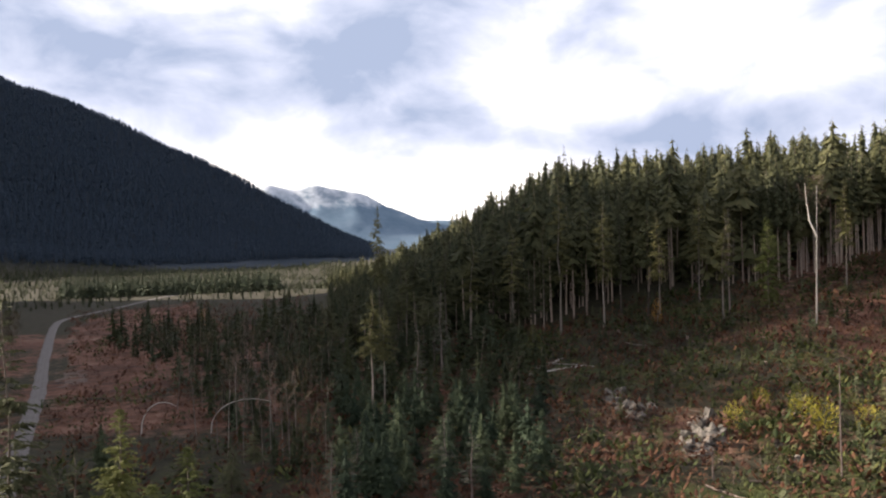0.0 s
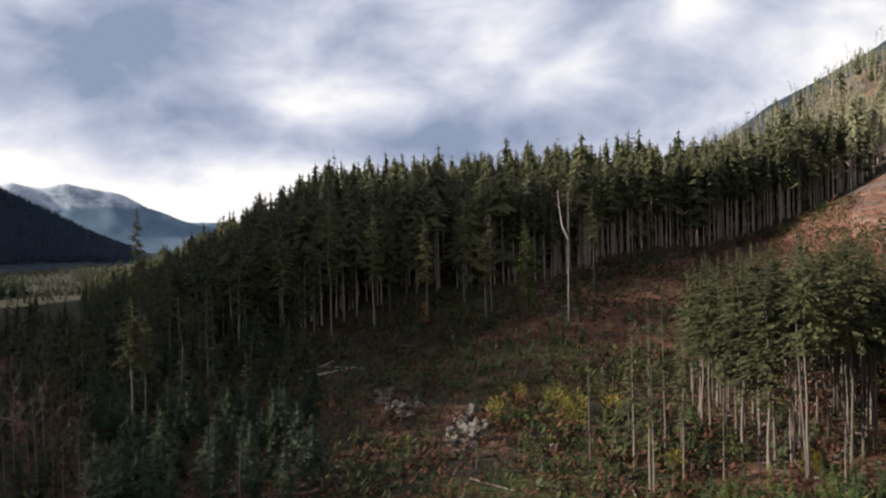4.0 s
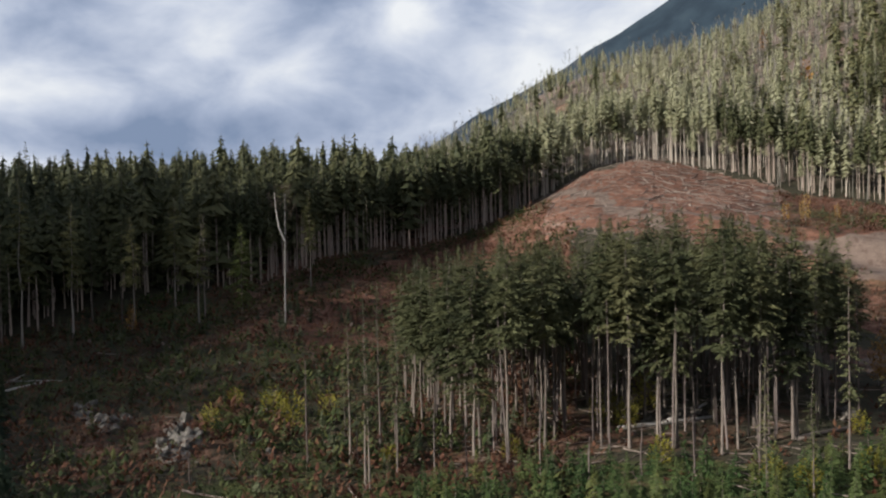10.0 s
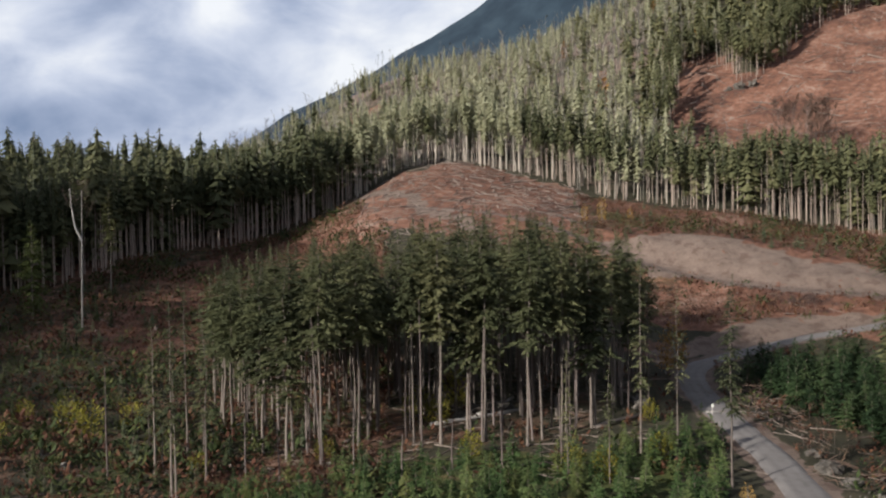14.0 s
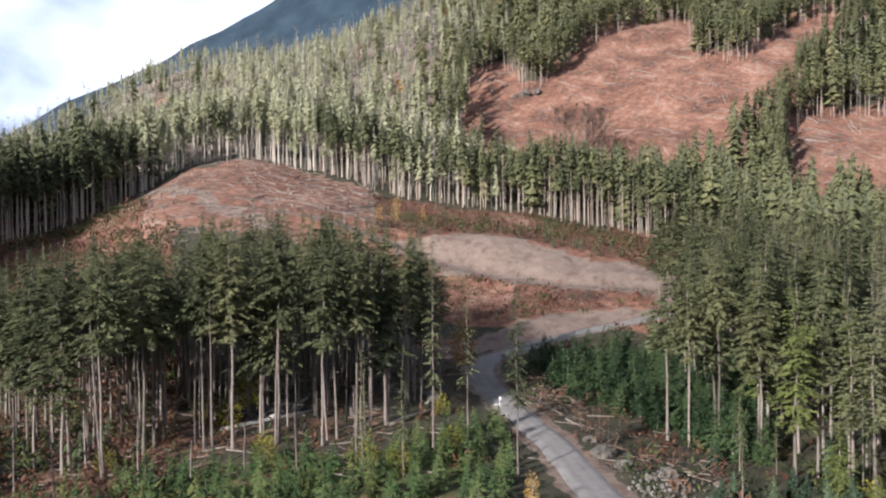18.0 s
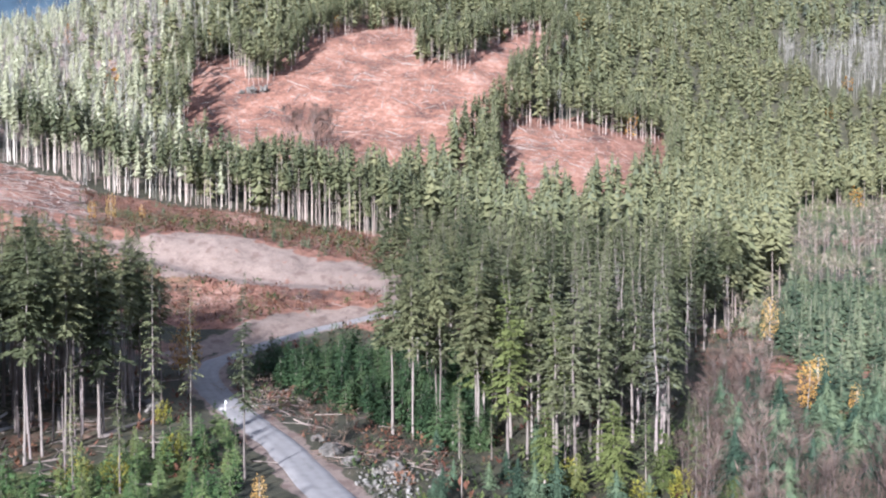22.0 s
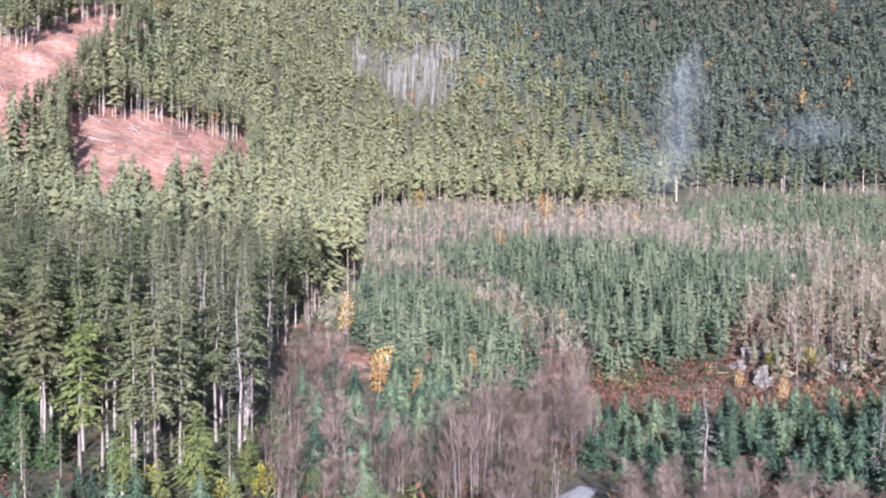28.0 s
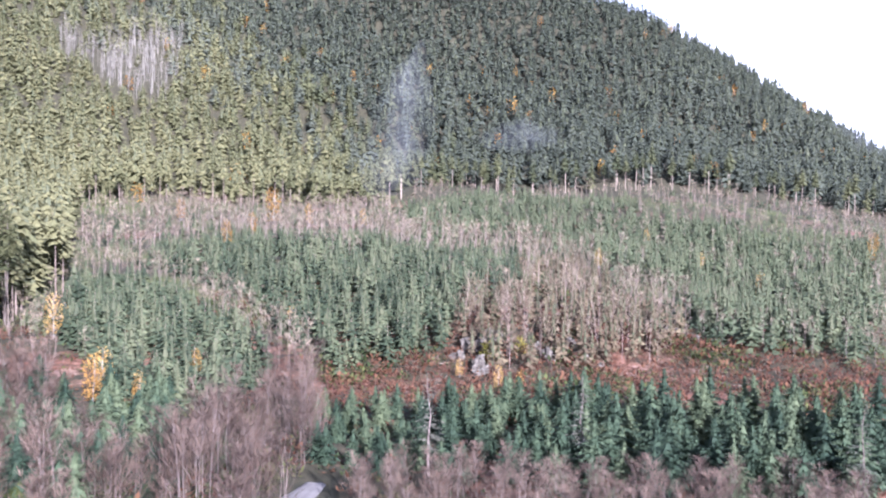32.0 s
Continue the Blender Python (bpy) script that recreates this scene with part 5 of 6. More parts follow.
for b, d, h, s in ((87.0, 98, 10.5, 1.0), (82.6, 97, 9.5, 0.75), (90.2, 99, 7, 0.7), (94.5, 94, 6, 0.7), (84.6, 95, 5, 0.6)):
    x, y = at(b, d)
    stand(CEDAR[rng.integers(3)], x, y, s, h / 14 / s, rng.random() * 6.28)

for b, d, h in ((80.2, 104, 24.5), (83.4, 112, 22), (78.2, 118, 25)):
    x, y = at(b, d)
    stand(TALL_CEDAR[rng.integers(2)], x, y, 1.0, h / 25, rng.random() * 6.28)

# trees along the hill's edge
TALL_EDGE = [conifer_thing("tall_hemlock", "tall olive hemlock with a long pale bare trunk", "tree", "tall trees along the hill edge",
                           stubbed(rng, conifer(rng, 30.0, 0.34 + 0.2 * rng.random(), 3.4, 130, 16, 0.25, 7, 0.6, 0.45, rng.normal(0, 0.01), 7), 30.0, 0.15, 0.5, 26), M_OLIVE, M_TRUNK) for _ in range(5)]
# bearing, distance, height, breadth
for b, d, h, s in ((6.3, 201, 36, 1.0), (9.1, 206, 30, 1.0), (15.1, 224, 27, 0.9), (16.5, 204, 26, 1.0), (12.6, 211, 26, 0.85), (3.2, 198, 27, 1.0), (0.4, 190, 25, 1.0), (23.6, 232, 26, 0.9), (-6.2, 129, 20.5, 0.7), (-5.4, 132, 18, 0.6)):
    x, y = at(b, d)
    stand(TALL_EDGE[rng.integers(5)], x, y, s, h / 30.0 / s, rng.random() * 6.28)
HILL_TREES = ((-5.6, 176, 34.0, 0.62, 0), (11.9, 216, 27, 1, 0), (5.2, 206, 27, 1.0, 1), (1.9, 204, 26, 1.0, 1), (-1.2, 198, 26, 1.0, 1), (19.2, 212, 22, 0.9, 2), (4.45, 178, 8, 0.5, 2),
              (-4.2, 200, 21, 1, 1), (-7.2, 200, 15, 1, 1), (10.2, 222, 30, 1, 1))
for b, d, h, s, kind in HILL_TREES:
    x, y = at(b, d)
    if kind == 2:
        ob = stand(CEDAR[0], x, y, s * 1.3, h / 14 / s / 1.3, 0.5)
    elif kind == 1:
        ob = stand(HEMLOCK_FULL[rng.integers(6)], x, y, s, h / H0 / s, rng.random() * 6.28)
    else:
        ob = stand(HEMLOCK[rng.integers(7)], x, y, s, h / H0 / s, rng.random() * 6.28)
    ob["group"] = "tall trees along the hill edge"
for b, d, h in ((-3.2, 139, 14), (-1.6, 168, 18), (16.9, 208, 25)):
    x, y = at(b, d)
    stand(DEAD[rng.integers(4)], x, y, 1.0, h / 22, rng.random() * 6.28)

for x, y, bb, d in in_sector(rng, -12, 5, 150, 212, 11.0, 4.0):
    if d > np.interp(bb, (-12, -8, 0, 5), (200, 165, 160, 185)) and rng.random() < 0.8:
        s = 0.72 + 0.25 * rng.random()
        ob = stand((HEMLOCK_BACK if rng.random() < 0.5 else HEMLOCK_FULL)[rng.integers(6)], x, y, s, min(13 + 10 * rng.random(), top_height(x, y, float(np.interp(bb, (-14, -9, -6, -3, 2), (-3.6, -2.6, -1.9, -0.4, 2))))) / H0 / s, rng.random() * 6.28)
        ob["group"] = "dark trees at the foot of the hill"

# one tall pale trunk with a forked bare top
b, d = 21.9, 196
x, y = at(b, d)
zs = np.array([0, 5, 11, 16, 19, 24, 29.0])
bole = tube(np.stack([0.02 * zs, 0.0 * zs, zs], 1), 0.24 - 0.0065 * zs, 8)
fork = tube(np.array([[0.35, 0, 18.5], [-0.9, 0.3, 21.5], [-1.5, 0.4, 26], [-1.7, 0.5, 29.5]]), np.array([0.2, 0.16, 0.1, 0.04]), 6)
st, tw = alder(rng, 13.0, 3.4, 18, 240, 0.08, 4, 0.03)
tw[0][:, 2] += 17.5
pale = thing("pale_snag", "tall bare white-grey trunk with a forked leafless top", "dead tree", "", (("trunk", bole, M_PALE, ""), ("fork", fork, M_PALE, ""), ("crown", tw, M_TWIG_ONE, "")))
stand(pale, x, y)
x, y = at(6.75, 425)
stand(HEMLOCK[2], x, y, 0.9, 1.45, 1.0)

# saplings in front of the stand and along the road
for x, y, bb, d in in_sector(rng, 30, 62.5, 84, 118, 2.15, 4.2):
    limit = np.interp(bb, (30, 40, 52, 57, 62.5), (99, 101, 100, 112, 118))
    if d < limit and rng.random() < 0.8:
        s = 0.48 + 0.45 * rng.random()
        stand(SAPLING[3 if rng.random() < 0.10 else rng.integers(3)], x, y, s, 1.0 + 0.25 * rng.random(), rng.random() * 6.28)
for x, y, bb, d in in_sector(rng, 63.5, 79, 108, 178, 3.0, 7.5):
    if d > np.interp(bb, (63.5, 66, 70, 74, 78), (150, 138, 128, 116, 110)) and d < np.interp(bb, (63.5, 66, 70, 78), (152, 160, 172, 180)) and rng.random() < 0.85:
        s = 0.55 + 0.45 * rng.random()
        stand(THICK[rng.integers(4)], x, y, s, 1.0, rng.random() * 6.28)
# the dark row at the foot of the knoll
for x, y, bb, d in in_sector(rng, 112.5, 148, 98, 138, 3.9, 6.0):
    lo = np.interp(bb, (112, 116, 125, 148), (108, 104, 100, 98))
    if d > lo and rng.random() < 0.85:
        s = float(np.interp(bb, (113, 120, 125, 135, 148), (0.62, 0.68, 0.85, 0.95, 1.05))) * (0.75 + 0.4 * rng.random())
        stand(SPRUCE[rng.integers(6)], x, y, s, 1.0 + 0.15 * rng.random(), rng.random() * 6.28)
for x, y, bb, d in in_sector(rng, 93.5, 107, 92, 150, 4.6, 5.0):
    if rng.random() < (0.4 if bb < 101 else (0.2 if d > 112 else 0.12)):
        stand(SPRUCE[rng.integers(6)], x, y, 0.8 + 0.4 * rng.random(), 1.0, rng.random() * 6.28)
for x, y, bb, d in in_sector(rng, 96, 103.5, 94, 140, 3.6, 4.0):
    if rng.random() < 0.6:
        stand(SPRUCE[rng.integers(6)], x, y, 0.75 + 0.45 * rng.random(), 1.0, rng.random() * 6.28)
for x, y, bb, d in in_sector(rng, -9, 5, 88, 140, 3.8, 4.0):
    if rng.random() < 0.75 - 0.06 * max(0, bb):
        ob = stand(DARKLING[rng.integers(4)], x, y, 0.6 + 0.45 * rng.random(), 1.0, rng.random() * 6.28)
        ob["group"] = "small trees below the camera"
# bare alders before and among them
for x, y, bb, d in in_sector(rng, 91.5, 113.8, 86, 176, 3.7, 3.6):
    end = np.interp(bb, (91.5, 93.4, 95.8, 98.5, 101.4, 105, 108, 110.2, 112.4, 113.7), (128, 150, 170, 134, 118, 117, 126, 172, 138, 108))
    if d < end * (0.93 + 0.12 * rng.random()) and rng.random() < 0.74 and not (96 < bb < 103.5 and 96 < d < 135 and rng.random() < 0.7) and not (110 < bb < 113 and d < 106):
        s = 0.5 + 0.5 * rng.random() ** 1.3
        stand(ALDER[rng.integers(7)], x, y, s, 1.0, rng.random() * 6.28)
for x, y, bb, d in in_sector(rng, 114, 148, 80, 97, 4.0, 6.0):
    stand(ALDER[rng.integers(7)], x, y, 0.45 + 0.15 * rng.random(), 0.95, rng.random() * 6.28)
for x, y, bb, d in in_sector(rng, 102, 110, 66, 79, 3.6, 3.4):
    stand(ALDER[rng.integers(7)], x, y, 0.7 + 0.2 * rng.random(), 0.9, rng.random() * 6.28)
for b, d, h in ((120.0, 104, 13), (130.1, 104, 13.5), (147, 100, 13)):
    x, y = at(b, d)
    stand(DEAD[rng.integers(4)], x, y, 0.8, h / 22 / 0.8, rng.random() * 6.28)
for x, y, bb, d in in_sector(rng, 74, 93, 84, 112, 4.2, 6.5):
    if rng.random() < 0.5:
        stand(SPRUCE[rng.integers(6)] if rng.random() < 0.6 else SLIM[rng.integers(4)], x, y, 0.35 + 0.35 * rng.random(), 1.0, rng.random() * 6.28)
for b, d in ((109.4, 85), (110.4, 87), (108.2, 83), (107.4, 86)):
    x, y = at(b, d)
    stand(ALDER[rng.integers(7)], x, y, 0.8, 0.9, rng.random() * 6.28)
# autumn birches
for b, d, h in ((12.45, 207, 6.5), (-16.8, 330, 7), (55.0, 262, 8), (53.9, 258, 6), (56.8, 268, 5), (59.5, 150, 11), (58.9, 153, 8), (96.6, 200, 10), (98.8, 150, 9), (99.4, 158, 9), (109.7, 440, 20), (108.4, 380, 11), (106.8, 350, 11), (112, 450, 12), (104, 440, 12), (115.5, 460, 10), (147.2, 420, 14),
                (101.5, 150, 6), (104.9, 172, 6), (97.2, 215, 6), (131, 330, 8), (137.5, 345, 8), (134, 420, 9), (122, 168, 4), (126, 160, 4), (63.8, 86, 4), (124.6, 158, 5), (141, 300, 9), (110.9, 210, 6)):
    x, y = at(b, d)
    s = 0.7 + 0.4 * rng.random()
    stand(GOLD[rng.integers(3)], x, y, h / 7, 1.0, rng.random() * 6.28)
# foreground trees at the left
for b, d, h, kind in ((-28.4, 62, 27.5, 0), (-30.5, 58, 24, 0), (-22.2, 70, 17.5, 1), (-18.2, 68, 14.5, 1), (-27.6, 66, 16.5, 1), (-24.7, 69, 15, 1), (-20.3, 64, 13, 1), (-25.9, 75, 13, 1), (-16.0, 66, 11, 1), (-29.4, 70, 17, 1),
                      (0.2, 92, 9, 2), (-1.5, 98, 10, 2), (-9.0, 90, 9, 2), (-7.4, 96, 8, 2)):
    x, y = at(b, d)
    if kind == 0:
        stand(HEMLOCK_FULL[rng.integers(6)], x, y, 0.95, h / H0 / 0.95, rng.random() * 6.28)
    elif kind == 1 and rng.random() < 0.85:
        stand(CEDAR[rng.integers(3)], x, y, 1.0, h / 14, rng.random() * 6.28)
    elif kind == 1:
        stand(HEMLOCK_FULL[rng.integers(6)], x, y, 0.9, h / H0 / 0.9, rng.random() * 6.28)
    else:
        stand(DEAD[rng.integers(4)], x, y, 0.6, h / 22 / 0.6, rng.random() * 6.28)

# tall trees at the open western edge, added out of view to cast shade
for x, y, bb, d in in_sector(rng, -50, -29.2, 56, 150, 12.0, 4.0):
    if near_line(np.array([x]), np.array([y]), ROADS[2][0])[0][0] > 8 and rng.random() < 0.75:
        s = 0.85 + 0.25 * rng.random()
        ob = stand((HEMLOCK_BACK if d > 90 else HEMLOCK_FULL)[rng.integers(6)], x, y, s, (20 + 8 * rng.random()) / H0 / s, rng.random() * 6.28)
        ob["group"] = "tall trees by the valley road"
for x, y, bb, d in in_sector(rng, -27, -9, 78, 135, 10.5, 4.0):
    if near_line(np.array([x]), np.array([y]), ROADS[2][0])[0][0] > 7 and rng.random() < 0.55:
        s = 0.45 + 0.3 * rng.random()
        h = 5 + 5.5 * rng.random()
        ob = stand(HEMLOCK_FULL[rng.integers(6)] if rng.random() < 0.7 else SPRUCE[rng.integers(6)], x, y, s, 1.0, rng.random() * 6.28)
        ob.scale.z = h / (H0 if "hemlock" in ob.name else 8.0)
        ob["group"] = "small trees below the camera"
# grey bare trees before the upper cut
for b, d in ((67.2, 392), (67.9, 396), (66.6, 398), (68.4, 390), (67.5, 402), (66.0, 394), (68.9, 399)):
    x, y = at(b, d)
    stand(ALDER[rng.integers(7)], x, y, 1.7, 1.15, rng.random() * 6.28)
# yellow shrubs under the stand
YELLOW = []
for _ in range(3):
    st, tw = alder(rng, 3.0, 0.8, 8, 10, 0.04, 4, 0.012)
    YELLOW.append(thing("yellow_shrub", "bright yellow-green maple shrub among the trunks", "shrub", "yellow shrubs",
                        (("trunk", st, M_BARK, ""), ("crown", bush(rng, 3.2, 1.6, 300, 0.36), M_LIME, ""))))
for b, d, s in ((43.0, 121, 1.3), (44.1, 119, 1.1), (42.3, 124, 1.0), (45.3, 129, 1.5), (52.9, 98, 1.0), (55.0, 95, 1.0), (46.2, 103, 1.0), (36.5, 108, 0.9), (58.5, 104, 1.0), (28.5, 104, 0.9), (57.9, 122, 0.8), (17.0, 128, 1.0), (21.0, 130, 1.4), (22.2, 126, 1.3), (24.6, 128, 1.2),
                (18.6, 140, 1.0), (84.0, 96, 1.2), (91.5, 96, 1.1), (88.9, 93, 1.0), (123.9, 176, 1.3), (126.0, 182, 1.0)):
    x, y = at(b, d)
    stand(YELLOW[rng.integers(3)], x, y, s, 1.0 + 0.3 * rng.random(), rng.random() * 6.28)
SALAL = [thing("green_shrub", "clump of yellow-green leafy brush on the clearing", "shrub", "green brush on the clearing",
               (("stems", alder(rng, 2.0, 0.8, 8, 10, 0.04, 4, 0.012)[0], M_BARK, ""), ("crown", bush(rng, 2.0, 1.5, 260, 0.30), M_CEDAR, ""))) for _ in range(3)]
for x, y, bb, d in in_sector(rng, 17.2, 24.0, 112, 150, 3.4, 5.0):
    if rng.random() < 0.55:
        stand(SALAL[rng.integers(3)], x, y, 0.6 + 0.5 * rng.random(), 1.0, rng.random() * 6.28)
for x, y, bb, d in in_sector(rng, 7, 17, 108, 190, 6.5, 5.0):
    if rng.random() < 0.3:
        stand(SALAL[rng.integers(3)], x, y, 0.5 + 0.4 * rng.random(), 1.0, rng.random() * 6.28)
# tall bare alders on the left, two of them bent over
BIRCH = []
for _ in range(4):
    st, tw = alder(rng, 13.0, 1.5, 10, 160, 0.10, 5, 0.022, 0.45)
    BIRCH.append(thing("slim_birch", "slim pale-stemmed birch with bare brown twigs", "tree", "slim birches in the brush", (("trunk", st, M_TRUNK, ""), ("crown", tw, M_TWIG_ONE, ""))))
for b, d in ((-16.2, 128), (-15.6, 122), (-15.0, 131), (-14.6, 118), (-14.0, 126), (-13.4, 115), (-12.9, 121), (-12.5, 117), (-12.1, 119), (-11.7, 114), (-11.2, 120), (-17.5, 140), (-18.6, 165), (-14.2, 190), (-12.9, 196), (-15.4, 205)):
    x, y = at(b, d)
    stand(BIRCH[rng.integers(4)], x, y, 0.75 + 0.3 * rng.random(), 0.9 + 0.3 * rng.random(), rng.random() * 6.28, tilt=rng.normal(0, 0.04))
for b, d, w, turn in ((-20.8, 146, 4.5, 0.3), (-16.6, 140, 8.0, 0.2)):
    x, y = at(b, d)
    a = np.linspace(0, 2.2, 9)
    arc = tube(np.stack([w * (1 - np.cos(a)) * 0.75, 0 * a, 5.0 * np.sin(a) ** 0.8 + 0.3], 1), 0.11 - 0.008 * np.arange(9), 6)
    bent = thing("bent_birch", "thin white birch stem bowed over the brush", "tree", "bent birches", (("trunk", arc, M_PALE, ""),))
    stand(bent, x, y, 1.0, 1.0, turn)

# pattern trees that were never planted
for proto in (*HEMLOCK, *TALL_EDGE, *BIRCH, *HEMLOCK_FULL, *HEMLOCK_BACK, *TALL_CEDAR, *SLIM, *BROKEN, *DEAD, *SPRUCE, *DARKLING, *THICK, *SAPLING, *CEDAR, *ALDER, *GOLD, *YELLOW, *SALAL):
    if proto.name not in USED:
        for ob in (*proto.children, proto):
            bpy.data.objects.remove(ob)


# ---- growth that nobody could count ----
KNOLL_A = (98.0, -4.4, 99.9, -2.6, 107.3, -0.7, 116.4, -1.3, 125.5, -2.3, 126.2, -4.7, 121.3, -5.5, 121.0, -9.1, 114.0, -10.5, 111.4, -8.0, 108.8, -5.9, 105.8, -4.4, 102.1, -3.3)
KNOLL_B = (97.6, -4.3, 102.1, -3.7, 105.9, -5.9, 109.6, -9.2, 108.8, -11.2, 106.4, -12.4, 101.0, -12.2, 98.6, -9.5, 97.0, -6.9)
KNOLL_C = (125.8, 0.8, 132.0, 1.2, 139.4, -0.5, 147.9, -1.1, 148.0, -7.1, 140.2, -8.2, 136.8, -6.3, 137.4, -4.8, 128.8, -2.1)
KNOLL_D = (121.4, -3.7, 128.8, -2.5, 136.8, -6.3, 136.1, -8.8, 122.6, -9.7)
KNOLL_E = (118, 0.9, 126, 2.0, 130, 0, 126, -1.5, 118, -0.8)
KNOLL_BAND = (96.3, -2.8, 98, -3.0, 102, -3.7, 105, -5.1, 107.3, -6.7, 110.2, -8.7, 112.4, -11.0)
rng = np.random.default_rng(41)
YOUNG = [tuft(rng, 8.0, 0.02, 2.9, 44, 1, 0.05, 3, 1.0, 0.2, 0, 1.5, 1.3, 2, 0.5) for _ in range(7)]
YOUNG_FAR = [tuft(rng, 8.0, 0.02, 2.9, 12, 1, 0.05, 3, 1.0, 0.2, 0, 1.5, 1.3, 2, 0.6, 3, 5) for _ in range(7)]
YOUNG_NEAR = [tuft(rng, 8.0, 0.02, 2.8, 54, 2, 0.06, 3, 1.0, 0.18, 0, 1.0, 1.3, 2, 0.5) for _ in range(7)]
YOUNG_FINE = [tuft(rng, 8.0, 0.02, 2.4, 50, 3, 0.06, 3, 0.85, 0.22, 0, 1.0, 1.4, 3, 0.6) for _ in range(7)]
THIN = [alder(rng, 8.0, 1.9, 7, 54, 0.05, 3, 0.05) for _ in range(6)]
THIN_FAR = [alder(rng, 8.5, 1.5, 7, 56, 0.08, 3, 0.08) for _ in range(6)]
BRUSH = [alder(rng, 2.2, 1.3, 5, 24, 0.02, 3, 0.035, 0.1) for _ in range(6)]
SHRUBS = [bush(rng, 1.0, 0.9, 17, 0.36) for _ in range(6)]
NOSTEM = (np.zeros((0, 3)), np.zeros((0, 3), int))


def grow_young():
    rng = np.random.default_rng(43)
    green, twig, brown, dark, scrub = Heap(), Heap(), Heap(), Heap(), Heap()
    # knoll and the ground behind it
    x, y = scatter(rng, 93, 148.5, 118, 640, lambda d: 3.5 + max(0, d - 200) / 105)
    ok = shown(x, y, 6) & ~old_forest(x, y) & (near_line(x, y, ROADS[0][0])[0] > 5)
    x, y = x[ok], y[ok]
    bb, d, el = rise(x, y)
    right = np.interp(d, (110, 165, 205, 258, 400), (90.5, 91.6, 93.6, 97.0, 97.8))
    jb, je = bb + 3.5 * vnoise(x, y, 26, 81, 3), el + 1.3 * vnoise(x, y, 26, 83, 3)
    jt = je + np.degrees(4.5 / d)
    band = np.abs(el + 0.5 * (je - el) - np.interp(bb, KNOLL_BAND[0::2], KNOLL_BAND[1::2])) < np.interp(bb, (96, 104, 113), (0.5, 0.8, 1.3))
    pa = (inside(KNOLL_A, jb, je) & inside(KNOLL_A, jb, jt)) | inside(KNOLL_B, bb + 0.4 * (jb - bb), el + 0.4 * (je - el))
    pa &= ~(band & (bb < 114))
    pc = inside(KNOLL_C, jb, je) | inside(KNOLL_E, jb, je)
    pd = inside(KNOLL_D, jb, je)
    wob = vnoise(x, y, 40, 51, 3)
    for k in range(len(x)):
        if bb[k] < right[k]:
            continue
        r = rng.random()
        s = 0.75 + 0.4 * rng.random() + 0.25 * wob[k]
        if pa[k] and r < 0.9:
            plant(green, (YOUNG_NEAR if d[k] < 280 else YOUNG)[rng.integers(7)], rng, x[k], y[k], s * (0.9 + 0.4 * rng.random()), 0.95, min(1, max(0, 0.4 + 0.7 * wob[k] + 0.9 * (rng.random() - 0.5))))
        elif pc[k] and r < 0.8:
            plant(green, YOUNG[rng.integers(7)], rng, x[k], y[k], s * 1.1, 1.1, min(1, 0.3 + 0.5 * rng.random()))
        elif pd[k] and r < 0.93:
            plant(brown if r < 0.58 else twig, (YOUNG if r < 0.58 else THIN)[rng.integers(6)], rng, x[k], y[k], s * (0.72 if r < 0.58 else 1.1), 1.5 if r < 0.58 else 1.2, 0.8 * rng.random())
        elif band[k] and bb[k] < 113 and r < 0.95:
            plant(twig, THIN[rng.integers(6)], rng, x[k], y[k], s * 1.05, 1.0, rng.random())
        elif d[k] > 200 and r < 0.24 + 0.5 * wob[k]:
            plant(green, YOUNG[rng.integers(7)], rng, x[k], y[k], s * 0.8, 1.0, rng.random())
        elif d[k] > 200 and r < 0.9:
            plant(twig, (THIN if d[k] < 300 else THIN_FAR)[rng.integers(6)], rng, x[k], y[k], s * (0.95 if d[k] < 330 else 1.25), 1.0, rng.random())
        elif d[k] > 182 and r < 0.5 and bb[k] < 112:
            plant(twig, THIN[rng.integers(6)], rng, x[k], y[k], s, 1.0, rng.random())
    # thickets left of the clearing
    x, y = scatter(rng, -24, 7, 88, 340, lambda d: 3.0 + max(0, d - 120) / 90)
    ok = (near_line(x, y, ROADS[2][0])[0] > 12)
    bb, d, el = rise(x, y)
    wob = vnoise(x, y, 45, 57, 3)
    lo = np.interp(bb, (-24, -19, -14, -8, 0, 7), (330, 200, 120, 90, 88, 100))
    hi = np.interp(bb, (-24, -20, -9, -5, 0, 4, 7), (340, 340, 335, 225, 215, 175, 130)) * (1 + 0.5 * wob)
    lo = lo * (1 - 0.3 * wob)
    short = np.interp(d, (90, 130, 180), (0.62, 0.8, 1.05))
    for k in range(len(x)):
        if (bb[k] > -9 and d[k] < 138) or not ok[k] or d[k] < lo[k] or d[k] > hi[k] or rng.random() < (bb[k] - 2.5) / 5:
            continue
        r = rng.random()
        s = 0.9 + 0.6 * rng.random() + 0.4 * wob[k]
        if r < (0.60 if bb[k] > -9 else 0.34) + 0.9 * wob[k]:
            tall_one = rng.random() < 0.22
            plant(dark if rng.random() < 0.82 else green, (YOUNG_FINE if d[k] < 165 else YOUNG_NEAR)[rng.integers(7)], rng, x[k], y[k], s * short[k] * (1.0 if tall_one else 0.62), 1.08, 0.45 * rng.random())
        elif r < (0.66 if bb[k] > -9 else 0.62):
            plant(scrub, THIN[rng.integers(6)], rng, x[k], y[k], s * 0.85, 1.1, rng.random())
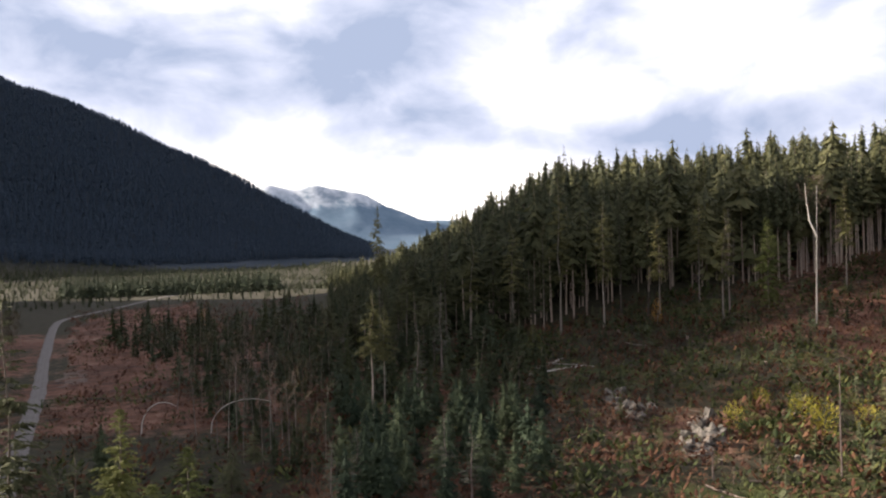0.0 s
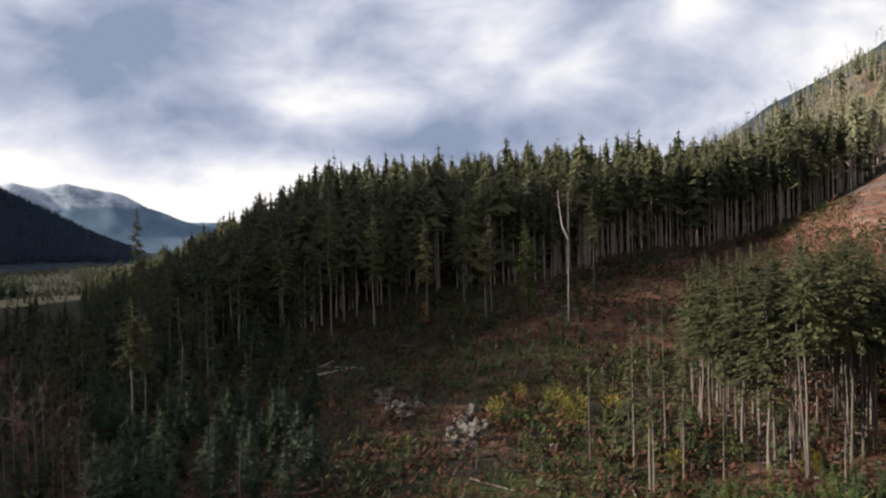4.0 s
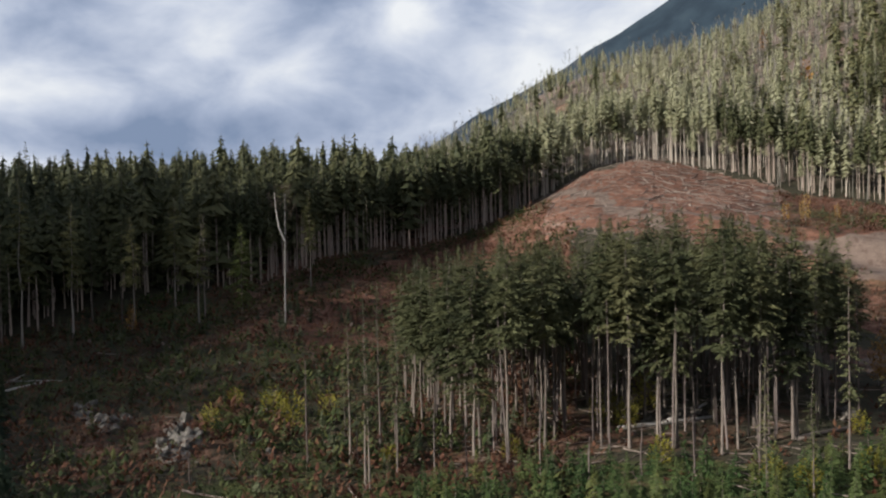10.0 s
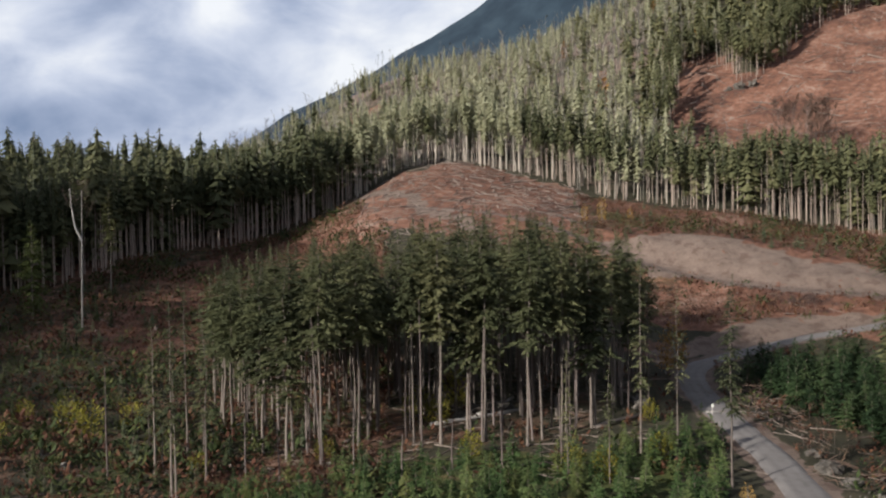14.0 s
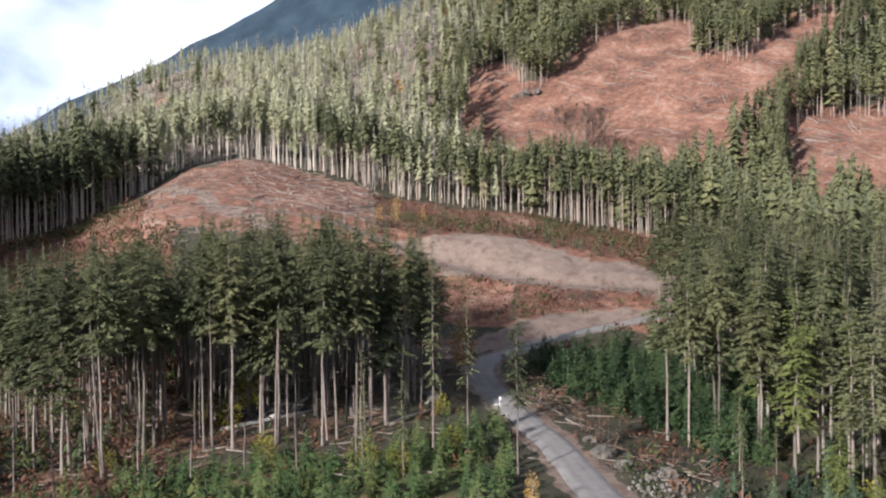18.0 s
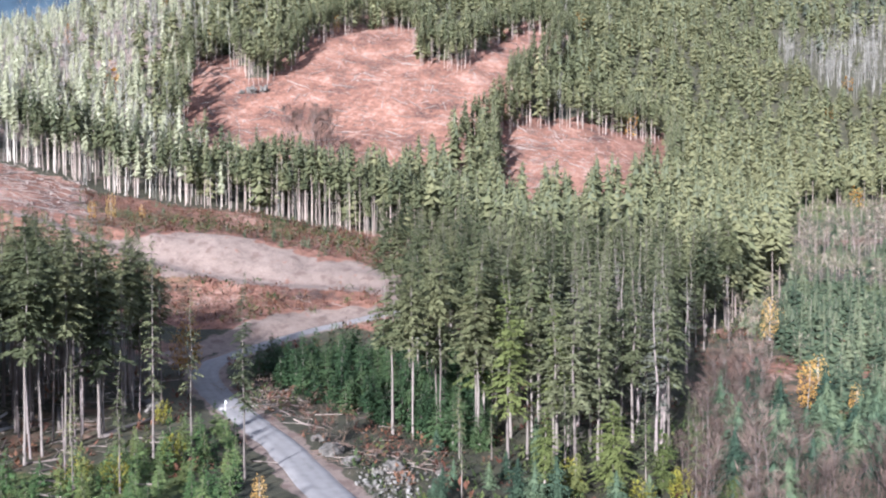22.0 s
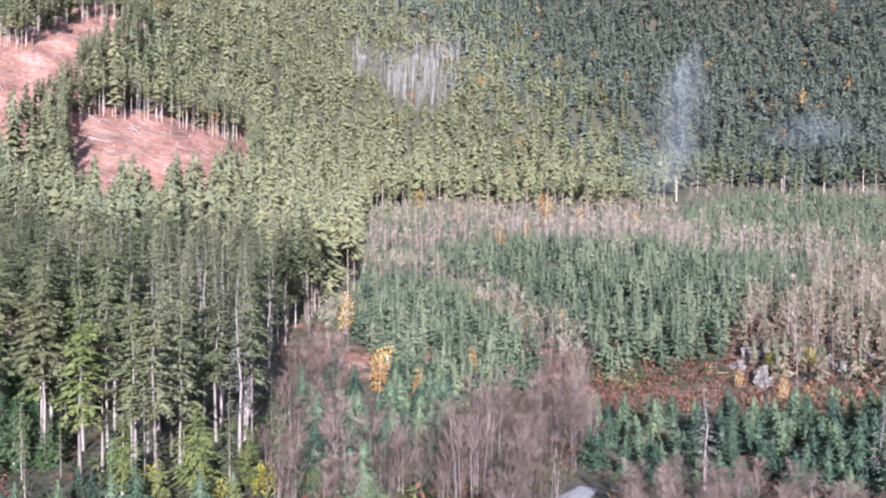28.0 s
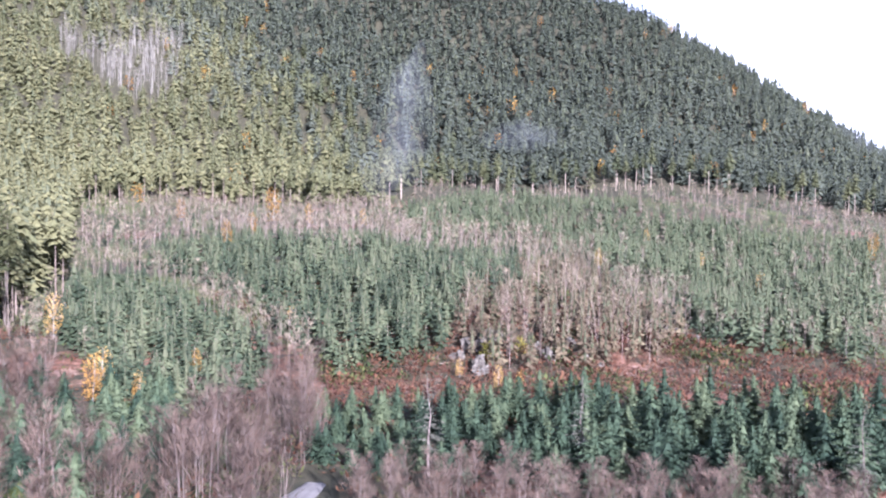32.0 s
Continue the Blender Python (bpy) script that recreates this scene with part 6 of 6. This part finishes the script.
    # small conifers on the clearing, bank and behind the saplings
    for b0, b1, d0, d1, sp, share, size in ((7, 40, 92, 235, 3.6, 0.36, 0.36), (64, 76, 248, 300, 4, 0.35, 0.35), (53, 66, 252, 300, 5, 0.15, 0.25), (-34, -8, 1000, 1230, 11, 0.6, 0.8), (-30, -8, 560, 1000, 9, 0.4, 0.5)):
        x, y = scatter(rng, b0, b1, d0, d1, sp)
        ok = ~old_forest(x, y)
        wob = vnoise(x, y, 25, 61, 3)
        for k in range(len(x)):
            if ok[k] and rng.random() < share + 0.9 * wob[k]:
                plant(dark if d1 < 250 and rng.random() < 0.7 else green, (YOUNG_NEAR if d1 < 250 else (YOUNG if d1 < 500 else YOUNG_FAR))[rng.integers(7)], rng, x[k], y[k], size * (0.5 + rng.random()), 1.0, 0.2 + 0.8 * rng.random())
    x, y = scatter(rng, -33, -27.4, 150, 360, 4.0)
    ok = near_line(x, y, ROADS[2][0])[0] > 7
    for k in np.nonzero(ok)[0]:
        plant(scrub, THIN[rng.integers(6)], rng, x[k], y[k], 0.8 + 0.4 * rng.random(), 1.1, rng.random())
    x, y = scatter(rng, -34, -7, 480, 1230, 9.0)
    ok = near_line(x, y, ROADS[2][0])[0] > 10
    for k in np.nonzero(ok)[0]:
        plant(dark, YOUNG_FAR[rng.integers(7)], rng, x[k], y[k], 0.4 + 0.5 * rng.random(), 0.8, 0.35 * rng.random())
    # bank of trees by the river, far over the field
    x, y = scatter(rng, -25, -12, 560, 640, 6)
    for k in range(len(x)):
        plant(green, YOUNG[rng.integers(7)], rng, x[k], y[k], 1.1 + 0.6 * rng.random(), 1.1, 0.15 * rng.random())
    tagged(new("young_conifers", green.mesh("young_conifers", (M_BARK_FAR, M_SPRUCE_FAR, M_CORE))), "dense young blue-green conifers covering slopes and knoll", "young trees", kind="stuff")
    tagged(new("young_hemlocks", dark.mesh("young_hemlocks", (M_BARK_FAR, M_HEMLOCK_SHADED, M_HEMLOCK_SHADED))), "young hemlocks crowding the foot of the hill, shade in their dark green", "young trees", kind="stuff")
    tagged(new("alder_thicket", twig.mesh("alder_thicket", (M_STEM_FAR, M_TWIG))), "leafless pinkish-brown alder thicket between the conifers", "thicket", kind="stuff")
    tagged(new("scrub_thicket", scrub.mesh("scrub_thicket", (M_STEM_FAR, M_SCRUB))), "olive-brown leafless scrub between dark young conifers", "thicket", kind="stuff")
    tagged(new("brown_conifers", brown.mesh("brown_conifers", (M_BARK_FAR, M_BROWN, M_CORE))), "olive and brown young trees on the rocky knoll", "young trees", kind="stuff")


grow_young()


def grow_shrubs():
    rng = np.random.default_rng(47)
    green, rust = Heap(), Heap()
    for b0, b1, d0, d1, sp, rusty, share in ((-12, 41, 90, 300, 1.9, 0.55, 0.9), (26, 62, 95, 175, 3.2, 0.65, 0.5), (53, 77, 190, 303, 2.1, 0.7, 0.85), (62, 77, 110, 200, 2.8, 0.75, 0.6),
                                             (92, 148, 140, 260, 2.8, 0.6, 0.65), (-24.8, -10, 180, 460, 4.0, 0.92, 0.9), (92, 148, 84, 140, 2.8, 0.7, 0.7), (112, 149, 140, 205, 1.8, 0.8, 0.95), (-30, -8, 60, 190, 2.6, 0.75, 0.8), (70, 112, 70, 150, 2.6, 0.25, 0.8)):
        x, y = scatter(rng, b0, b1, d0, d1, sp)
        bb, d, el = rise(x, y)
        wob = vnoise(x, y, 14, 71, 3)
        ok = ~old_forest(x, y) & ~inside(BANK, bb, d) & ~inside(LANDING, bb, d)
        for ln, zz, half in ROADS:
            ok &= near_line(x, y, ln)[0] > half + 1.5
        for k in range(len(x)):
            if not ok[k] or rng.random() > share:
                continue
            hp = rust if rng.random() < rusty - 1.2 * wob[k] else green
            plant(hp, (NOSTEM, SHRUBS[rng.integers(6)]), rng, x[k], y[k], (0.7 + 1.0 * rng.random() + 0.6 * (wob[k] > 0.08)) * (1.1 if b1 == 41 else 1.0), 0.8 + 0.6 * rng.random(), rng.random())
    # leafless rusty brush
    brush = Heap()
    for b0, b1, d0, d1, sp, share in ((-10, 30, 92, 215, 2.9, 0.6), (26, 40, 160, 290, 3.0, 0.6), (53, 77, 192, 224, 1.7, 0.8), (53, 77, 240, 300, 2.0, 0.75), (63, 70, 110, 160, 2.2, 0.5), (-20, -4, 85, 200, 3.2, 0.6), (116, 149, 140, 215, 2.6, 0.6), (59, 84, 345, 640, 6.5, 0.3), (92, 112, 160, 240, 3.0, 0.4)):
        x, y = scatter(rng, b0, b1, d0, d1, sp)
        bb, d, el = rise(x, y)
        wob = vnoise(x, y, 18, 73, 3)
        ok = ~old_forest(x, y) & ~inside(BANK, bb, d) & ~inside(LANDING, bb, d)
        for ln, zz, half in ROADS:
            ok &= near_line(x, y, ln)[0] > half + 2.0
        for k in np.nonzero(ok)[0]:
            if rng.random() < share + 1.3 * wob[k]:
                plant(brush, BRUSH[rng.integers(6)], rng, x[k], y[k], 0.45 + 0.6 * rng.random(), 0.9 + 0.4 * rng.random(), rng.random())
    tagged(new("rusty_brush", brush.mesh("rusty_brush", (M_STEM_FAR, M_BRUSH))), "leafless rust-brown brush over the cleared slopes and banks", "brush", kind="stuff")
    tagged(new("green_shrubs", green.mesh("green_shrubs", (M_SHRUB, M_SHRUB))), "low yellow-green salal and shrubs on the cleared slopes", "shrubs", kind="stuff")
    tagged(new("bracken", rust.mesh("bracken", (M_RUST, M_RUST))), "rust-red dead bracken and brush on the cleared slopes", "bracken", kind="stuff")


grow_shrubs()


def log_arrays(rng, length, r):
    zs = np.linspace(0, length, 4)
    pts = np.stack([zs, np.cumsum(rng.normal(0, 0.02 * length, 4)), r * 0.6 + rng.normal(0, 0.03, 4)], 1)
    v, f = tube(pts, r * (1 - 0.45 * zs / length), 5)
    ends = np.array([pts[0], pts[-1]])
    n = len(v)
    caps = [(n, k, (k + 1) % 5) for k in range(5)] + [(n + 1, n - 5 + (k + 1) % 5, n - 5 + k) for k in range(5)]
    return np.concatenate([v, ends]), np.concatenate([f, np.array(caps)])


def litter():
    """Logging slash: sticks and logs lying over the cuts."""
    rng = np.random.default_rng(53)
    heap = Heap()
    kinds = [log_arrays(rng, 5.0, 0.13) for _ in range(6)]
    for b0, b1, d0, d1, sp, share, size in ((39, 54, 236, 336, 1.6, 0.75, 0.8), (58, 84, 345, 640, 2.7, 0.6, 0.85), (58, 84, 345, 640, 7.5, 0.7, 2.0), (79, 91, 345, 470, 7, 0.7, 1.7), (39, 54, 236, 336, 6, 0.5, 1.5), (79, 91, 345, 470, 3.6, 0.5, 0.9), (30, 58, 98, 160, 2.1, 0.75, 0.7), (0, 26, 100, 215, 6, 0.4, 1.1),
                                            (62, 72, 100, 170, 3.4, 0.5, 0.8), (63.6, 67.6, 122, 150, 1.5, 0.9, 0.7), (68, 76, 92, 112, 2.0, 0.6, 0.6), (120, 142, 168, 215, 3.0, 0.5, 0.6), (56, 72, 196, 222, 3.4, 0.5, 0.7), (54, 74, 222, 246, 6, 0.35, 0.4), (37, 45, 560, 900, 9, 0.5, 1.5)):
        x, y = scatter(rng, b0, b1, d0, d1, sp)
        bb, d, el = rise(x, y)
        ok = np.ones(len(x), bool) if d1 < 250 else ~old_forest(x, y)
        for ln, zz, half in ROADS[:2]:
            ok &= near_line(x, y, ln)[0] > half + 2
        for k in range(len(x)):
            if not ok[k] or rng.random() > share:
                continue
            v, f = kinds[rng.integers(6)]
            s = size * (0.4 + 0.9 * rng.random() ** 2)
            w = v * s
            a = rng.random() * 6.283
            ex, ey = x[k] + math.cos(a) * 5 * s, y[k] + math.sin(a) * 5 * s
            z0, z1 = height_at(np.array([x[k], ex]), np.array([y[k], ey]))
            lift = w[:, 0] / (5 * s) * (z1 - z0)
            w = turned(w, x[k], y[k], z0 + 0.05, 1.0, a)
            w[:, 2] += lift
            heap.add(w, f, np.zeros(len(f), int), rng.random())
    tagged(new("logging_slash", heap.mesh("logging_slash", (M_LOG,))), "grey-brown broken branches and sticks left from logging", "slash", kind="stuff")


litter()


def stumps():
    """Cut stumps with pale tops over the logged ground."""
    rng = np.random.default_rng(67)
    heap = Heap()
    v0, f0 = tube(np.array([[0, 0, -0.3], [0, 0, 0.35], [0, 0, 0.6]]), np.array([0.42, 0.32, 0.30]), 7)
    top = np.concatenate([v0[-7:], [[0, 0, 0.62]]])
    cap = np.array([(7, k, (k + 1) % 7) for k in range(7)])
    for b0, b1, d0, d1, sp, share in ((39, 54, 238, 334, 6.5, 0.6), (58, 84, 345, 640, 8.5, 0.6), (79, 91, 345, 470, 8, 0.6), (8, 40, 100, 260, 10, 0.4), (30, 58, 98, 130, 9, 0.4), (37, 45, 560, 900, 14, 0.6)):
        x, y = scatter(rng, b0, b1, d0, d1, sp)
        ok = ~old_forest(x, y) & (near_line(x, y, ROADS[0][0])[0] > 5)
        for k in np.nonzero(ok)[0]:
            if rng.random() > share:
                continue
            s = 0.55 + 0.6 * rng.random()
            z = float(height_at(x[k], y[k])[0])
            v = np.concatenate([turned(v0, x[k], y[k], z, s, 0.0), turned(top, x[k], y[k], z, s, 0.0)])
            heap.add(v, np.concatenate([f0, cap + len(v0)]), np.concatenate([np.zeros(len(f0), int), np.ones(7, int)]), rng.random())
    tagged(new("stumps", heap.mesh("stumps", (M_LOG, M_PALE_FAR))), "grey tree stumps with pale sawn tops", "stumps", kind="stuff")


stumps()

# larger logs that can be told apart
rng = np.random.default_rng(59)
for b, d, length, r, turn in ((-0.3, 172, 9, 0.28, 10), (3.4, 163, 15, 0.35, 25), (4.6, 170, 10, 0.3, 50), (5.6, 174, 9, 0.25, -30), (43.5, 118, 14, 0.4, -20), (46.5, 122, 11, 0.35, 15), (54.4, 116, 12, 0.4, -5), (38.0, 113, 10, 0.3, 30),
                              (65.0, 132, 9, 0.25, 140), (65.6, 130, 8, 0.22, 120), (66.2, 135, 9, 0.25, 155), (75.5, 100, 8, 0.3, -15), (29.0, 120, 12, 0.3, 20), (51.8, 121, 10, 0.3, 40)):
    x, y = at(b, d)
    v, f = log_arrays(rng, length, r)
    me = build_mesh("log", v, f, (M_PALE if rng.random() < 0.5 else M_BARK,))
    ob = tagged(new("log", me), "fallen weathered log lying on the cut slope", "log", "fallen logs")
    ex, ey = x + math.cos(radians(turn)) * length, y + math.sin(radians(turn)) * length
    z0, z1 = height_at(np.array([x, ex]), np.array([y, ey]))
    ob.matrix_basis = Matrix.Translation((x, y, z0)) @ Euler((0, -math.atan2(z1 - z0, length), radians(turn))).to_matrix().to_4x4()


def rock_mesh(seed, size, rough=0.5, level=3, rock=M_ROCK_BROWN):
    bm = bmesh.new()
    bmesh.ops.create_icosphere(bm, subdivisions=level, radius=1.0)
    off = Vector((seed * 3.7, seed * 1.3, seed * 5.1))
    for v in bm.verts:
        p = v.co.copy()
        k = 1 + rough * noise.noise(p * 1.1 + off) + 0.5 * rough * noise.noise(p * 2.7 + off)
        chunk = noise.cell(p * 2.1 + off) * 0.45 * rough
        v.co = Vector((p.x * size[0], p.y * size[1], p.z * size[2])) * (k + chunk)
    me = bpy.data.meshes.new("boulder")
    bm.to_mesh(me)
    bm.free()
    me.materials.append(rock)
    return me


def outcrop(label, pieces, rock=M_ROCK_BROWN):
    """Exposed bedrock: an empty with its blocks."""
    bx, by = at(pieces[0][0], pieces[0][1])
    bz = float(height_at(bx, by)[0])
    root = tagged(new("rock_outcrop"), label, "rock", "rock outcrops")
    root.location = (bx, by, bz)
    for k, (b, d, w, dp, h) in enumerate(pieces):
        x, y = at(b, d)
        ob = new("block", rock_mesh(b + k, (w, dp, h), 0.85, 3, rock))
        ob.parent = root
        ob.location = (x - bx, y - by, float(height_at(x, y)[0]) - bz + h * 0.15)
        ob.rotation_euler = (0.25, 0.2 * (k % 3 - 1), b * 1.7 + k)


outcrop("pale grey bedrock outcrop broken by bracken", ((10.3, 136, 1.9, 1.6, 1.1), (9.6, 140, 1.2, 1.0, 1.4), (10.9, 133, 1.5, 1.3, 0.9), (11.2, 138, 0.9, 0.9, 0.7), (9.2, 145, 1.1, 1.0, 1.3), (12.0, 141, 0.7, 0.6, 0.6), (10.0, 148, 1.0, 0.8, 1.2)), M_ROCK)
outcrop("light streaked bedrock outcrop on the cut slope", ((15.2, 117, 2.0, 1.6, 1.3), (14.6, 114, 1.6, 1.4, 1.0), (15.8, 121, 1.3, 1.1, 1.2), (14.9, 125, 1.0, 1.0, 1.3), (16.2, 117, 0.8, 0.8, 0.7), (19.5, 118, 0.7, 0.5, 0.9), (20.8, 113, 0.6, 0.5, 0.5), (15.4, 130, 1.2, 1.0, 1.5), (14.3, 119, 1.3, 1.1, 1.2)), M_ROCK)
outcrop("white boulder and broken rock at the knoll's foot", ((123.4, 172, 2.5, 1.9, 2.0), (121.9, 179, 1.4, 1.1, 1.0), (124.5, 180, 0.9, 0.8, 0.8), (122.8, 183, 2.0, 1.5, 2.2), (123.9, 187, 1.7, 1.4, 2.2)))
outcrop("grey rock ledge under the knoll's trees", ((127.8, 180, 1.2, 1.0, 1.5), (128.6, 183, 0.9, 0.8, 1.1), (127.0, 185, 0.8, 0.7, 0.9), (130.3, 178, 1.0, 0.9, 1.5), (131.2, 177, 0.8, 0.7, 1.0), (129.3, 190, 1.1, 1.0, 1.0)))
outcrop("broken grey rock spilling from the cut knoll", ((137.2, 205, 1.6, 1.4, 1.1), (138.0, 209, 1.3, 1.1, 1.0), (136.2, 210, 1.5, 1.2, 1.2), (138.8, 203, 0.9, 0.9, 0.6), (135.4, 214, 1.2, 1.0, 1.0), (139.6, 206, 0.8, 0.7, 0.5)))
outcrop("bare rock knob in the upper cut", ((63.5, 470, 3.0, 2.5, 2.6), (64.3, 474, 2.4, 2.2, 2.0), (62.9, 468, 1.6, 1.6, 1.4)))
outcrop("grey stone hump among the stand's trunks", ((47.0, 124, 2.4, 1.6, 1.1), (48.2, 126, 1.6, 1.4, 0.9), (45.6, 122, 1.2, 1.1, 0.7)))
outcrop("small mossy rock at the hill's edge", ((17.2, 206, 1.4, 1.2, 1.0), (17.7, 208, 0.9, 0.8, 0.6)))

# heaps of torn branches
BRANCH = [build_mesh("branch", *log_arrays(np.random.default_rng(70 + k), 4.2, 0.055), (M_TORN,), tint=np.full(22, 0.3 + 0.12 * k)) for k in range(5)]
for b, d, wide, high, count in ((63.5, 140, 4.5, 2.2, 46), (65.2, 131, 4.0, 1.6, 34), (69.6, 106, 4.5, 1.5, 36), (73.5, 104, 3.5, 1.2, 26), (41.0, 268, 5.0, 1.6, 30)):
    bx, by = at(b, d)
    heap = tagged(new("slash_pile"), "heap of torn reddish-brown branches beside the road" if d < 200 else "heap of grey logging debris on the landing", "branch pile", "branch piles")
    heap.location = (bx, by, float(height_at(bx, by)[0]))
    for k in range(count):
        r, a = wide * math.sqrt(rng.random()), rng.random() * 6.283
        x, y = bx + r * math.cos(a), by + r * math.sin(a)
        ob = new("branch", BRANCH[rng.integers(5)])
        ob.parent = heap
        ob.location = (x - bx, y - by, float(height_at(x, y)[0]) - heap.location.z + high * (1 - (r / wide) ** 2) * rng.random())
        ob.rotation_euler = (rng.normal(0, 0.2), rng.normal(-0.1, 0.3), rng.random() * 6.283)
        ob.scale = (0.35 + 0.5 * rng.random(),) * 3

# rubble beside the road
rng = np.random.default_rng(61)
PEBBLES = [rock_mesh(k * 1.9 + 0.3, (0.5, 0.42, 0.34), 0.5, 1, M_ROCK if k % 2 else M_ROCK_BROWN) for k in range(6)]
pile = tagged(new("rubble_pile"), "heap of pale broken stones beside the gravel road", "rubble")
px0, py0 = at(71.5, 93)
pile.location = (px0, py0, float(height_at(px0, py0)[0]))
for k in range(230):
    b, d = 71.8 + rng.normal(0, 1.5), 92 + rng.normal(0, 5.5)
    x, y = at(b, d)
    if near_line(np.array([x]), np.array([y]), ROADS[0][0])[0][0] < 3.6:
        continue
    ob = new("stone", PEBBLES[rng.integers(6)])
    ob.parent = pile
    ob.location = (x - px0, y - py0, float(height_at(x, y)[0]) - pile.location.z + 0.05 + 0.2 * rng.random())
    s = 0.25 + 0.6 * rng.random() ** 2
    ob.scale = (s, s, s)
    ob.rotation_euler = (rng.random() * 3, rng.random() * 3, rng.random() * 6)
for b, d, s in ((68.5, 108, 1.9), (69.8, 103, 1.2), (72.6, 101, 1.5), (67.6, 114, 1.1), (57.4, 128, 1.6), (56.8, 131, 1.2)):
    x, y = at(b, d)
    ob = tagged(new("boulder", rock_mesh(b, (s, s * 0.8, s * 0.5), 0.45)), "rounded pale boulder at the roadside", "boulder", "roadside boulders")
    ob.location = (x, y, float(height_at(x, y)[0]) + s * 0.12)

# marker post by the road
x, y = at(61.75, 127.5)
post = tagged(new("marker_post"), "short white road marker on a thin post", "marker")
post.location = (x, y, float(height_at(x, y)[0]))
g = Mat("white painted board", 0.5)
g.base(g.ramp(g.noise(6, 3), (0.3, (0.44, 0.44, 0.40)), (0.7, (0.60, 0.60, 0.55))))
bm = bmesh.new()
bmesh.ops.create_cube(bm, size=1.0)
bmesh.ops.scale(bm, vec=(0.32, 0.05, 0.34), verts=bm.verts)
bmesh.ops.bevel(bm, geom=bm.edges[:], offset=0.02, segments=2, affect="EDGES")
bmesh.ops.translate(bm, vec=(0, 0, 1.35), verts=bm.verts)
me = bpy.data.meshes.new("board")
bm.to_mesh(me)
bm.free()
me.materials.append(g.mat)
ob = new("board", me)
ob.parent = post
ob.rotation_euler = (0, 0, radians(-61))
part("pole", tube(np.array([[0, 0.06, -0.1], [0, 0.06, 1.6]]), np.array([0.05, 0.05]), 8), M_PALE, post)

# ---- far mountains ----


def ridge(name, label, b0, b1, dist, depth, crest, rough, material):
    """A mountain: a crest line over a span of bearings, falling to front and back."""
    nb_, nd = 120, 40
    verts = []
    for i in range(nb_):
        b = b0 + (b1 - b0) * i / (nb_ - 1)
        for j in range(nd):
            u = j / (nd - 1) * 2 - 1
            d = dist + depth * u
            x, y = at(b, d)
            h = np.interp(b, crest[0::2], crest[1::2])
            prof = (1 - abs(u)) ** 0.9
            z = h * prof + rough * float(vnoise(x, y, 380, 77, 5)) * (0.3 + prof)
            verts.append((x, y, z - 25 * (1 - prof)))
    i, j = np.meshgrid(np.arange(nb_ - 1), np.arange(nd - 1), indexing="ij")
    faces = np.stack([i * nd + j, i * nd + j + 1, (i + 1) * nd + j + 1, (i + 1) * nd + j], -1).reshape(-1, 4)
    return tagged(new(name, build_mesh(name, verts, faces, (material,))), label, "mountain", kind="structure")


ridge("mountain", "forested mountain ridge rising behind the slope, haze and shade in its dark blue", 27, 62, 1900, 650, (27, 120, 31, 215, 32.5, 248, 34.5, 300, 37.5, 350, 40.5, 397, 42, 428, 44, 455, 47, 514, 55, 720, 62, 760), 30, M_HAZE_HILL)
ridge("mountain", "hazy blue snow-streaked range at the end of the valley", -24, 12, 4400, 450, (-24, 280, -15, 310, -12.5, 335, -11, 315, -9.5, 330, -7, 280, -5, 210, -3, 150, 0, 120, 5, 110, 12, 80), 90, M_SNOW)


# ---- mist ----
g = Mat("thin white mist", 1.0)
g.base((0.75, 0.78, 0.82))
fade = g.n.new("ShaderNodeBsdfTransparent")
blend = g.n.new("ShaderNodeMixShader")
g.put(g.math("MULTIPLY", g.ramp(g.noise(0.025, 4, 0.5), (0.25, 0.0), (0.85, 1.0)), 0.027), blend.inputs[0])
g.l.new(fade.outputs[0], blend.inputs[1])
glow = g.n.new("ShaderNodeBsdfTranslucent")
glow.inputs[0].default_value = (0.75, 0.78, 0.82, 1)
both = g.n.new("ShaderNodeMixShader")
both.inputs[0].default_value = 0.5
g.l.new(g.p.outputs[0], both.inputs[1])
g.l.new(glow.outputs[0], both.inputs[2])
g.l.new(both.outputs[0], blend.inputs[2])
g.l.new(blend.outputs[0], g.n["Material Output"].inputs[0])
M_MIST = g.mat


def mist(label, b, el, d, wide, tall, lean):
    """A drifting wisp: ragged shells one inside the other."""
    bm = bmesh.new()
    cx, cy = at(b, d)
    z0 = 30 + d * math.tan(radians(el))
    for k, share in enumerate((1.0, 0.72, 0.45)):
        lump = bmesh.ops.create_icosphere(bm, subdivisions=4, radius=1.0)["verts"]
        for v in lump:
            p = v.co.copy()
            q = share * (1 + 0.55 * noise.noise(p * 1.4 + Vector((d * 0.1, k * 0.15, 0))) + 0.25 * noise.noise(p * 3.5 + Vector((d * 0.1, 0, k * 0.2))))
            narrow = 1 - 0.45 * p.z
            x, y = at(b + lean * p.z * share, d)
            v.co = Vector((p.x * wide * q * narrow + x, p.y * wide * q * narrow + y, p.z * tall * (0.6 + 0.4 * q) + z0))
    me = bpy.data.meshes.new("mist")
    bm.to_mesh(me)
    bm.free()
    me.polygons.foreach_set("use_smooth", np.full(len(me.polygons), True))
    me.materials.append(M_MIST)
    ob = tagged(new("mist", me), label, "mist", kind="stuff")
    ob.visible_shadow = False
    return ob


mist("thin white mist rising from the forest", 117.9, 6.4, 545, 19, 46, 1.1)
mist("faint wisp of mist above the trees", 125.6, 5.7, 590, 22, 11, 0.5)
mist("bank of mist sliding off the ridge", 147.0, 5.2, 1150, 60, 24, -1.5)
